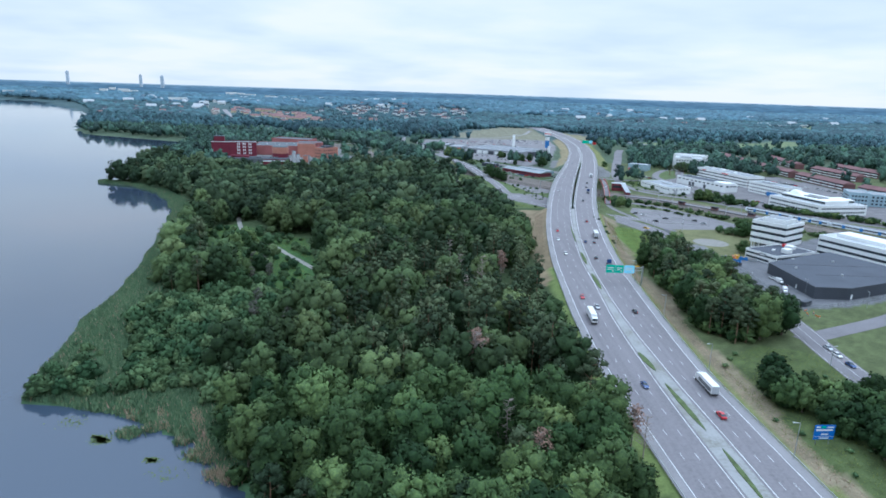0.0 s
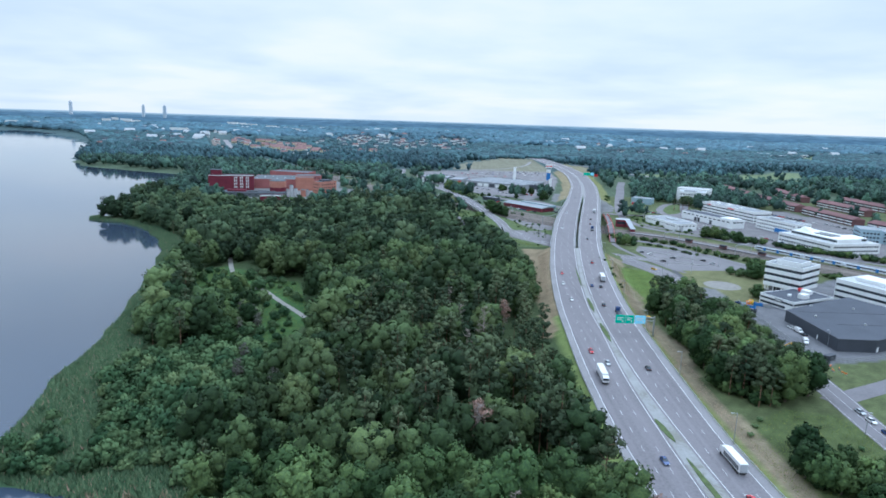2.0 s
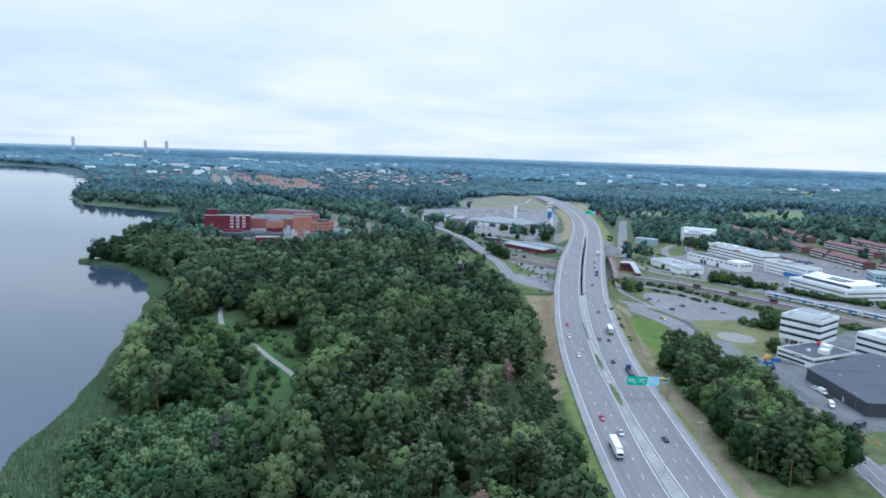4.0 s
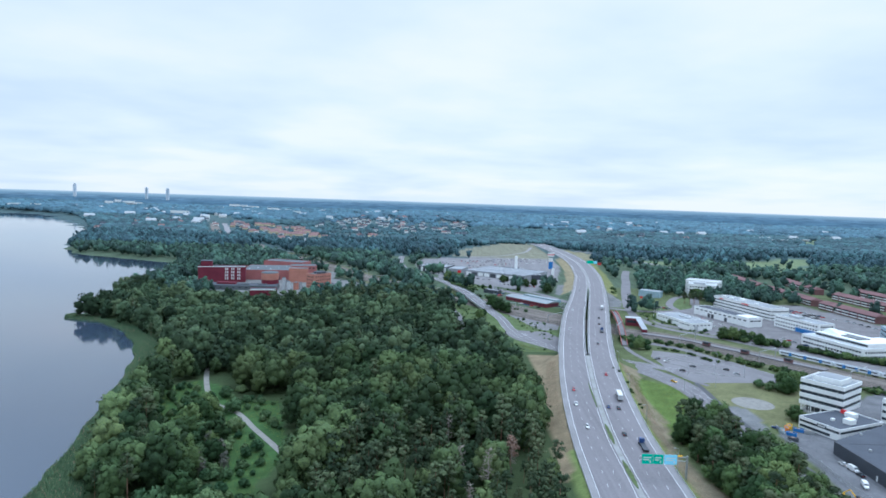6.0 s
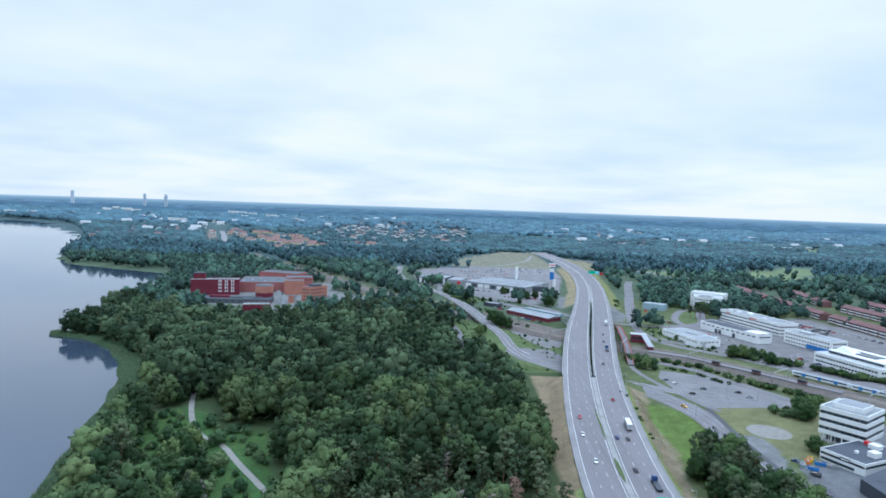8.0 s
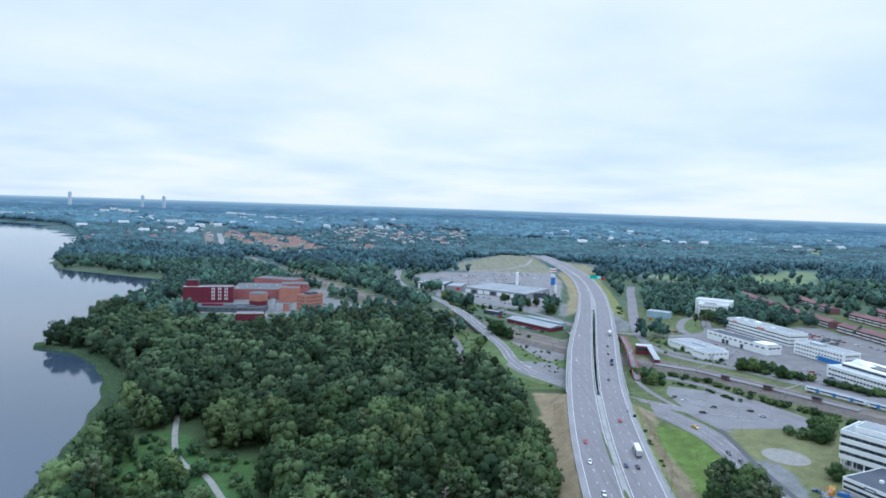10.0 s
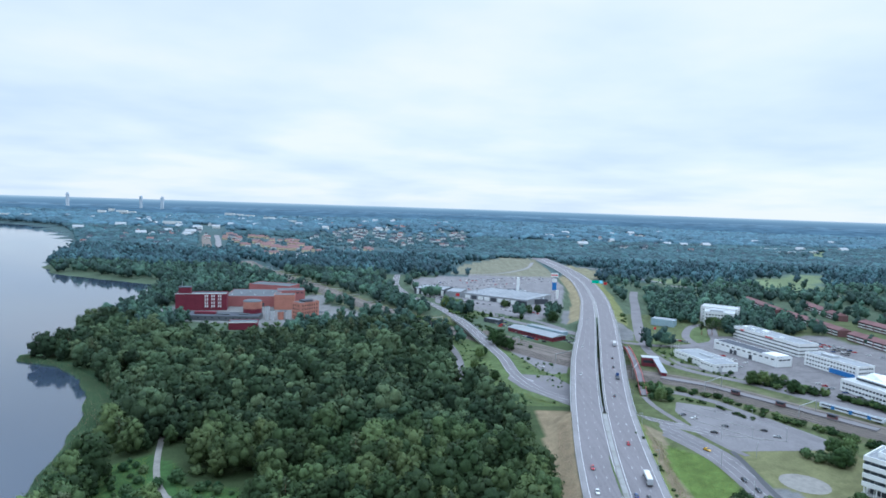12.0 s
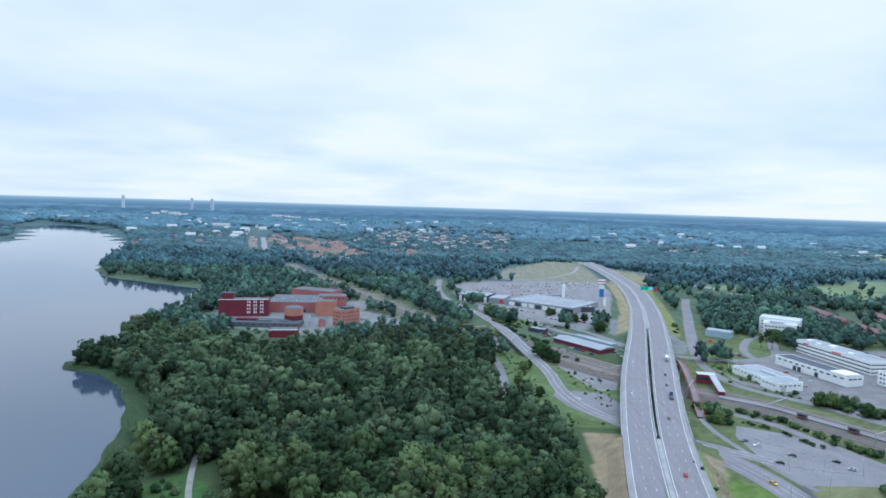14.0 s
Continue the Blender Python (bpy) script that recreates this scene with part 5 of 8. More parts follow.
def build_white_works():
    b, L = block((309.5, 838), (339, 824), 26, 16.5, M_WHITE, M_WHITEROOF, "white four-storey office block with square windows", "office block", "office_building", rows=4, cols=9, win=(2.0, 1.5), sill=2.0, storey=3.7, parapet=0.8)
    roof_units(b, [(6, 6, 16.5, 14, 10, 2.6)], M_WHITEROOF)
    b, L = block((318, 868), (352, 846), 24, 18.3, M_WHITE, M_WHITEROOF, "white four-storey office wing with square windows", "office block", "office_building", rows=4, cols=8, win=(2.0, 1.5), sill=2.4, storey=3.8, parapet=0.8)
    b, L = block((270, 717), (294.5, 647), 17, 8.3, M_WHITE, M_DARKROOF, "long low white workshop with dark roof and loading doors", "workshop", "workshop_building", rows=1, cols=11, win=(3.6, 1.2), sill=5.4, parapet=0.3)
    for u in (22, 27, 45):
        child("loading_door", unit_mesh("loading_door", M_DARKWALL, 3.6, 0.2, 4.0), b, pose(u, -0.05, 0.1), "dark loading door")
    roof_units(b, [(L - 17, 1, 8.3, 15, 15, 1.0)], M_WHITE)
    b, L = block((316, 776), (338, 690), 22, 11.8, M_WHITE, M_GREYROOF, "long white factory building with ribbon windows", "factory building", "factory_building", rows=3, band=True, win=(1, 1.0), sill=1.6, storey=3.4, parapet=0.5)
    roof_units(b, [(8, 4, 11.8, 5, 4, 2.2), (20, 5, 11.8, 4, 3, 1.6), (34, 6, 11.8, 6, 5, 2.4), (60, 4, 11.8, 3, 3, 1.5)], M_WHITE)
    part("sign_bars", boxes((10, -0.2, 9.9, 16, -0.05, 11.0), (46, -0.2, 9.9, 56, -0.05, 11.0)), M_RED_PAINT, b, "plain red sign bars")
    b, L = block((327, 662), (341, 612), 18, 11.2, M_WHITE, M_GREYROOF, "white three-storey office wing with rows of small windows", "office building", "office_building", rows=3, cols=16, win=(1.6, 1.4), sill=1.6, storey=3.4, parapet=0.5)
    part("plinth", boxes((L - 26, -0.3, 0.2, L - 2, -0.02, 4.2)), M_BLUE, b, "bright blue ground floor wall")
    roof_units(b, [(12, 5, 11.2, 12, 7, 2.0)], M_WHITEROOF)
    b, L = block((309, 583), (325, 528), 40, 8.6, M_WHITE, M_WHITEROOF, "large white office complex with window rows and a glazed roof terrace", "office building", "office_building", rows=2, cols=20, win=(1.9, 1.5), sill=1.8, storey=3.6, parapet=0.5)
    part("upper_storey", boxes((6, 8, 8.6, L - 3, 34, 12.0)), M_WHITE, b)
    part("window_band", boxes((6.3, 7.9, 9.4, L - 3.3, 8.02, 11.2)), M_GLASS, b)
    part("roof_light", boxes((14, 14, 12.0, L - 16, 26, 12.6)), M_GLASS, b, "long dark roof light")
    bm = bmesh.new()
    vs = [bm.verts.new(p) for p in ((8, 12, 12), (26, 12, 12), (26, 22, 12), (8, 22, 12), (12, 15, 16), (14, 20, 15.5))]
    for f in ((0, 1, 4), (1, 2, 5, 4), (2, 3, 5), (3, 0, 4, 5)):
        bm.faces.new([vs[i] for i in f])
    part("roof_sail", bm, M_WHITE, b, "white tent-shaped roof")
    b, L = block((325, 528), (372, 538), 30, 8.4, M_WHITE, M_WHITEROOF, "white office wing with many windows", "office building", "office_building", rows=2, cols=18, win=(1.7, 1.5), sill=1.8, storey=3.6, parapet=0.5)
    part("upper_storey", boxes((8, 10, 8.4, L - 4, 26, 11.8)), M_WHITE, b)
    part("window_band", boxes((8.4, 9.9, 9.2, L - 4.4, 10.02, 11.0)), M_GLASS, b)
    block((386, 586), (402, 580), 26, 13, M_TEAL, M_GREYROOF, "pale blue office block", "office block", "office_building", rows=3, cols=5, win=(1.8, 1.6), sill=2.0, storey=3.6)
    block((404, 590), (430, 580), 24, 11, M_TEAL, M_GREYROOF, "pale blue office block", "office block", "office_building", rows=3, cols=7, win=(1.8, 1.6), sill=1.6, storey=3.2)
    # low white warehouse with a stepped plan
    b, L = block((216, 676), (229.5, 634), 26, 6.2, M_WHITE, M_GREYROOF, "low white warehouse with flat grey roof", "warehouse", "warehouse", rows=1, cols=10, win=(1.8, 0.9), sill=3.8, parapet=0.3)
    roof_units(b, [(18, 12, 6.2, 20, 1.5, 1.2), (26, 16, 6.2, 3, 3, 1.0)], M_WHITEROOF)
    b, L = block((229.2, 622), (252, 629), 18, 6.6, M_WHITE, M_GREYROOF, "white warehouse end with flat grey roof", "warehouse", "warehouse", rows=1, cols=5, win=(2.2, 0.9), sill=4.2, parapet=0.3)
    child("loading_door", unit_mesh("loading_door", M_WHITEROOF, 4.0, 0.2, 4.2), b, pose(6, -0.05, 0.1), "grey loading door")
    b, L = block((246.5, 834), (268, 820), 15, 7.4, M_TEAL, M_GREYROOF, "pale blue steel-clad storage hall", "storage hall", "storage_hall", parapet=0.25)
    for k in range(7):
        part("cladding_rib", boxes((1 + k * (L - 2) / 6 - 0.1, -0.12, 0, 1 + k * (L - 2) / 6 + 0.1, -0.01, 7.4)), M_STEEL, b)


build_white_works()


def row_houses():
    """Long red-brown rows with white window bands."""
    spots = [((452, 1040), (443, 930), 14), ((442, 915), (441, 795), 14), ((441, 780), (446, 690), 14), ((452, 675), (470, 600), 14), ((520, 1010), (505, 900), 14), ((506, 860), (512, 770), 14), ((560, 900), (566, 810), 14), ((540, 740), (556, 650), 14), ((590, 780), (604, 690), 14)]
    for p0, p1, d in spots:
        L = math.hypot(p1[0] - p0[0], p1[1] - p0[1])
        b, L = block(p0, p1, d, 7.2, M_REDTILE, M_REDTILE, "long red-brown row of flats with white window bands", "apartment row", "apartment_row", parapet=0, group="red-brown apartment rows")
        bm = bmesh.new()
        vs = [bm.verts.new(p) for p in ((-0.6, -0.8, 7.2), (L + 0.6, -0.8, 7.2), (L + 0.6, d + 0.8, 7.2), (-0.6, d + 0.8, 7.2), (1.5, d / 2, 10.2), (L - 1.5, d / 2, 10.2))]
        for f in ((0, 1, 5, 4), (1, 2, 5), (2, 3, 4, 5), (3, 0, 4), (3, 2, 1, 0)):
            bm.faces.new([vs[i] for i in f])
        part("pitched_roof", bm, M_REDTILE, b, "red-brown pitched roof")
        n = max(2, int(L / 12))
        for k in range(n):
            u = L * (k + 0.5) / n
            for z in (1.2, 4.3):
                part("balcony_band", boxes((u - L / n * 0.42, -0.5, z, u + L / n * 0.42, -0.05, z + 1.1)), M_WHITE, b)
                part("window_band", boxes((u - L / n * 0.42, -0.12, z + 1.1, u + L / n * 0.42, -0.02, z + 2.3)), M_GLASS, b)


row_houses()


def build_factory():
    b, L = block((-306, 823), (-251.5, 837.5), 20, 19, M_REDBRICK, M_SLATE, "dark red brick brewery block with white window columns", "factory building", "factory_building", parapet=0.7)
    for u in (L * 0.60, L * 0.73, L * 0.86):
        part("white_pier", boxes((u - 2.1, -0.12, 2.5, u + 2.1, -0.02, 19.4)), M_REDBRICK, b)
        for k in range(4):
            for s in (-1, 1):
                child("window", unit_mesh("window", M_WHITE, 1.3, 0.2, 2.6), b, pose(u + s * 1.15, -0.15, 3.6 + k * 4.0), "white-framed window")
    part("coping", boxes((-0.2, -0.25, 19.3, L + 0.2, 0.4, 19.8)), M_WHITE, b, "white coping")
    part("roof_tower", boxes((3, 6, 19, 16, 16, 26), bevel=0.1), M_REDBRICK, b, "red brick lift tower")
    part("tower_cap", boxes((2.6, 5.6, 26, 16.4, 16.4, 26.5)), M_DARKROOF, b)
    part("mast", tube(bmesh.new(), 6, 12, 26.4, 33, 0.12), M_STEEL, b)
    b, L = block((-262, 862), (-200, 872), 62, 12.5, M_PINK, M_SLATE, "large rose-red production hall with grey roof", "factory hall", "factory_hall", parapet=0.4)
    for k in range(6):
        part("roof_vent", tube(bmesh.new(), 6 + k * 9, 12 + 14 * (k % 3), 12.5, 13.6, 0.7), M_WHITEROOF, b)
    child("loading_door", unit_mesh("loading_door", M_DARKWALL, 4, 0.2, 4.4), b, pose(44, -0.05, 0.1), "dark loading door")
    b, L = block((-264, 960), (-205, 946), 30, 15, M_PINK, M_SLATE, "grey-roofed rear hall of the brewery", "factory hall", "factory_hall", parapet=0.5)
    b, L = block((-212, 914), (-179, 924), 26, 13.5, M_PINK, M_SLATE, "rose-red hall with pale roof", "factory hall", "factory_hall", rows=1, cols=6, win=(3, 1.2), sill=10, parapet=0.4)
    b = thing("storage_tank", pose(-210, 802, LAND_Z), "broad round orange brick tank house with flat lid", "storage tank")
    part("drum", tube(bmesh.new(), 0, 0, -0.3, 17.2, 10.2, n=28), M_REDBRICK, b)
    part("upper_drum", tube(bmesh.new(), 0, 0, 10, 17.9, 10.3, n=28), M_ORANGE, b, "orange upper drum")
    part("lid", tube(bmesh.new(), 0, 0, 17.9, 18.9, 10.6, 8.5, n=28), M_SLATE, b)
    b, L = block((-199.5, 851), (-176, 856), 18, 17.2, M_ORANGE, M_SLATE, "tall orange brick brewhouse", "factory building", "factory_building", parapet=0.6)
    b, L = block((-166, 801), (-154, 791.5), 26, 18.4, M_ORANGE, M_SLATE, "orange brick tower house with small windows", "factory building", "factory_building", rows=4, cols=4, win=(1.3, 1.8), sill=2.4, storey=4.0, parapet=0.5)
    part("roof_house", boxes((3, 8, 18.4, L - 3, 20, 20.6)), M_DARKROOF, b, "dark hipped roof house")
    b = thing("loading_canopy", pose(-150, 806, LAND_Z, 0, 0, 35), "dark flat loading canopy on posts", "canopy")
    part("canopy_roof", boxes((0, 0, 4.6, 20, 9, 5.1), bevel=0.05), M_DARKROOF, b)
    for x in (0.6, 10, 19.4):
        for y in (0.6, 8.4):
            part("post", tube(bmesh.new(), x, y, -0.2, 4.7, 0.15), M_STEEL, b)
    for x, y, h, r, mat, lab in ((-190, 790, 14, 2.3, M_WHITEROOF, "tall pale steel silo"), (-184, 788, 10, 2.2, M_WHITEROOF, "pale steel silo"), (-176, 792, 8.6, 3.2, M_ORANGE, "round orange tank"), (-172, 797, 8, 1.8, M_WHITEROOF, "small pale steel silo")):
        s = thing("silo", pose(x, y, LAND_Z), lab + " in the brewery yard", "silo", "brewery silos")
        part("drum", tube(bmesh.new(), 0, 0, -0.2, h, r, n=16), mat, s)
        part("cap", tube(bmesh.new(), 0, 0, h, h + 0.8, r * 1.04, r * 0.3, n=16), M_SLATE, s)
    b, L = block((-211, 727), (-184, 733), 16, 7.4, M_REDBRICK, M_SLATE, "low dark red gatehouse wing with pale roof edge", "factory building", "factory_building", parapet=0.6)
    part("coping", boxes((-0.2, -0.2, 7.2, L + 0.2, 0.1, 8.2)), M_WHITE, b)
    b, L = block((-300, 768), (-196, 776), 24, 5.0, M_SLATE, M_DARKROOF, "low grey-roofed store in front of the brewery", "store", "storage_hall", rows=1, cols=14, win=(2.4, 1.0), sill=2.4, parapet=0.3)
    roof_units(b, [(34, 10, 5, 22, 6, 2.4)], M_REDBRICK)
    roof_units(b, [(58, 8, 5, 14, 4, 1.4), (82, 9, 5, 10, 5, 1.2)], M_SLATE)


build_factory()


def build_mall():
    b, L = block((31, 996), (116, 940), 78, 7.4, M_GREYROOF, M_PALEROOF, "wide retail hall with pale ribbed roof and white wall panels", "retail hall", "retail_hall", parapet=0.4)
    for k in range(9):
        u = 4 + k * (L - 8) / 9
        part("wall_panel", boxes((u, -0.2, 0.3, u + (L - 8) / 9 - 2.2, -0.02, 5.4)), M_WHITE if k not in (1, 4) else M_DARKWALL, b)
    for k in range(16):
        u = 2 + k * (L - 4) / 15
        part("roof_rib", boxes((u - 0.5, 2, 7.4, u + 0.5, 74, 7.95)), M_GREYROOF, b)
    part("entrance", boxes((L - 14, -4, 0, L - 1, 0.0, 6.2)), M_GLASS, b, "glazed entrance")
    b, L = block((126, 958), (147, 963), 108, 6.2, M_DARKWALL, M_DARKROOF, "dark retail wing with rows of roof lights", "retail hall", "retail_hall", parapet=0.4)
    for k in range(8):
        for u in (4, 12, 19):
            child("roof_light", unit_mesh("roof_light", M_WHITE, 1.6, 5.5, 0.5), b, pose(u, 10 + k * 12, 6.2), "white roof light")
    b, L = block((-40, 1023), (3, 1008), 42, 8.6, M_DARKWALL, M_GREYROOF, "dark clad shop row with tall white panels", "shop row", "shop_row", parapet=0.4)
    for k in range(6):
        u = 4 + k * L / 6
        part("wall_panel", boxes((u, -0.25, 0.2, u + 3.8, -0.02, 7.8)), M_WHITE, b)
    b, L = block((6, 1004), (27, 998), 40, 7.6, M_GREYROOF, M_GREYROOF, "dark shop with a red sign panel", "shop", "shop_building", parapet=0.4)
    part("sign_panel", boxes((L - 6, -0.3, 2.0, L - 1, -0.02, 6.0)), M_RED_PAINT, b, "red sign panel")
    b = thing("sign_tower", pose(114, 1036, LAND_Z), "tall plain white sign tower above the retail roof", "sign tower")
    part("tower", boxes((-2.1, -1.2, -0.2, 2.1, 1.2, 27), bevel=0.1), M_WHITE, b)
    b = thing("sign_totem", pose(178, 1090, LAND_Z, 0, 0, 0), "tall white and blue sign totem beside the car park", "sign totem")
    for x in (-2.4, 2.4):
        part("post", tube(bmesh.new(), x, 0, -0.2, 28, 0.3), M_STEEL, b)
    part("panel", boxes((-3.4, -0.5, 3, 3.4, 0.5, 15)), M_BLUE, b, "blue panel")
    part("panel", boxes((-3.4, -0.5, 16, 3.4, 0.5, 21)), M_WHITE, b, "white panel")
    part("panel", boxes((-5.5, -0.5, 24, 5.5, 0.5, 30)), M_WHITE, b, "white panel")
    part("panel_stripe", boxes((-5.5, -0.6, 26, 5.5, -0.51, 27.6)), M_RED_PAINT, b)
    b = thing("sign_totem", pose(170, 1020, LAND_Z), "slim white pillar sign at the car park", "sign totem")
    part("panel", boxes((-2, -0.4, 0, 2, 0.4, 12)), M_WHITE, b)
    # red depot by the railway
    b, L = block((73, 769), (112, 721), 20, 4.3, M_FALURED, M_GREYROOF, "long red boarded depot with low grey-blue roof", "depot", "depot_building", rows=1, cols=12, win=(1.6, 1.2), sill=1.4, parapet=0)
    bm = bmesh.new()
    vs = [bm.verts.new(p) for p in ((-0.8, -1.0, 4.3), (L + 0.8, -1.0, 4.3), (L + 0.8, 21, 4.3), (-0.8, 21, 4.3), (-0.8, 10, 6.2), (L + 0.8, 10, 6.2))]
    for f in ((0, 1, 5, 4), (1, 2, 5), (2, 3, 4, 5), (3, 0, 4)):
        bm.faces.new([vs[i] for i in f])
    part("pitched_roof", bm, M_GREYROOF, b)
    b, L = block((96, 792), (128, 752), 8, 3.6, M_TEAL, M_GREYROOF, "pale blue container store behind the depot", "store", "storage_hall", parapet=0)
    block((50, 818), (66, 806), 10, 4, M_DARKWALL, M_GREYROOF, "dark low shed beside the street", "shed", "shed", rows=1, cols=5, win=(1.6, 1.4), sill=1.2)


build_mall()


def gable_house(seed, wall, roof, w, d, h, label):
    ob = thing("house", pose(0, 0, -500), label, "house", "suburb houses")
    part("wall", boxes((-w / 2, -d / 2, -2, w / 2, d / 2, h)), wall, ob)
    bm = bmesh.new()
    vs = [bm.verts.new(p) for p in ((-w / 2 - 0.5, -d / 2 - 0.6, h), (w / 2 + 0.5, -d / 2 - 0.6, h), (w / 2 + 0.5, d / 2 + 0.6, h), (-w / 2 - 0.5, d / 2 + 0.6, h), (-w / 2 - 0.5, 0, h + d * 0.42), (w / 2 + 0.5, 0, h + d * 0.42))]
    for f in ((0, 1, 5, 4), (1, 2, 5), (2, 3, 4, 5), (3, 0, 4)):
        bm.faces.new([vs[i] for i in f])
    part("roof", bm, roof, ob)
    part("window_band", boxes((-w * 0.4, -d / 2 - 0.1, 1.2, w * 0.4, -d / 2 - 0.01, 2.4)), M_GLASS, ob)
    return ob


def far_z(x, y):
    """Height of the rising land far off."""
    x, y = np.asarray(x, float), np.asarray(y, float)
    far = np.clip((np.hypot(x, y) - 2000) / 2500, 0, 1)
    return ground_z(x, y) + far * 26 * (0.6 + 0.4 * np.sin(x * 0.0021 + 1) * np.cos(y * 0.0017))


HOUSE_SPOTS = []


def build_suburb():
    rng = np.random.default_rng(21)
    m_tile = material("orange_tiles", (0.25, 0.150, 0.140), 0.85, 0.25, 0.1, 1.0, 0.05)
    m_cream = material("cream_render", (0.62, 0.52, 0.36), 0.85, 0.12, 0.1, 1.0, 0.0)
    protos = [gable_house(1, M_WHITE, m_tile, 13, 9, 5.6, "white suburban house with an orange tiled roof"), gable_house(2, m_cream, m_tile, 16, 10, 6, "cream suburban house with an orange tiled roof"), gable_house(3, M_WHITE, M_DARKROOF, 12, 9, 5.4, "white suburban house with a dark roof"), gable_house(4, m_cream, m_tile, 22, 11, 7, "cream terrace with an orange tiled roof"), gable_house(5, M_WHITE, M_WHITEROOF, 26, 12, 8, "pale flat block in the suburb")]
    # terraces in rows
    for line, n, off, kinds in (([(-745, 2237), (-605, 1938)], 8, 22, (0, 3, 1)), ([(-644, 2169), (-580, 2147)], 4, 10, (3, 3)), ([(-556, 1964), (-456, 1773), (-385, 1703)], 20, 26, (3, 3, 0)), ([(-528, 2032), (-481, 2059), (-394, 1804), (-300, 1649)], 20, 22, (0, 1, 3, 1)), ([(-564, 1833), (-541, 1821)], 4, 14, (1, 0)), ([(-450, 1581), (-399, 1570)], 5, 8, (3, 0))):
        ln = smooth_line(line, 6.0)
        for k in range(n):
            x, y = ln[int((k + 0.5) / n * len(ln))]
            x, y = x + rng.normal() * off * 0.5, y + rng.normal() * off * 0.5
            HOUSE_SPOTS.append((x, y))
            copy_thing(protos[kinds[int(rng.integers(len(kinds)))]], pose(x, y, float(far_z([x], [y])[0]), 0, 0, float(rng.choice([25, 115, 20]))))
    areas = [((-460, 100), (1980, 3000), 90, (2, 2, 2, 0)), ((-1350, -800), (2000, 3000), 44, (2, 2, 4)), ((-1100, -640), (1500, 2300), 26, (2, 0, 2)), ((-800, 300), (2900, 4100), 60, (2, 4, 0)), ((440, 1000), (2050, 3300), 40, (2, 2, 0, 4)), ((-2300, -900), (3000, 4300), 36, (4, 2, 4)), ((1000, 2200), (2300, 3800), 16, (2, 4)), ((-290, -150), (1700, 1900), 6, (2, 2, 1))]
    for (x0, x1), (y0, y1), n, kinds in areas:
        for k in range(n):
            x, y = rng.uniform(x0, x1), rng.uniform(y0, y1)
            if inside(LAKE, [x], [y])[0] or abs(x - mway(T_RO, y)) < 70:
                continue
            HOUSE_SPOTS.append((x, y))
            s = rng.uniform(1.05, 1.4)
            p = protos[kinds[int(rng.integers(len(kinds)))]]
            copy_thing(p, pose(x, y, float(far_z([x], [y])[0]), 0, 0, float(rng.choice([12, 20, 100, 110, -20]))) @ Matrix.Diagonal((s, s, s, 1)))
    # larger pale blocks far off
    for x, y, w, d, h in ((-1173, 2696, 72, 14, 12), (-1760, 4164, 60, 20, 14), (-1690, 4150, 44, 20, 12), (-1412, 4100, 60, 20, 18), (-1340, 4080, 50, 20, 16), (-1256, 4000, 60, 20, 14), (-1077, 3800, 60, 18, 12), (-955, 3700, 50, 16, 10), (-840, 3420, 60, 16, 8), (-2302, 4000, 90, 20, 20), (-1983, 3660, 40, 20, 16), (-2080, 3900, 60, 20, 18), (-1930, 3760, 60, 20, 18), (-1880, 3800, 40, 18, 12), (-2056, 2960, 60, 16, 10), (-1967, 2990, 40, 16, 10), (-2288, 3020, 60, 16, 12), (1110, 2205, 90, 24, 8), (1215, 2250, 80, 24, 8), (1150, 2340, 70, 24, 9), (-375, 1520, 64, 36, 8)):
        block((x, y), (x + w, y + w * 0.15), d, h + (8 if y > 2500 else 0), M_WHITE, M_WHITEROOF if y > 1800 else M_DARKROOF, "pale large building among distant trees", "building", rows=max(1, int(h / 4)), band=True, win=(2.5, 1.6), sill=1.6, z=float(far_z([x], [y])[0]), group="distant large buildings")
        HOUSE_SPOTS.append((x + w / 2, y))


build_suburb()


def build_towers():
    # both tower colours are paled and blued to hold the distance haze
    m_pale = plain("hazed_pale_tower", (0.52, 0.57, 0.62), 0.8)
    m_hazed = plain("hazed_blue_tower", (0.44, 0.51, 0.57), 0.7)
    for x, y, w, top, mat in ((-2300, 3900, 15, 133, m_pale), (-1975, 4150, 15, 126, m_hazed), (-1850, 4180, 18, 124, m_hazed)):
        z = float(far_z([x], [y])[0])
        b = thing("tower_block", pose(x, y, z, 0, 0, 10), "slim high-rise standing above the distant skyline", "tower block", "skyline towers")
        h = top - z
        part("shaft", boxes((-w / 2, -w / 2, -2, w / 2, w / 2, h)), mat, b)
        part("crown", boxes((-w / 4, -w / 4, h, w / 4, w / 4, h + 6)), mat, b)


build_towers()

# ---- distant woods and the far ridge ----
SHORE_MEADOW = [(-640, 1135), (-500, 1070), (-430, 1060), (-420, 1078), (-520, 1104), (-640, 1160)]
DEPOT = [(10, 790), (30, 850), (66, 866), (118, 838), (160, 850), (150, 720), (112, 690), (76, 700), (50, 740)]
WORKS_EDGE = [(196, 735), (190, 790), (215, 900), (300, 830), (330, 860), (300, 700)]
OPEN = [[(-60, 1000), (30, 990), (60, 900), (20, 880), (-20, 930)], FACTORY_FRONT, DRY_EAST, DEPOT, WORKS_EDGE, MALL_AREA, FACTORY_AREA, DRY_FIELD, INDUSTRY, YARD, SHORE_MEADOW]


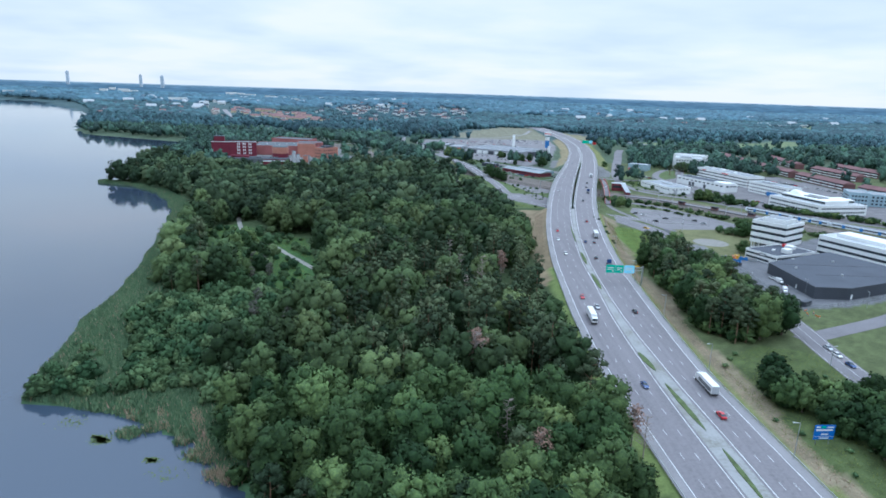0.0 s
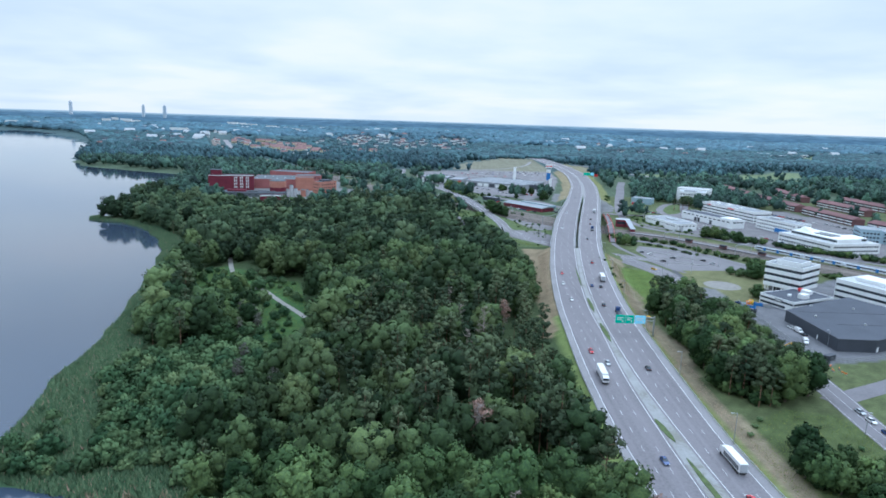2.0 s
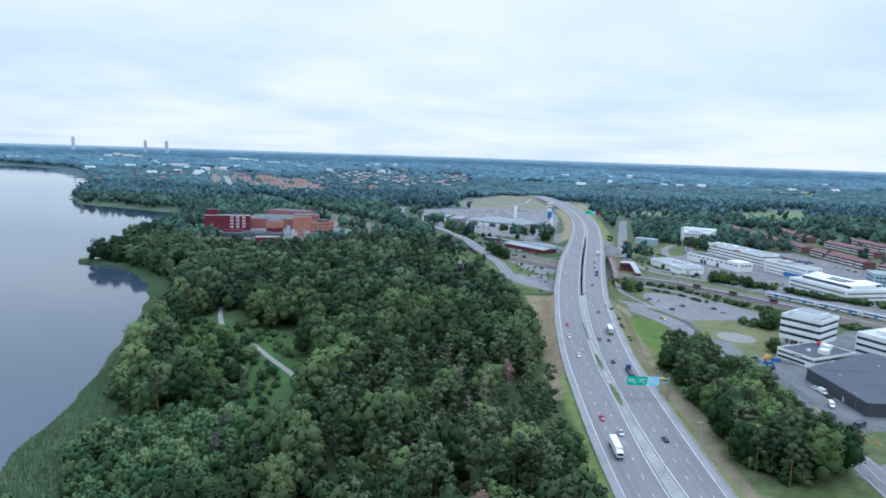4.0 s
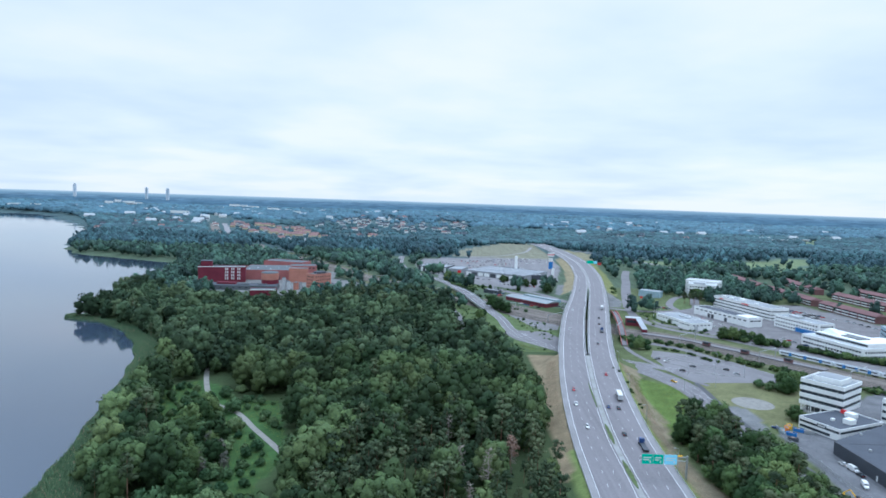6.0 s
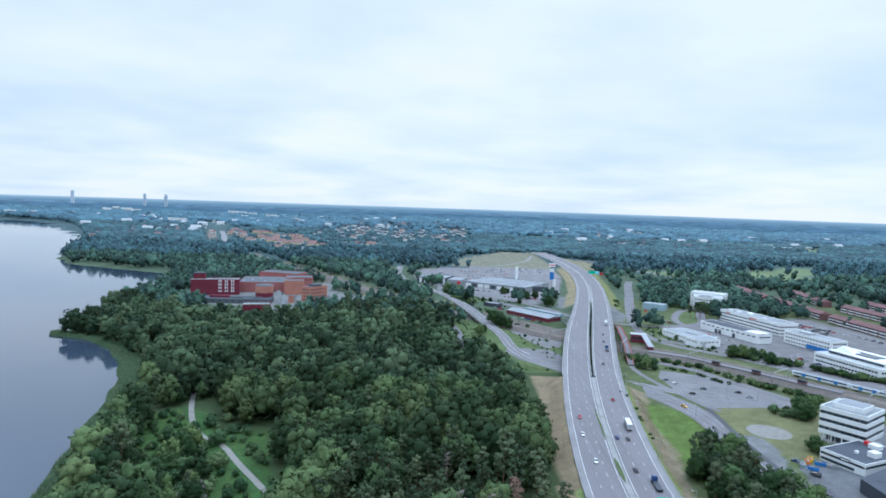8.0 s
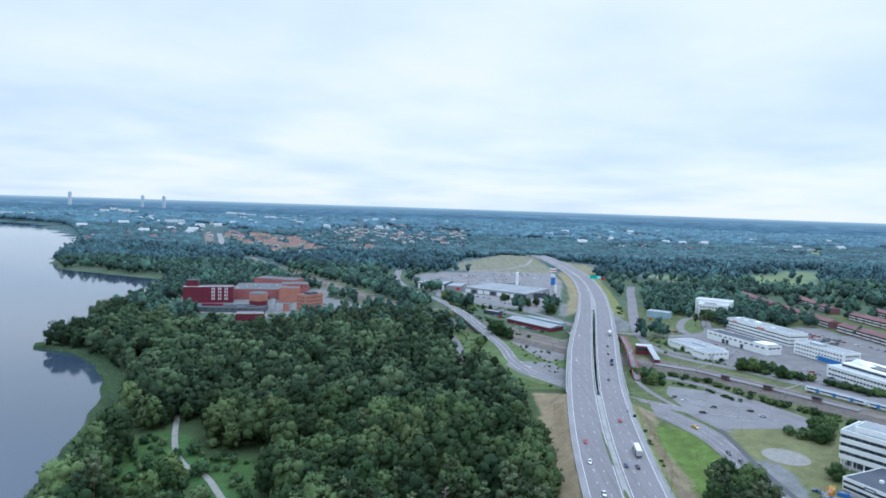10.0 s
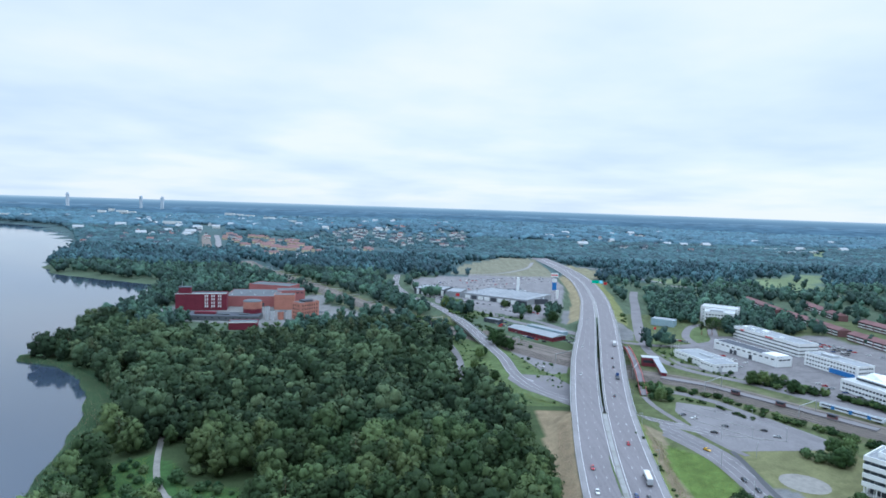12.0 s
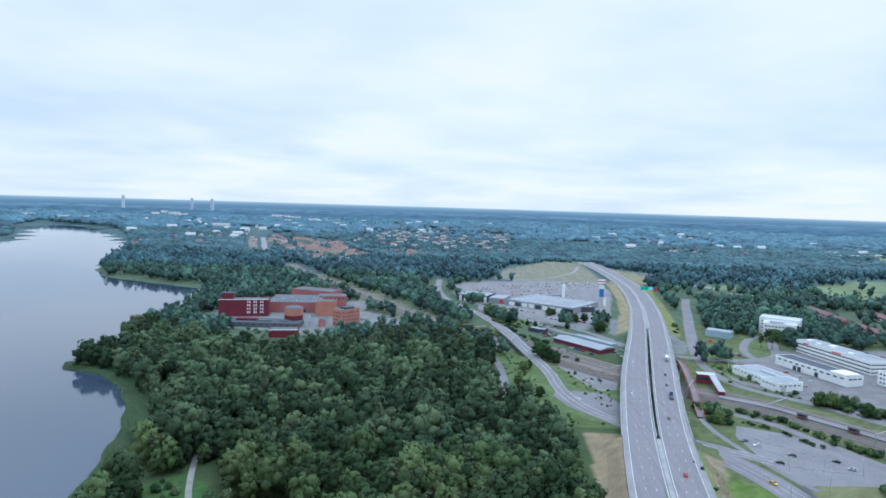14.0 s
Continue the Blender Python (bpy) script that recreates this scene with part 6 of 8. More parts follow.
SUBURBS = [([(-770, 2240), (-560, 2240), (-280, 1700), (-300, 1560), (-470, 1540), (-600, 1830)], 0.4), ([(-560, 3000), (100, 3000), (100, 2000), (-200, 1700), (-420, 2000)], 0.55)]


def build_far_woods():
    rng = np.random.default_rng(17)
    lumps = []
    for k in range(6):
        r = np.random.default_rng(300 + k)
        lumps.append(crown_arrays(r, broadleaf_lobes(r, 15, 6.2, 3)[:4] if k < 4 else pine_lobes(r, 16, 4.8, 3), 14, 1.5, ICO1, 1.0))
    full = []
    for k in range(5):
        r = np.random.default_rng(340 + k)
        h, w = r.uniform(12, 17), r.uniform(4.8, 6.6)
        full.append(crown_arrays(r, broadleaf_lobes(r, h, w, 6), 70, 1.3, ICO1, 0.92))
    none = np.zeros((0, 4), int)
    balls = []
    for k in range(6):
        r = np.random.default_rng(320 + k)
        v, f = ICO1
        balls.append((v * (1 + 0.2 * r.normal(size=(len(v), 1))) * (9.5, 9.5, 6.6) + (0, 0, 6.6), none, f, v * (0.6, 0.6, 1) + (0, 0, 0.5)))
    hs = np.array(HOUSE_SPOTS)
    # each ring's leaf colour carries more painted haze than the one before
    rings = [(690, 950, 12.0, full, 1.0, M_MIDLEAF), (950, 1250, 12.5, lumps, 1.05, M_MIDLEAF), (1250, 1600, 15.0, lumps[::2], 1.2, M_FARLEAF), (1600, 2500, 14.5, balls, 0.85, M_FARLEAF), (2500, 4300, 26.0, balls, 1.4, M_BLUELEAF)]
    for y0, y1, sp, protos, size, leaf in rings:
        reach = 0.80 * y1 + 140
        x, y = scatter([(-reach, y0), (reach, y0), (reach, y1), (-reach, y1)], sp, rng)
        ok = (x < 0.73 * y + 60) & (x > -0.80 * y) & clear_of_ways(x, y) & (line_distance(LAKE + LAKE[:1], x, y)[0] > 6)
        for p in OPEN:
            ok &= ~inside(p, x, y)
        for p in FIELDS:
            ok &= ~(inside(p, x, y) & (rng.random(len(x)) < 0.95))
        for line, gap in (([(18, 953), (63, 869), (118, 799), (175, 736), (281, 744), (322, 850)], 13), ([(315, 1125), (268, 964), (206, 737)], 15), ([(400, 1222), (630, 1155), (980, 1150)], 9), ([(-190, 1195), (-105, 1130), (-78, 1118)], 10), ([(-526, 1623), (-605, 1784), (-772, 2222), (-962, 2756)], 22), ([(-581, 1634), (-754, 2078), (-1057, 2874)], 26), ([(308, 1526), (353, 1462), (366, 1347), (405, 1275), (409, 1253)], 16), ([(-370, 1500), (-315, 1500)], 46), ([(-82, 1250), (-75, 1118), (-34, 950)], 18)):
            ok &= line_distance(line, x, y)[0] > gap
        ok &= (x < mway(T_LO, y) - 28) | (x > mway(T_RO, y) + 26) | (y > 1690)
        ok &= ~((y < 700) & (x < 500))
        for p0, p1 in (((430, 590), (620, 1060)), ((240, 815), (290, 850)), ((380, 570), (440, 620))):
            ok &= ~((x > p0[0]) & (x < p1[0]) & (y > p0[1]) & (y < p1[1]) & (rng.random(len(x)) < 0.9))
        # gardens keep gaps round the houses
        x, y = x[ok], y[ok]
        keep = np.ones(len(x), bool)
        for hx, hy in hs:
            keep &= (np.hypot((x - hx), (y - hy + 16) * 0.5) > 13) if y0 < 2400 else (np.hypot(x - hx - 10, (y - hy + 60) * 0.3) > 24)
        # gardens: few, low trees
        dens = np.ones(len(x))
        for p, k in SUBURBS:
            dens[inside(p, x, y)] = k
        keep &= rng.random(len(x)) < dens
        # sparse parkland east of the works, clearings elsewhere
        n = np.sin(x * 0.011 + 1.3) * np.cos(y * 0.009 - 0.4) + np.sin((x + y) * 0.0047)
        keep &= ~((n > 1.15) & (y > 1100)) | (rng.random(len(x)) < 0.25)
        keep &= ~((x > 380) & (y > 1100) & (y < 1560) & (rng.random(len(x)) < 0.3))
        x, y = x[keep], y[keep]
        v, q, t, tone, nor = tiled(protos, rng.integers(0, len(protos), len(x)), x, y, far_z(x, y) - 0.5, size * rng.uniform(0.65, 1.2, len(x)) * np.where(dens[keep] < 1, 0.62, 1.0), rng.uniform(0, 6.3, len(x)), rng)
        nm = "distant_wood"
        tagged(new(nm, fast_mesh(nm, v, q, t, [leaf], tone, nor)), "distant mixed wood, its foliage tinted blue-green with haze", "woodland", kind="stuff")


build_far_woods()


def build_backdrop():
    """Forest ridges at the end of the land: glowing strips, distance haze in their colour."""
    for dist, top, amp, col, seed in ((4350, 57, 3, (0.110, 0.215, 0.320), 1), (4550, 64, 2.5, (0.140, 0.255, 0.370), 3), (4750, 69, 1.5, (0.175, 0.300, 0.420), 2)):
        m = bpy.data.materials.new("far_ridge")
        m.use_nodes = True
        t = m.node_tree
        p = t.nodes["Principled BSDF"]
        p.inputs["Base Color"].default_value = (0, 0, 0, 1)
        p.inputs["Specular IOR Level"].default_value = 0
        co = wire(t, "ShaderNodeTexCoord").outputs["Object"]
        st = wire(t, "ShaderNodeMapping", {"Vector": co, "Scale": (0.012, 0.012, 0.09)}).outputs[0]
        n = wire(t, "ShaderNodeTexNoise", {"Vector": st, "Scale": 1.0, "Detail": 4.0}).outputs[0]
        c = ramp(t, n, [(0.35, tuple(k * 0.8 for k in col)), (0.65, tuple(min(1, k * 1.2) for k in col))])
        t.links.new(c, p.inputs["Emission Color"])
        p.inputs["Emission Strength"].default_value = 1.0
        rng = np.random.default_rng(seed)
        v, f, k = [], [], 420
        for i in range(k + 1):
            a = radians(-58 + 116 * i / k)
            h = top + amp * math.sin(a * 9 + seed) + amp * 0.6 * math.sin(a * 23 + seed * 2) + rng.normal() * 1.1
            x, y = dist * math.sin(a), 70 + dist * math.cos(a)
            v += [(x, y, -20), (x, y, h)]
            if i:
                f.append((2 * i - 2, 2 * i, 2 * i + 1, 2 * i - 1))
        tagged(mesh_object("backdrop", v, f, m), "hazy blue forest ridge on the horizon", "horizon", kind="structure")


build_backdrop()

# ---- vehicles ----
def paint(name, c):
    m = plain(name, c, 0.25, 0.1)
    m.node_tree.nodes["Principled BSDF"].inputs["Coat Weight"].default_value = 0.6
    return m


PAINTS = {"white": paint("white_car_paint", (0.75, 0.75, 0.74)), "black": paint("black_car_paint", (0.02, 0.02, 0.024)), "silver": paint("silver_car_paint", (0.45, 0.47, 0.49)), "red": paint("red_car_paint", (0.50, 0.02, 0.03)), "blue": paint("blue_car_paint", (0.03, 0.07, 0.20)), "grey": paint("grey_car_paint", (0.12, 0.125, 0.135)), "yellow": paint("yellow_car_paint", (0.70, 0.40, 0.02))}
M_TYRE = plain("tyre_rubber", (0.02, 0.02, 0.02), 0.9)
M_LAMP = plain("lamp_lens", (0.8, 0.8, 0.78), 0.2)
M_REDLAMP = plain("tail_lamp_lens", (0.45, 0.02, 0.02), 0.25)


def loft(sections):
    """A body lofted from rings of (y, half width, z bottom, z top, shoulder)."""
    bm = bmesh.new()
    rings = []
    for y, w, z0, z1, s in sections:
        rings.append([bm.verts.new(p) for p in ((-w * 0.9, y, z0), (-w, y, z0 + (z1 - z0) * 0.4), (-w * s, y, z1), (w * s, y, z1), (w, y, z0 + (z1 - z0) * 0.4), (w * 0.9, y, z0))])
    for a, b in zip(rings, rings[1:]):
        for i in range(6):
            bm.faces.new((a[i], a[(i + 1) % 6], b[(i + 1) % 6], b[i]))
    bm.faces.new(rings[0][::-1])
    bm.faces.new(rings[-1])
    bmesh.ops.recalc_face_normals(bm, faces=bm.faces)
    return bm


def wheels(ob, xs, ys, r=0.33):
    bm = bmesh.new()
    bmesh.ops.create_cone(bm, cap_ends=True, segments=14, radius1=r, radius2=r, depth=0.24, matrix=Matrix.Rotation(radians(90), 4, "Y"))
    me = bpy.data.meshes.new("wheel")
    bm.to_mesh(me)
    bm.free()
    me.materials.append(M_TYRE)
    for x in xs:
        for y in ys:
            child("wheel", me, ob, pose(x, y, r))


def make_car(color, long=4.5, near=True):
    ob = thing("car", pose(0, 0, -500), color + " passenger car on the asphalt", "car", "cars")
    h = long / 2
    part("body", loft([(-h, 0.72, 0.35, 0.82, 0.9), (-h + 0.25, 0.87, 0.25, 0.98, 0.93), (-0.9, 0.9, 0.22, 0.98, 0.95), (0.8, 0.9, 0.22, 0.96, 0.95), (h - 0.3, 0.86, 0.24, 0.82, 0.92), (h, 0.7, 0.36, 0.66, 0.88)]), PAINTS[color], ob)
    part("cabin_glass", loft([(-h + 0.45, 0.74, 0.93, 1.0, 0.9), (-h + 1.1, 0.77, 0.93, 1.42, 0.78), (0.15, 0.78, 0.93, 1.43, 0.78), (1.05, 0.76, 0.92, 0.97, 0.9)]), M_GLASS, ob, "dark windows")
    part("roof", boxes((-0.58, -h + 1.1, 1.41, 0.58, 0.2, 1.47), bevel=0.02), PAINTS[color], ob)
    for x in (-0.6, 0.6) if near else ():
        part("headlight", boxes((x - 0.16, h - 0.16, 0.55, x + 0.16, h + 0.01, 0.7)), M_LAMP, ob)
        part("tail_light", boxes((x - 0.16, -h - 0.02, 0.68, x + 0.16, -h + 0.1, 0.84)), M_REDLAMP, ob)
    if near:
        wheels(ob, (-0.8, 0.8), (-h + 0.85, h - 0.85))
    else:
        part("wheels", boxes(*[(x - 0.12, y - 0.33, 0, x + 0.12, y + 0.33, 0.6) for x in (-0.8, 0.8) for y in (-h + 0.85, h - 0.85)]), M_TYRE, ob)
    return ob


def make_van(color="white"):
    ob = thing("van", pose(0, 0, -500), "white delivery van on the asphalt", "van", "vans")
    part("body", loft([(-2.7, 0.92, 0.35, 2.2, 0.92), (-2.5, 0.97, 0.3, 2.35, 0.9), (1.0, 0.97, 0.3, 2.35, 0.9), (1.7, 0.95, 0.3, 1.5, 0.92), (2.6, 0.88, 0.35, 1.05, 0.9)]), PAINTS[color], ob)
    part("windscreen", loft([(1.05, 0.86, 1.5, 2.25, 0.86), (1.75, 0.88, 1.3, 1.52, 0.9)]), M_GLASS, ob)
    wheels(ob, (-0.88, 0.88), (-1.8, 1.7), 0.36)
    return ob


def make_truck(cab, load, label, trailer=9.0):
    ob = thing("truck", pose(0, 0, -500), label, "truck", "trucks")
    part("chassis", boxes((-1.1, -trailer / 2 - 1.5, 0.5, 1.1, trailer / 2 + 2.4, 0.95)), M_TYRE, ob)
    part("cab", loft([(trailer / 2 + 0.2, 1.22, 0.6, 3.1, 0.95), (trailer / 2 + 1.6, 1.22, 0.6, 3.1, 0.95), (trailer / 2 + 2.3, 1.2, 0.6, 2.7, 0.93)]), PAINTS[cab], ob)
    part("windscreen", boxes((-1.05, trailer / 2 + 2.05, 1.7, 1.05, trailer / 2 + 2.42, 2.6)), M_GLASS, ob)
    if load:
        part("cargo_box", boxes((-1.27, -trailer / 2 - 1.6, 0.95, 1.27, trailer / 2 - 0.1, 3.75), bevel=0.05), PAINTS[load], ob)
        part("side_panel", boxes((-1.30, -trailer / 2 - 1.0, 1.3, -1.26, trailer / 2 - 0.6, 2.7)), PAINTS["grey"], ob, "dark lettering panel left plain")
        part("rear_door", boxes((-1.15, -trailer / 2 - 1.66, 1.05, 1.15, -trailer / 2 - 1.58, 3.6)), PAINTS["silver"], ob)
    else:
        part("deck", boxes((-1.2, -trailer / 2 - 1.5, 0.95, 1.2, trailer / 2 - 0.1, 1.15)), M_DARKWALL, ob)
    wheels(ob, (-1.1, 1.1), (-trailer / 2 - 0.4, -trailer / 2 + 0.9, -trailer / 2 + 2.2, trailer / 2 + 1.3), 0.5)
    return ob


def build_traffic():
    cars = {c: make_car(c) for c in PAINTS}
    far_cars = {c: make_car(c, 4.5, False) for c in PAINTS}
    van = make_van()
    box_truck = make_truck("white", "white", "white box truck driving on the motorway")
    blue_truck = make_truck("blue", None, "blue flatbed truck without a load", 7.0)
    def on_road(proto, x, y, back=False):
        z = float(mway(T_MZ, y)) + 0.01
        a = math.degrees(math.atan2(float(mway(T_RO, y + 8) - mway(T_RO, y - 8)), 16.0))
        copy_thing(proto, pose(x, y, z, 0, 0, -a + (180 if back else 0)))
    for proto, x, y, back in ((box_truck, 90.2, 190, 0), (cars["red"], 87.2, 171.5, 0), (box_truck, 65.5, 251, 1), (cars["black"], 87.0, 261, 0), (blue_truck, 94.0, 331, 0), (cars["black"], 89.5, 346, 0), (cars["blue"], 91.5, 383.5, 0), (cars["black"], 96.6, 382, 0), (cars["white"], 73.5, 354, 1), (cars["silver"], 71.2, 265, 1), (cars["red"], 67.2, 278, 1), (cars["blue"], 69.5, 190, 1), (cars["white"], 74.6, 386, 1),
                              (box_truck, 101.5, 399, 0), (cars["red"], 105.2, 443, 0), (blue_truck, 134.0, 569, 0), (box_truck, 161.6, 680, 0), (cars["black"], 139.0, 599, 0), (cars["grey"], 120.0, 525, 0), (cars["red"], 78.4, 411, 1), (cars["white"], 130.0, 670, 1), (cars["silver"], 167.2, 812, 1), (cars["black"], 146.0, 628, 0), (cars["white"], 108.2, 575, 1)):
        on_road(proto, x, y, back)
    def parked(proto, x, y, ang, z=LAND_Z + 0.1):
        copy_thing(proto, pose(x, y, z, 0, 0, ang))
    for c, x, y, ang in (("grey", 161, 511, 110), ("white", 166, 505, 110), ("black", 168, 480, 60), ("grey", 180, 492, 60), ("black", 201, 486, 60), ("silver", 204, 476, 60), ("black", 154.5, 414, 178), ("black", 156, 403, 178), ("white", 157, 385, 178), ("red", 157, 339, 180), ("yellow", 152, 452, 205), ("silver", 155.6, 231, 185), ("white", 155, 224, 185), ("blue", 154.6, 215, 185), ("black", 183.4, 317, 5), ("white", 183, 328, 5), ("white", 86, 622, 60), ("blue", 176, 372, 40)):
        parked(cars[c], x, y, ang)
    parked(van, 183.5, 322, 185)
    parked(van, 178, 306, 160)
    rng = np.random.default_rng(5)
    names = ["white", "black", "silver", "grey", "red", "blue", "white", "silver"]
    # retail car park, in rows
    for x0, y0, x1, y1, n in ((-20, 1150, 190, 1290, 30), (-15, 1130, 190, 1262, 30), (20, 1105, 195, 1225, 26), (-10, 1170, 160, 1284, 22), (40, 1085, 120, 1140, 12), (110, 900, 128, 868, 4), (76, 905, 100, 878, 5), (150, 960, 182, 1070, 6)):
        for k in range(n):
            if rng.random() < 0.72:
                u = (k + 0.5) / n
                parked(far_cars[names[int(rng.integers(len(names)))]], x0 + (x1 - x0) * u, y0 + (y1 - y0) * u, 25 + rng.normal() * 3 + (180 if rng.random() < 0.5 else 0))
    # works yards and the depot
    for x0, y0, x1, y1, n in ((300, 745, 322, 690, 5), (350, 690, 380, 650, 7), (262, 690, 280, 640, 4), (420, 700, 430, 640, 7), (116, 760, 140, 735, 6), (64, 790, 80, 800, 4), (400, 760, 415, 700, 6), (86, 744, 108, 712, 7), (80, 762, 118, 724, 8), (240, 752, 252, 738, 6), (54, 826, 76, 812, 6), (30, 960, 100, 914, 9), (345, 800, 370, 770, 6), (300, 600, 312, 560, 7), (252, 668, 262, 640, 4), (-20, 990, 20, 980, 5), (128, 722, 136, 706, 4), (366, 772, 392, 700, 16), (374, 776, 400, 704, 16), (384, 780, 410, 708, 14), (360, 690, 372, 640, 9), (296, 700, 306, 664, 6), (232, 704, 246, 696, 4), (66, 800, 96, 770, 9), (60, 812, 70, 800, 4), (116, 742, 128, 728, 6), (-150, 800, -120, 830, 6), (-170, 770, -140, 776, 5)):
        for k in range(n):
            if rng.random() < 0.8:
                u = (k + 0.5) / n
                parked(far_cars[names[int(rng.integers(len(names)))]], x0 + (x1 - x0) * u, y0 + (y1 - y0) * u, 70 + rng.normal() * 6)


build_traffic()


def build_train():
    m_body = material("train_white", (0.62, 0.66, 0.70), 0.4, 0.08, 0.2, 2.0, 0.0)
    pts = smooth_line([(266, 537), (288, 503), (305, 478), (330, 440), (360, 398)], 25.0)
    for k in range(5):
        (x0, y0), (x1, y1) = pts[k], pts[k + 1]
        a = math.degrees(math.atan2(y1 - y0, x1 - x0))
        b = thing("railway_carriage", pose(x0, y0, LAND_Z + 0.5, 0, 0, a), "pale blue and white commuter train carriage on the tracks", "train carriage", "commuter train")
        L = math.hypot(x1 - x0, y1 - y0) - 0.8
        part("body", boxes((0, -1.45, 0.9, L, 1.45, 3.9), bevel=0.25), m_body, b)
        part("roof", boxes((0.4, -1.2, 3.9, L - 0.4, 1.2, 4.15), bevel=0.1), M_GREYROOF, b)
        for s in (-1.47, 1.47):
            part("window_band", boxes((1.5, s - 0.03, 2.2, L - 1.5, s + 0.03, 3.1)), M_GLASS, b)
            for u in (0.22, 0.5, 0.78):
                part("door", boxes((L * u - 1.1, s - 0.05, 1.0, L * u + 1.1, s + 0.05, 3.5)), M_BLUE, b, "blue door")
        part("bogie", boxes((2, -1.1, 0.0, 5, 1.1, 0.95), (L - 5, -1.1, 0.0, L - 2, 1.1, 0.95)), M_TYRE, b)


build_train()

# ---- signs, masts and bridges ----
def build_signs():
    z = float(mway(T_MZ, 304))
    g = thing("sign_gantry", pose(0, 304, z), "green and light blue motorway sign on a cantilever gantry", "road sign")
    part("post", boxes((102.6, -0.3, -3, 103.2, 0.3, 8.6)), M_STEEL, g)
    part("arm", boxes((83.5, -0.2, 7.6, 103.2, 0.2, 8.1), (83.5, -0.2, 6.2, 103.2, 0.2, 6.5)), M_STEEL, g)
    for x0, x1, mat in ((84.2, 88.8, M_GREEN_SIGN), (89.0, 93.0, M_GREEN_SIGN), (93.4, 98.6, M_LIGHT_SIGN)):
        panel = part("panel", boxes((x0, -0.42, 4.9, x1, -0.3, 9.0), bevel=0.03), mat, g, "light blue panel" if mat is M_LIGHT_SIGN else "green panel")
        part("lettering", boxes((x0 + 0.6, -0.45, 7.4, x1 - 0.8, -0.425, 7.8), (x0 + 0.6, -0.45, 6.5, x1 - 1.6, -0.425, 6.9), (x1 - 1.3, -0.45, 5.4, x1 - 0.9, -0.425, 6.4)), M_WHITE, panel, "plain white bars in place of lettering")
    part("lamp_arm", boxes((98.8, -0.9, 8.5, 100.6, -0.2, 8.9)), M_YELLOW, g, "yellow marker box")
    x, y = 111.5, 160.0
    z = float(ground_z([x], [y])[0])
    s = thing("direction_sign", pose(x, y, z, 0, 0, 4), "large blue direction sign on two posts", "road sign")
    for u in (-2.0, 2.0):
        part("post", tube(bmesh.new(), u, 0.12, -0.5, 6.2, 0.11), M_STEEL, s)
    part("panel", boxes((-3.1, -0.12, 1.6, 3.1, 0.0, 6.2), bevel=0.03), M_BLUE_SIGN, s, "blue panel")
    part("lettering", boxes((-2.6, -0.15, 5.3, -1.4, -0.125, 5.8), (0.6, -0.15, 5.3, 2.6, -0.125, 5.7), (-2.6, -0.15, 4.4, 2.4, -0.125, 4.85), (-1.0, -0.15, 3.1, 1.2, -0.125, 3.5), (-1.4, -0.15, 1.9, 1.5, -0.125, 2.2), (-3.0, -0.15, 2.55, 3.0, -0.125, 2.63)), M_WHITE, s, "plain white bars in place of lettering")
    part("number_patch", boxes((-1.1, -0.155, 5.2, 0.2, -0.125, 5.9)), M_GREEN_SIGN, s, "green number patch")
    z = float(mway(T_MZ, 1165))
    g = thing("sign_gantry", pose(262, 1165, z), "distant green and light blue motorway sign on posts", "road sign")
    for x in (-7.5, 12):
        part("post", boxes((x - 0.3, -0.3, -3, x + 0.3, 0.3, 7.6)), M_STEEL, g)
    part("panel", boxes((-7, -0.3, 2.6, 5, -0.1, 7.6)), M_GREEN_SIGN, g, "green panel")
    part("panel", boxes((5.6, -0.3, 2.6, 11.5, -0.1, 7.6)), M_LIGHT_SIGN, g, "light blue panel")
    part("panel", boxes((13, -0.3, 0.6, 19, -0.1, 4.6)), M_RED_PAINT, g, "red panel")


build_signs()


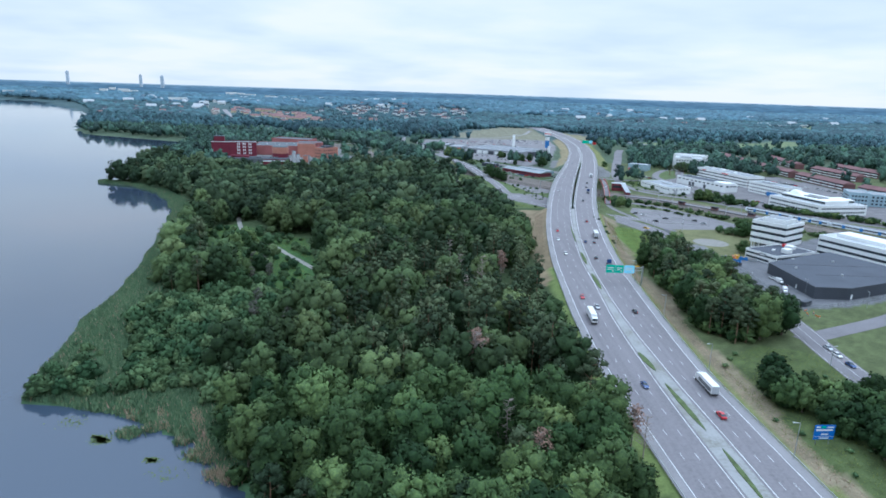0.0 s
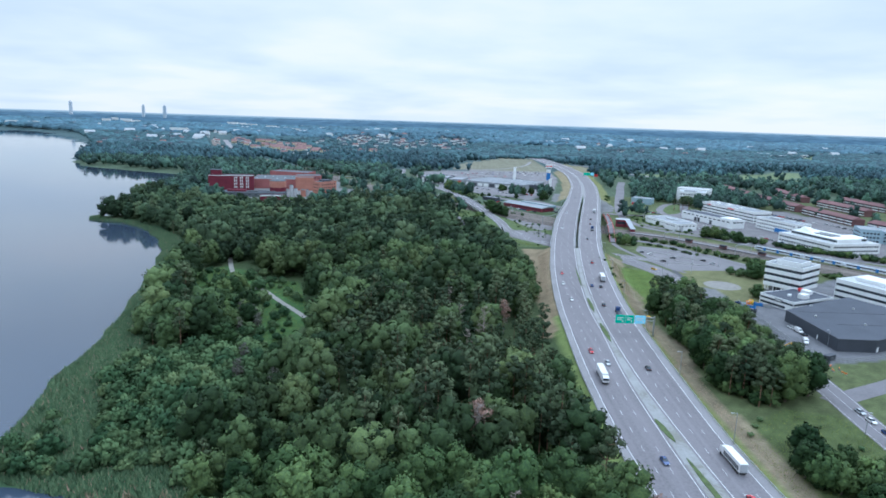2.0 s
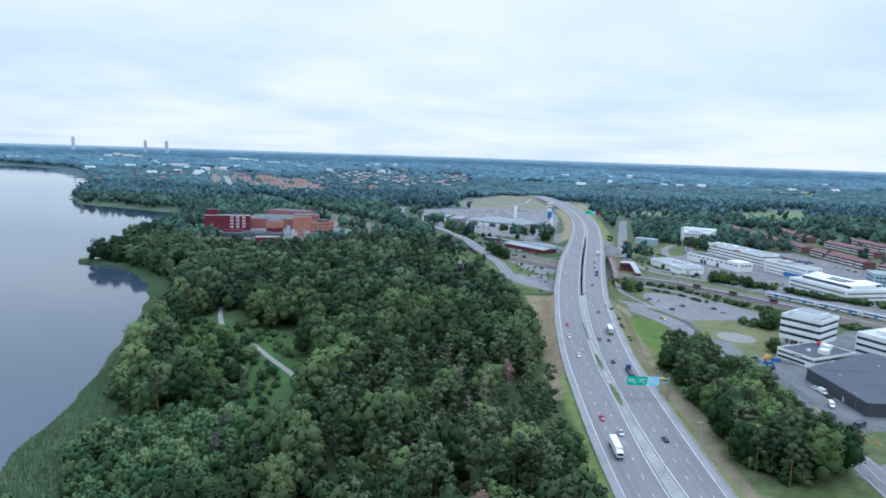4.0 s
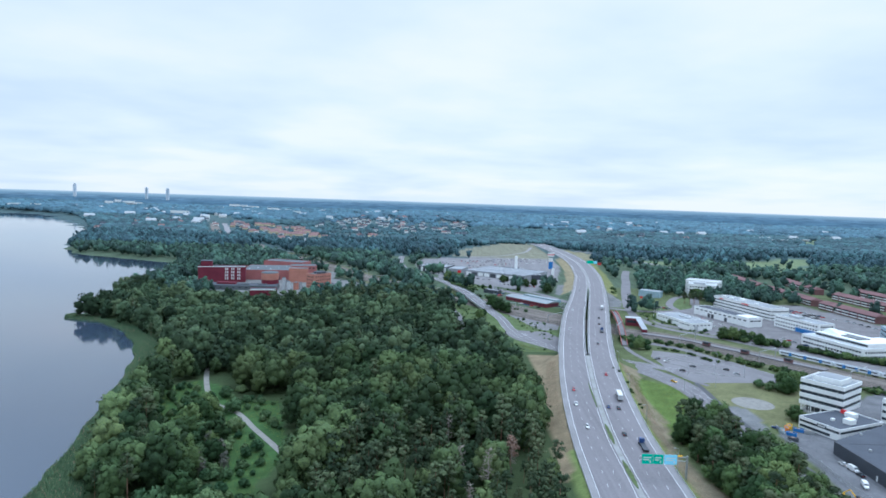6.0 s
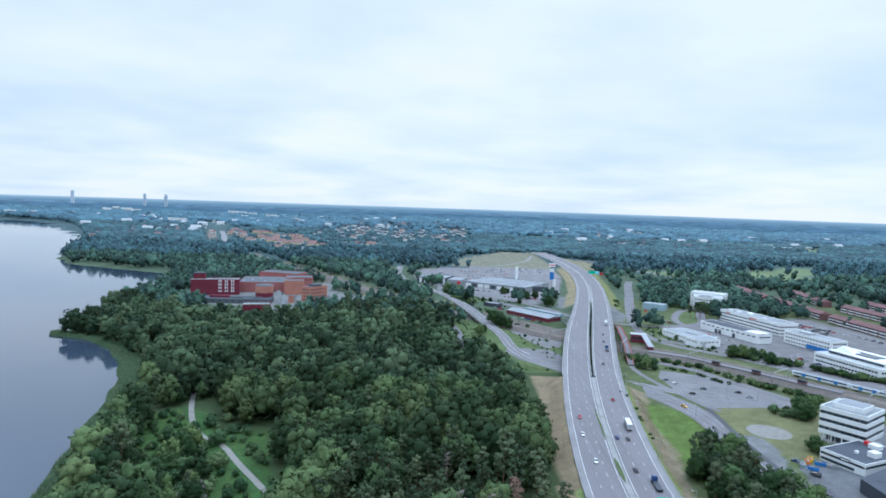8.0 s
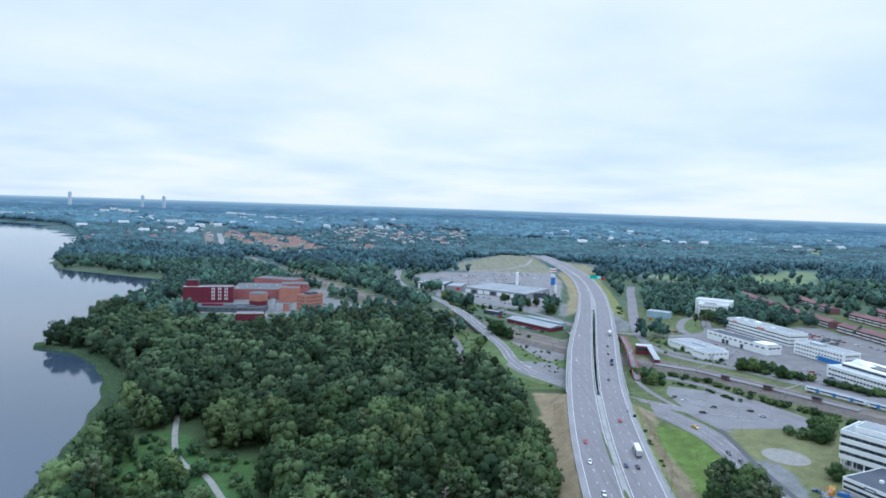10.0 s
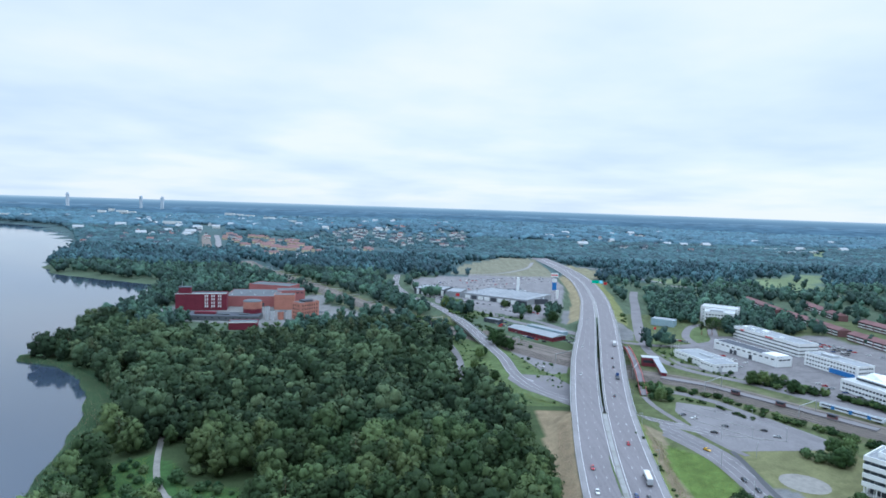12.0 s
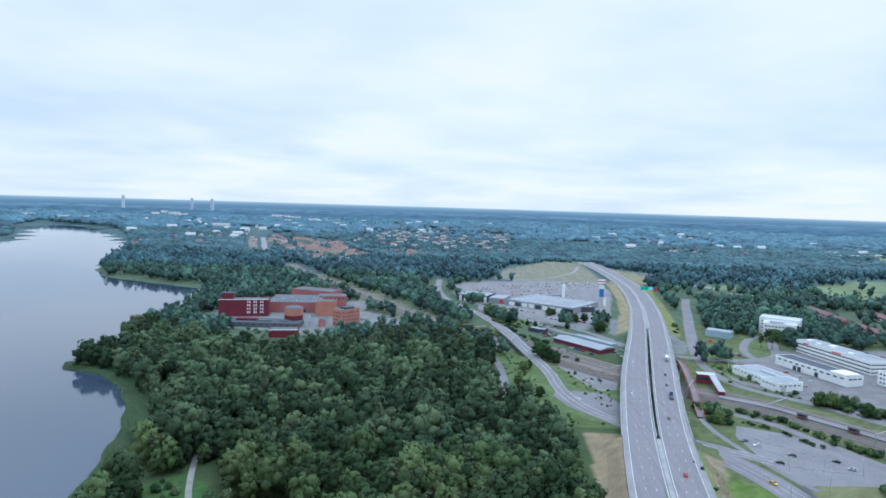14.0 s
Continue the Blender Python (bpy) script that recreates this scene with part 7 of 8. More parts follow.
def build_footbridge():
    line = smooth_line([(180, 706), (172, 668), (165, 630), (155.5, 585), (148.5, 551)], 6.0)
    z = np.interp(np.linspace(0, 1, len(line)), [0, 0.25, 0.75, 1], [5.5, 10.0, 10.0, 4.6])
    b = thing("footbridge", pose(0, 0, 0), "salmon red steel footbridge over the railway", "footbridge", kind="structure")
    along(line, z, 2.2, 0.0, "deck", M_STREET, "", parent=b)
    p = np.array(line)
    t = np.gradient(p, axis=0)
    t /= np.linalg.norm(t, axis=1)[:, None]
    n = np.stack([-t[:, 1], t[:, 0]], -1)
    for s in (2.3, -2.3):
        v, f = [], []
        for q, w, k in zip(p, z, n):
            a, c = q + k * s, q + k * (s - 0.12)
            v += [(*a, w + 1.5), (*c, w + 1.5), (*c, w - 0.9), (*a, w - 0.9)]
        for i in range(len(p) - 1):
            for j in range(4):
                f.append((4 * i + (j + 1) % 4, 4 * i + j, 4 * i + 4 + j, 4 * i + 4 + (j + 1) % 4))
        mesh_object("side_panel", v, f, M_SALMON, b)
    for i in range(5, len(p) - 5, 6):
        part("pier", boxes((p[i][0] - 1.6, p[i][1] - 0.4, LAND_Z - 0.3, p[i][0] + 1.6, p[i][1] + 0.4, z[i] - 0.1)), M_CONCRETE, b)
    s = thing("station_building", pose(175, 641, LAND_Z, 0, 0, -10), "dark red station entrance with a sloping covered stair", "station building")
    part("hall", boxes((0, -4, -0.3, 13, 4, 7.2), bevel=0.1), M_FALURED, s)
    part("roof", boxes((-0.5, -4.0, 7.2, 13.5, 4.0, 7.7), bevel=0.05), M_WHITEROOF, s)
    part("window_band", boxes((0.6, -4.1, 3.0, 12.4, -3.98, 5.4)), M_GLASS, s)
    bm = bmesh.new()
    def prism(x0, x1, y0, y1, za, zb, th):
        vs = [bm.verts.new(q) for q in ((x0, y0, za), (x1, y0, za), (x1 + 2, y1, zb), (x0 + 2, y1, zb), (x0, y0, za - th), (x1, y0, za - th), (x1 + 2, y1, zb - th), (x0 + 2, y1, zb - th))]
        for q in ((0, 1, 2, 3), (7, 6, 5, 4), (0, 4, 5, 1), (1, 5, 6, 2), (2, 6, 7, 3), (3, 7, 4, 0)):
            bm.faces.new([vs[i] for i in q])
    prism(8.6, 12.6, -3.9, -36, 7.0, 3.4, 2.6)
    part("stair", bm, M_FALURED, s, "dark red covered stair")
    bm = bmesh.new()
    prism(8.2, 13.0, -3.9, -36.4, 7.5, 3.8, 0.3)
    part("stair_roof", bm, M_PALEROOF, s)
    # platform shelters
    for x0, y0, x1, y1 in ((216, 562, 221, 556), (236, 538, 241, 532), (257, 514, 262, 507)):
        h = thing("platform_shelter", pose(x0, y0, LAND_Z + 1.1, 0, 0, math.degrees(math.atan2(y1 - y0, x1 - x0))), "small red-brown platform shelter", "shelter", "platform shelters")
        part("wall", boxes((0, -1, 0, 6, 1, 2.5)), M_REDTILE, h)
        part("roof", boxes((-0.4, -1.5, 2.5, 6.4, 1.5, 2.7)), M_DARKROOF, h)
        part("window", boxes((0.8, -1.06, 1.0, 5.2, -0.98, 2.2)), M_GLASS, h)


build_footbridge()


def pole(name, x, y, h, label, category, group, arm=0.0, ang=0.0, z=None, mat=M_STEEL, lamp=False):
    z = float(ground_z([x], [y])[0]) if z is None else z
    p = thing(name, pose(x, y, z, 0, 0, ang), label, category, group)
    part("post", tube(bmesh.new(), 0, 0, -0.3, h, 0.13, 0.08), mat, p)
    if arm:
        part("arm", boxes((-0.06, -0.06, h - 0.2, arm, 0.06, h - 0.06)), mat, p)
    if lamp:
        part("lamp_head", boxes((arm - 0.5, -0.18, h - 0.2, arm + 0.4, 0.18, h), bevel=0.03), M_STEEL, p)
    return p


def build_poles():
    for y in range(150, 480, 52):
        x = float(mway(T_RO, y)) + 2.7
        pole("street_lamp", x, y, 11, "slim galvanised street lamp at the motorway edge", "street lamp", "motorway lamps", 1.6, 180, float(mway(T_MZ, y)), lamp=True)
    for y in range(510, 800, 45):
        for t, o, a in ((T_RO, 3.0, 180), (T_LO, -3.0, 0)):
            pole("street_lamp", float(mway(t, y)) + o, y, 10, "slim galvanised street lamp on the bridge", "street lamp", "motorway lamps", 1.6, a, float(mway(T_MZ, y)), lamp=True)
    for x, y in ((163, 312), (166, 345), (150, 395), (151, 432), (168, 470), (186, 470), (206, 470), (184, 515), (202, 503), (187, 303), (206, 284), (176, 445), (146, 250), (147, 215)):
        pole("street_lamp", x, y, 8, "slim grey street lamp beside the street", "street lamp", "street lamps", 0.9, 30 * (x % 7), lamp=True)
    for x, y in ((205, 399), (208, 398.5), (211, 398)):
        p = pole("flagpole", x, y, 9, "white flagpole on the lawn", "flagpole", "lawn flagpoles", mat=M_WHITE)
    for x, y in ((216, 684), (219, 686), (222, 688), (225, 690)):
        pole("flagpole", x, y, 10, "white flagpole before the works", "flagpole", "works flagpoles", mat=M_WHITE)
    for x, y, m in ((230, 771, M_RED_PAINT), (236, 766, M_WHITE), (241, 773, M_RED_PAINT)):
        p = pole("pillar_sign", x, y, 9, "pole sign at the fuel station", "pole sign", "fuel station signs")
        part("panel", boxes((-1.2, -0.2, 6.4, 1.2, 0.2, 9.0), bevel=0.05), m, p)
    # catenary masts with cross beams
    line = RAIL
    acc = 0.0
    for (x0, y0), (x1, y1) in zip(line, line[1:]):
        acc += math.hypot(x1 - x0, y1 - y0)
        if acc > 58 and y0 < 1250:
            acc = 0.0
            a = math.degrees(math.atan2(y1 - y0, x1 - x0)) + 90
            p = thing("catenary_mast", pose(x0, y0, LAND_Z, 0, 0, a), "grey steel catenary portal over the tracks", "catenary mast", "railway masts")
            for u in (-13.5, 11.5):
                part("post", boxes((u - 0.16, -0.16, -0.2, u + 0.16, 0.16, 8.0)), M_STEEL, p)
            part("beam", boxes((-13.5, -0.2, 7.4, 11.5, 0.2, 7.8)), M_STEEL, p)
    # radio mast in the park
    p = pole("radio_mast", 560, 1330, 34, "tall thin mast above the trees", "mast", "park masts")


build_poles()


def build_yard():
    """Fence, skips and containers round the warehouse yard."""
    ring = smooth_line([(176, 372), (172, 350), (171.5, 320), (171, 298), (178, 281), (200, 287), (226, 300), (260, 318)], 4.0)
    f = thing("yard_fence", pose(0, 0, LAND_Z), "grey steel mesh fence round the yard", "fence", kind="structure")
    for i, (x, y) in enumerate(ring):
        part("post", boxes((x - 0.06, y - 0.06, 0, x + 0.06, y + 0.06, 2.3)), M_STEEL, f)
        if i + 1 < len(ring):
            x1, y1 = ring[i + 1]
            a = math.atan2(y1 - y, x1 - x)
            l = math.hypot(x1 - x, y1 - y)
            bm = boxes((0, -0.02, 2.1, l, 0.02, 2.2), (0, -0.02, 1.1, l, 0.02, 1.2), (0, -0.02, 0.2, l, 0.02, 0.3), *[(k * l / 8, -0.015, 0.2, k * l / 8 + 0.06, 0.015, 2.2) for k in range(8)])
            bmesh.ops.transform(bm, matrix=pose(x, y, 0, 0, 0, math.degrees(a)), verts=bm.verts)
            part("panel", bm, M_STEEL, f)
    for x, y, a, m, lab in ((176.5, 367, 60, M_TEAL, "light blue open skip"), (181, 371, 60, M_ORANGE_PAINT, "orange open skip"), (186, 369, -30, M_BLUE, "blue open skip"), (190, 366, -30, M_STEEL, "grey open skip"), (179, 363, -35, M_BLUE, "blue open skip"), (176, 356, -40, M_DARKWALL, "dark open skip"), (184, 374, 55, M_YELLOW, "yellow open skip")):
        s = thing("skip", pose(x, y, LAND_Z, 0, 0, a), lab + " full of scrap in the yard", "skip", "yard skips")
        part("tub", boxes((-2.4, -1.1, 0.1, 2.4, -0.95, 1.7), (-2.4, 0.95, 0.1, 2.4, 1.1, 1.7), (-2.4, -0.95, 0.1, -2.25, 0.95, 1.7), (2.25, -0.95, 0.1, 2.4, 0.95, 1.7), (-2.25, -0.95, 0.1, 2.25, 0.95, 0.3)), m, s)
        part("scrap", boxes((-1.9, -0.8, 0.3, -0.4, 0.6, 1.5), (-0.2, -0.6, 0.3, 1.9, 0.8, 1.3), (-0.8, -0.3, 1.2, 0.6, 0.7, 1.8), bevel=0.1), M_DEADWOOD, s)
    # work site with barriers and a digger
    d = thing("excavator", pose(166, 291, LAND_Z, 0, 0, 120), "yellow tracked excavator at the road works", "excavator")
    part("tracks", boxes((-1.9, -1.4, 0, 1.9, -0.8, 0.9), (-1.9, 0.8, 0, 1.9, 1.4, 0.9), bevel=0.2), M_TYRE, d)
    part("house", boxes((-1.7, -1.2, 0.95, 1.2, 1.2, 2.2), bevel=0.15), M_YELLOW, d)
    part("cab", boxes((0.1, 0.1, 2.2, 1.3, 1.1, 3.2), bevel=0.1), M_GLASS, d)
    bm = bmesh.new()
    for p0, p1, r in (((1.2, 0, 1.8), (4.0, 0, 4.2), 0.28), ((4.0, 0, 4.2), (6.2, 0, 2.0), 0.22), ((6.2, 0, 2.0), (5.8, 0, 0.8), 0.4)):
        v = Vector(p1) - Vector(p0)
        bmesh.ops.create_cone(bm, cap_ends=True, segments=6, radius1=r, radius2=r * 0.8, depth=v.length, matrix=Matrix.Translation((Vector(p0) + Vector(p1)) / 2) @ v.to_track_quat("Z", "Y").to_matrix().to_4x4())
    part("arm", bm, M_YELLOW, d)
    for k, (x, y) in enumerate(((172, 276), (174, 273), (170, 271), (169, 284), (173, 268))):
        s = thing("road_barrier", pose(x, y, LAND_Z, 0, 0, 40 + 20 * k), "orange and white road works barrier", "barrier", "road works barriers")
        part("board", boxes((-1.2, -0.06, 0.5, 1.2, 0.06, 1.0)), M_ORANGE_PAINT, s)
        part("foot", boxes((-1.0, -0.4, 0, -0.85, 0.4, 0.5), (0.85, -0.4, 0, 1.0, 0.4, 0.5)), M_STEEL, s)
    s = thing("site_container", pose(174, 283, LAND_Z, 0, 0, 30), "dark steel site container behind the fence", "container")
    part("shell", boxes((0, -1.2, 0.1, 6, 1.2, 2.6), bevel=0.04), M_DARKWALL, s)
    for k in range(10):
        part("rib", boxes((0.3 + k * 0.6, -1.25, 0.2, 0.45 + k * 0.6, -1.19, 2.5)), M_DARKWALL, s)


build_yard()


# ---- single trees, bushes and reeds ----
def dead_tree(seed, h, withered):
    rng = np.random.default_rng(seed)
    t = thing("dead_tree", pose(0, 0, -500), "withered pine with brown needles" if withered else "bare grey dead pine with broken branches", "dead tree", "dead pines")
    bm = trunk_bmesh(rng, h, 0.26, 0.3, 0)
    def limb(p0, p1, r0, r1):
        d = Vector(p1) - Vector(p0)
        bmesh.ops.create_cone(bm, cap_ends=True, segments=5, radius1=r0, radius2=r1, depth=d.length, matrix=Matrix.Translation((Vector(p0) + Vector(p1)) / 2) @ d.to_track_quat("Z", "Y").to_matrix().to_4x4())
    for k in range(34):
        u = rng.uniform(0.3, 0.97)
        a = rng.random() * 6.28
        l = h * 0.22 * (1.25 - u) * rng.uniform(0.6, 1.2)
        p = Vector((math.cos(a) * l, math.sin(a) * l, h * u + l * rng.uniform(-0.3, 0.6)))
        limb((0, 0, h * u), p, 0.11, 0.03)
        for j in range(2):
            q = p * 0.6 + Vector((0, 0, h * u * 0.4))
            limb(q, q + Vector(rng.normal(size=3).tolist()) * l * 0.3, 0.05, 0.015)
    part("trunk", bm, M_DEADWOOD, t)
    if withered:
        v, q, tr, nor = crown_arrays(rng, pine_lobes(rng, h, 3.0), 900, 0.34, ICO1, 0)
        c = new("crown", fast_mesh("crown", v, q, tr, [M_BROWNLEAF], None, nor))
        c.parent = t
    return t


def build_single_plants():
    rng = np.random.default_rng(9)
    def put(proto, x, y, s=1.0):
        place_tree(proto, pose(x, y, float(ground_z([x], [y])[0]), 0, 0, rng.uniform(0, 360)) @ Matrix.Diagonal((s, s, s, 1)))
    bare, brown = dead_tree(61, 19, False), dead_tree(62, 15, True)
    for p, x, y, s in ((bare, 12, 184, 1.22), (brown, 12.4, 187, 1.45), (brown, 25.7, 135.4, 1.12), (brown, 54.2, 153, 0.95), (bare, 56, 148, 0.8), (bare, 19, 148, 1.0), (bare, 9.2, 288, 1.1), (bare, 20, 286, 1.1), (brown, 31, 305, 1.15), (bare, 12, 262, 0.95), (bare, -20, 250, 0.8), (bare, 20, 230, 0.9), (bare, 5, 330, 0.9), (bare, 34, 210, 0.8)):
        put(p, x, y, s)
    bl, bs, gr = PROTOS["low"], PROTOS["bush"], PROTOS["grey"]
    # trees and bushes by the roads, yards and car parks
    for x, y, s in ((193, 386, 0.62), (222, 452, 0.6), (228, 449, 0.66), (232, 453, 0.55), (51, 690, 0.85), (58, 684, 0.95), (65, 682, 0.8), (57, 698, 0.8), (6, 895, 0.95), (14, 888, 1.0), (22, 878, 1.0), (30, 868, 0.9), (14, 900, 0.8), (83, 922, 0.75), (88, 928, 0.6), (109, 880, 0.8), (122, 889, 0.75), (131, 828, 0.95), (51, 850, 0.4), (60, 843, 0.4), (96, 842, 0.45), (36, 645, 0.6), (40, 655, 0.5), (30, 610, 0.55), (36, 596, 0.5), (44, 580, 0.55), (316, 824, 0.8), (318, 816, 0.75), (324, 812, 0.8), (312, 828, 0.7)):
        put(bl[int(rng.integers(len(bl)))], x, y, s * 1.45)
    for x, y, s in ((204, 446, 1.0), (208, 441, 1.2), (213, 438, 1.2), (218, 436, 1.1), (212, 446, 1.1), (206, 451, 0.9), (158, 560, 1.3), (162, 556, 1.2), (165, 562, 1.1), (160, 552, 1.0), (168, 556, 1.0), (78, 645, 0.5), (86, 690, 0.6), (222, 655, 0.8), (232, 640, 0.7), (212, 690, 0.5)):
        put(bs[int(rng.integers(len(bs)))], x, y, s)
    for x, y, s in ((283, 779, 0.75), (288, 775, 0.85), (293, 777, 0.9), (300, 776, 0.8), (297, 783, 0.85), (286, 784, 0.7)):
        put(PROTOS["pine"][int(rng.integers(3))], x, y, s)
    for x, y, s in ((152, 545, 1.1), (157, 541, 1.3), (163, 540, 1.2), (160, 572, 1.0), (168, 576, 1.1), (236, 632, 1.0), (241, 618, 0.8), (205, 668, 0.5), (214, 652, 0.6), (217, 435, 1.5), (222, 440, 1.3), (246, 591, 1.5), (253, 588, 1.6), (262, 590, 1.3), (277, 604, 1.2), (267, 571, 1.4)):
        put(bl[0] if s > 1.25 else bs[int(rng.integers(len(bs)))], x, y, s * 0.75 if s > 1.25 else s)
    # scrub bands along the railway and the works, joined
    px, py, ps = [], [], []
    for line, n, w, s0 in (([(180, 566), (200, 548), (214, 526), (226, 502), (246, 480), (310, 400)], 90, 5, 0.85), ([(172, 546), (190, 532), (203, 506)], 26, 1.6, 0.5), ([(208, 690), (222, 668), (236, 640)], 16, 2.5, 0.5), ([(250, 596), (268, 574), (284, 566)], 14, 4, 1.3), ([(2, 870), (30, 846), (60, 820)], 22, 4, 0.7), ([(246, 592), (272, 586), (285, 568), (300, 545), (322, 526), (380, 470)], 80, 4, 1.2), ([(205, 640), (240, 606), (280, 560)], 24, 3, 0.5), ([(10, 840), (40, 790), (66, 752)], 24, 5, 0.9), ([(-60, 875), (-20, 820), (16, 780)], 30, 5, 0.9), ([(116, 470), (113, 420), (112, 380)], 8, 3, 0.4), ([(150, 570), (166, 558)], 12, 4, 1.2), ([(20, 770), (60, 720), (90, 690)], 14, 3, 0.6), ([(232, 900), (214, 830)], 14, 3, 0.7)):
        ln = smooth_line(line, 3.0)
        for k in range(n):
            x, y = ln[int(rng.integers(len(ln)))]
            px.append(x + rng.normal() * w * 0.5)
            py.append(y + rng.normal() * w * 0.5)
            ps.append(s0 * rng.uniform(0.6, 1.3))
    arr = []
    for k in range(3):
        r = np.random.default_rng(500 + k)
        arr.append(crown_arrays(r, bush_lobes(r, 4.5, 3.2)[:7], 90, 0.6, ICO1, 0.84))
    px, py = np.array(px), np.array(py)
    v, q, t, tone, nor = tiled(arr, rng.integers(0, 3, len(px)), px, py, ground_z(px, py), np.array(ps), rng.uniform(0, 6.3, len(px)), rng)
    tagged(new("scrub", fast_mesh("scrub", v, q, t, [M_LEAF], tone, nor)), "dense green scrub along the railway and works", "scrub", kind="stuff")
    # low shrubs and tall herbs in the glade, on the banks and round the works
    px, py, ps = [], [], []
    for area, sp, s0 in ((MEADOW, 10.0, 0.3), (WEST_GRASS, 7.0, 0.3), (FACTORY_FRONT, 11.0, 0.9), (GRASS_SPOTS[3], 6.0, 0.4), (GRASS_SPOTS[1], 5.0, 0.3)):
        x, y = scatter(area, sp, rng)
        ok = clear_of_ways(x, y) & (rng.random(len(x)) < 0.7)
        px += x[ok].tolist()
        py += y[ok].tolist()
        ps += (s0 * rng.uniform(0.4, 1.7, int(ok.sum()))).tolist()
    px, py = np.array(px), np.array(py)
    v, q, t, tone, nor = tiled(arr, rng.integers(0, 3, len(px)), px, py, ground_z(px, py), np.array(ps), rng.uniform(0, 6.3, len(px)), rng)
    tagged(new("shrubs", fast_mesh("shrubs", v, q, t, [M_BUSH], tone, nor)), "low green shrubs and tall herbs on rough grass", "shrubs", kind="stuff")
    # willow scrub between wood and reeds
    x, y = scatter(BUSHES, 5.0, rng)
    for k in range(len(x)):
        put(bs[int(rng.integers(len(bs)))], x[k], y[k], rng.uniform(0.8, 1.6))
    x, y = scatter(SPIT, 15.0, rng)
    for k in range(len(x)):
        put(bs[int(rng.integers(len(bs)))], x[k], y[k], rng.uniform(0.5, 1.1))
    x, y = scatter(GROVE, 5.5, rng)
    for k in range(len(x)):
        put(bs[int(rng.integers(len(bs)))] if rng.random() < 0.7 else bl[int(rng.integers(len(bl)))], x[k], y[k], rng.uniform(0.7, 1.2))
    x, y = scatter(SOUTH_EAST, 6.4, rng)
    for k in range(len(x)):
        put(bl[int(rng.integers(len(bl)))], x[k], y[k], rng.uniform(0.6, 1.15))
    for x, y, s in ((-97, 300, 0.6), (-94, 296, 0.55), (-100, 295, 0.5), (-86, 300, 0.6), (-92, 312, 0.6), (-80, 260, 0.6), (-76, 240, 0.7), (-100, 320, 0.6), (-60, 232, 0.75)):
        put(gr[0], x, y, s)
    # bushes in the glade and on the shore point
    for x, y, s in ((-104, 334, 1.7), (-112, 338, 1.6), (-118, 345, 1.5), (-106, 369, 1.6), (-111, 362, 1.4), (-98, 326, 1.5), (-96, 343, 1.3), (-92, 318, 1.2), (-129, 341, 0.9), (-134, 362, 0.8), (-131, 372, 1.0), (-124, 381, 0.9), (-129, 183, 1.1), (-125, 181, 1.3), (-119, 184, 1.2), (-113, 183, 1.1), (-107, 181, 1.0), (-101, 182, 1.2), (-116, 189, 1.3), (-122, 192, 1.1), (-118, 392, 1.2), (-112, 400, 1.1), (-124, 386, 0.9), (-104, 384, 1.0), (-128, 178.5, 0.8), (-120, 181, 1.0), (-112, 180, 0.9), (-124, 186, 0.9), (-330, 606, 0.6)):
        put(bs[int(rng.integers(len(bs)))], x, y, s)
    x, y = scatter(GLADE, 7.0, rng)
    ok = clear_of_ways(x, y) & (rng.random(len(x)) < 0.6)
    for k in np.flatnonzero(ok):
        put(bs[int(rng.integers(len(bs)))], x[k], y[k], rng.uniform(0.35, 1.0))


build_single_plants()


def blades(x, y, z, h, w, rng):
    """Tufts of upright blades as triangles."""
    n = len(x)
    a = rng.uniform(-1.2, 1.2, n)
    dx, dy = np.cos(a) * w, np.sin(a) * w
    lean = rng.normal(size=(n, 2)) * 0.25 * h[:, None]
    v = np.stack([np.stack([x - dx, y - dy, z], -1), np.stack([x + dx, y + dy, z], -1), np.stack([x + lean[:, 0], y + lean[:, 1], z + h], -1)], 1)
    nor = np.repeat(rng.normal(size=(n, 3)) * 0.25 + (0, 0, 1), 3, 0)
    return v.reshape(-1, 3), np.arange(n * 3).reshape(-1, 3), nor / np.linalg.norm(nor, axis=1)[:, None]


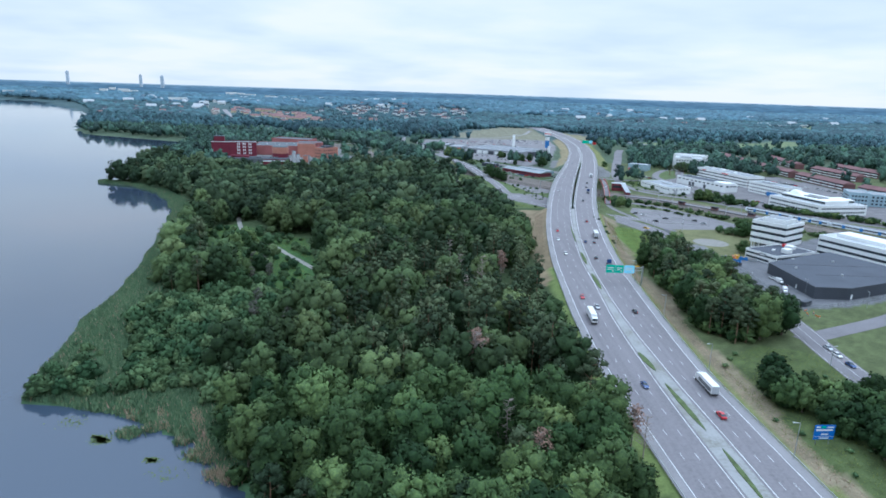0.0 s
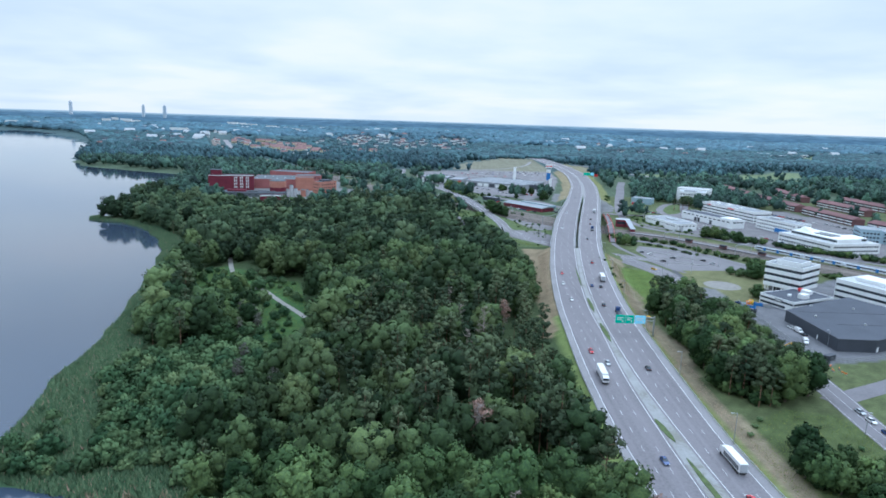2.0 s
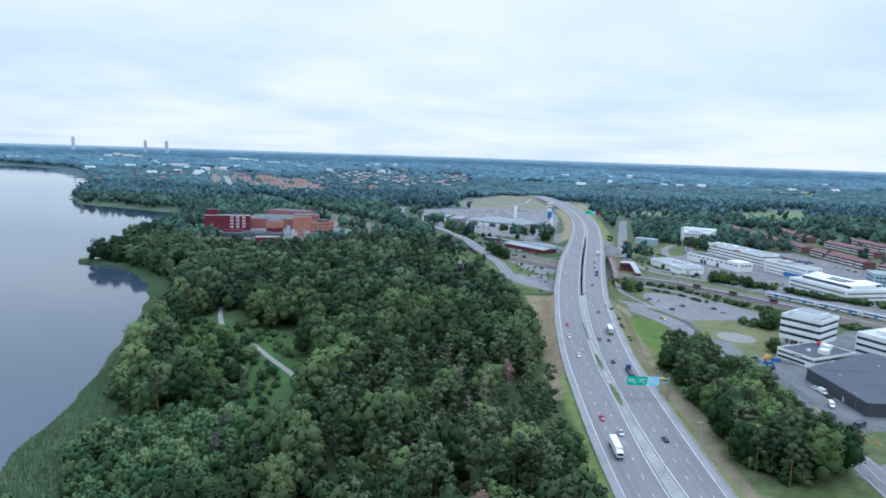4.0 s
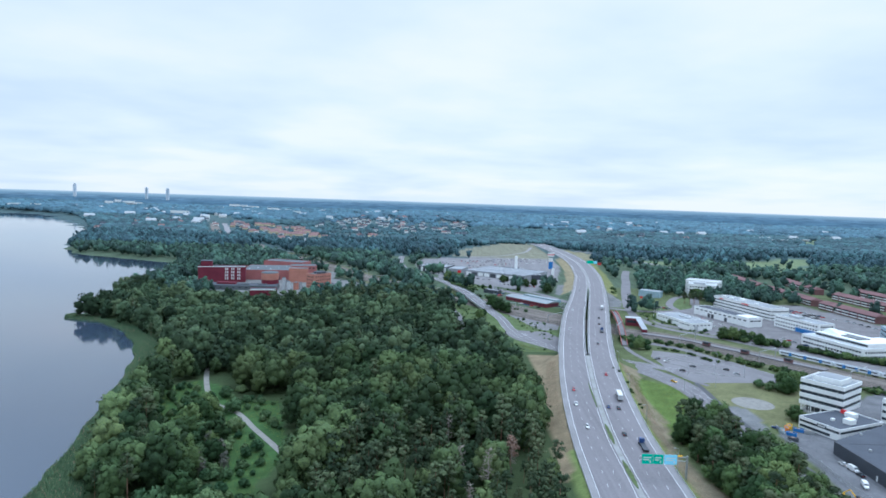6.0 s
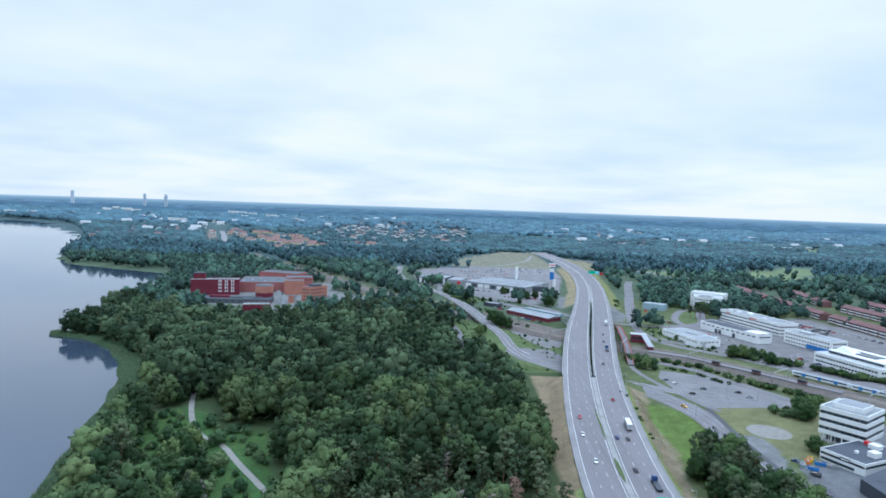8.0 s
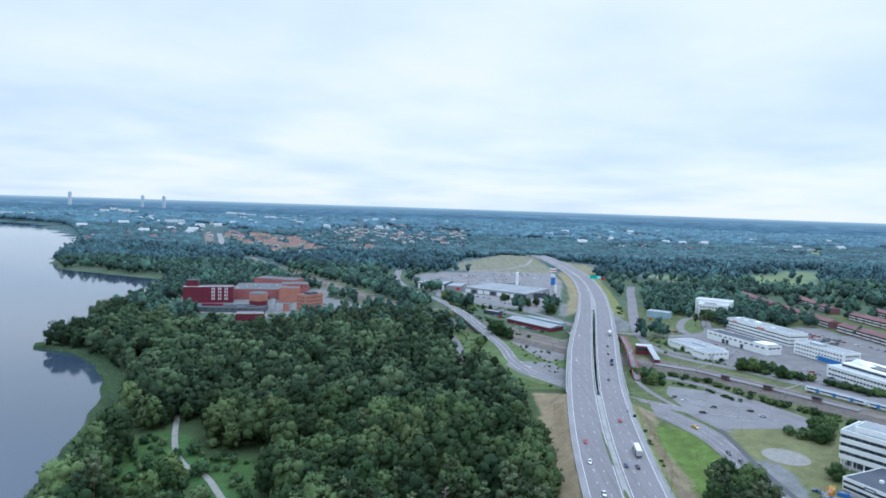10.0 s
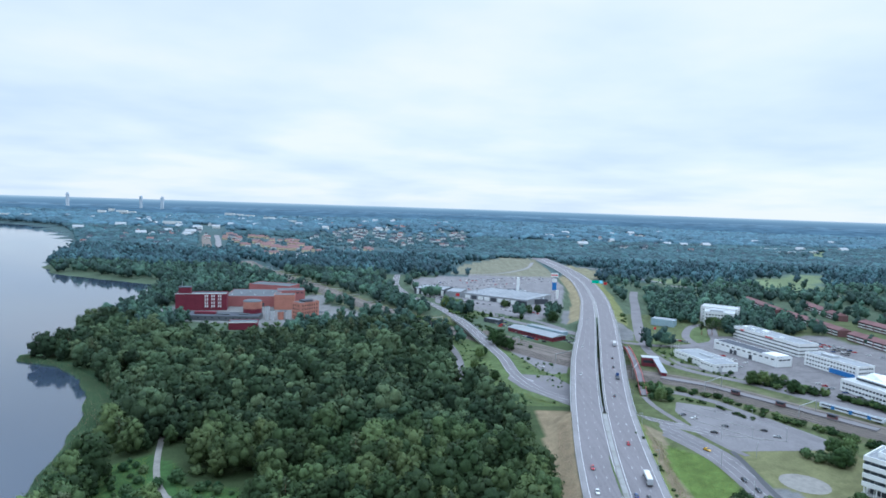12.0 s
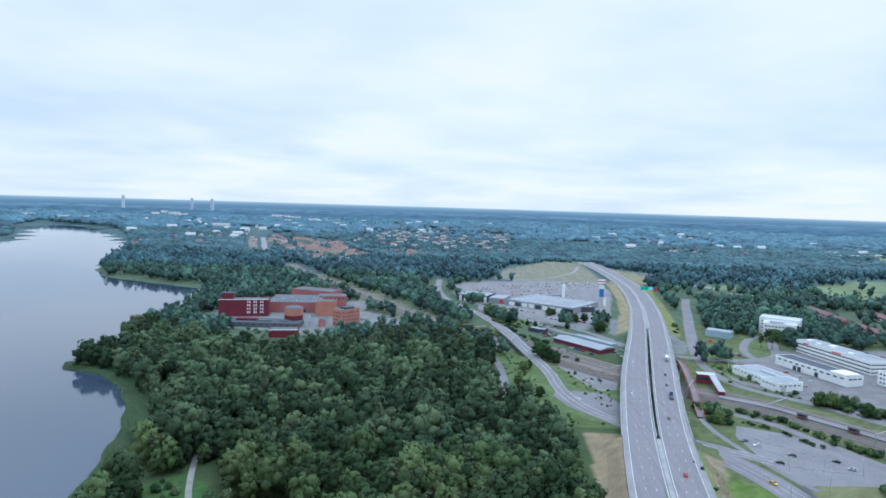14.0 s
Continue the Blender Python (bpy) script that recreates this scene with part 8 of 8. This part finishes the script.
def build_reeds():
    rng = np.random.default_rng(13)
    none = np.zeros((0, 4), int)
    shore = SHORE_SOUTH + SHORE_NORTH[:7]
    n = 1300000
    x, y = rng.uniform(-360, -20, n), rng.uniform(110, 660, n)
    d, s = line_distance(shore, x, y)
    wet = inside(LAKE, x, y)
    width = np.interp(y, [110, 160, 200, 260, 350, 480, 640], [9, 14, 26, 24, 16, 18, 9])
    ok = ((~wet & (d < width)) | (wet & (d < 0.6 + 1.4 * np.sin(s * 0.12)))) & ~inside(FOREST, x, y) & ~inside(WEST_GROUP, x, y)
    x, y, wet = x[ok], y[ok], wet[ok]
    z = np.where(wet, -0.2, ground_z(x, y))
    dry = rng.random(len(x)) < np.where((y < 172) & (x > -100) & (np.abs(np.sin(x * 0.31 + y * 0.17)) < 0.5), 0.5, 0.04)
    # small reed islets standing in the shallows
    for cx, cy, r, k, straw in ((-88.7, 160.6, 1.7, 420, 0.1), (-84, 163, 1.3, 260, 0.2), (-64.5, 151.5, 1.8, 420, 0.3), (-61, 149, 1.4, 300, 0.5), (-55.5, 142.5, 2.0, 500, 0.8), (-51.5, 140, 1.5, 300, 0.8), (-72, 157, 1.2, 240, 0.3)):
        x, y = np.concatenate([x, cx + rng.normal(size=k) * r]), np.concatenate([y, cy + rng.normal(size=k) * r * 0.7])
        z, dry = np.concatenate([z, np.full(k, -0.2)]), np.concatenate([dry, rng.random(k) < straw])
    h = rng.uniform(1.2, 2.3, len(x))
    for nm, m, mat, lab in (("reed_bed", ~dry, M_REED, "green reed bed along the lake shore"), ("dry_reeds", dry, M_DRYREED, "straw-coloured dry reeds at the water's edge")):
        v, t, nor = blades(x[m], y[m], z[m], h[m], np.full(int(m.sum()), 0.26), rng)
        tagged(new(nm, fast_mesh(nm, v, none, t, [mat], np.repeat(rng.random(len(t)), 3), nor)), lab, "reeds", kind="stuff")
    # rough grass on banks and meadows, dry grass beside the motorway
    for nm, areas, mat, lab, mm in (("rough_grass", ((GREEN_BANK, 12000), (MEADOW, 9000), (WEST_GRASS, 12000), (GLADE, 26000), (GRASS_SPOTS[1], 2500), (GRASS_SPOTS[5], 1500)), M_GRASSBLADE, "tall rough grass on the banks and meadows", 0), ("dry_grass", (((62, 120), (62, 480), (126, 480), (118, 120)), 40000), M_DRYREED, "straw-coloured dry grass on the motorway banks", 1)):
        gx, gy = [], []
        for area, k in areas if not mm else (areas,):
            xs, ys = [p[0] for p in area], [p[1] for p in area]
            a, b = rng.uniform(min(xs), max(xs), k * 2), rng.uniform(min(ys), max(ys), k * 2)
            if mm:
                e, w = b * 0 + a - mway(T_RO, b), mway(T_LO, b) - a
                ok = ((e > 5) & (e < 13)) | ((w > 5) & (w < 12) & (b > 320))
            else:
                ok = inside(list(area), a, b) & clear_of_ways(a, b)
            gx.append(a[ok][:k])
            gy.append(b[ok][:k])
        gx, gy = np.concatenate(gx), np.concatenate(gy)
        v, t, nor = blades(gx, gy, ground_z(gx, gy) - 0.05, rng.uniform(0.15, 0.45, len(gx)), np.full(len(gx), 0.18), rng)
        tagged(new(nm, fast_mesh(nm, v, none, t, [mat], np.repeat(rng.random(len(t)), 3), nor)), lab, "grass", kind="stuff")
    # lily pads
    v, f = [], []
    for cx, cy, r, k in ((-94.9, 156.8, 1.3, 260), (-97, 158.5, 0.7, 80), (-76.4, 148, 0.9, 130), (-88.7, 160.1, 1.6, 120), (-66, 149.4, 1.4, 110), (-56, 141.5, 1.6, 110), (-70, 142, 2.5, 40), (-108, 166, 2.5, 60)):
        for j in range(k):
            px, py = cx + rng.normal() * r, cy + rng.normal() * r * 0.7
            q = rng.uniform(0.15, 0.36)
            b = len(v)
            v += [(px + q * math.cos(i * 1.05), py + q * math.sin(i * 1.05), 0.02) for i in range(6)]
            f.append(tuple(range(b, b + 6)))
    tagged(mesh_object("lily_pads", v, f, M_GRASSBLADE), "yellow-green lily pads on the calm water", "water plants", kind="stuff")


build_reeds()

# the models that the copies were made from stand aside no longer
for ob in [o for o in scene.objects if o.parent is None and o.matrix_basis.translation.z < -400]:
    for c in (*ob.children_recursive, ob):
        bpy.data.objects.remove(c)
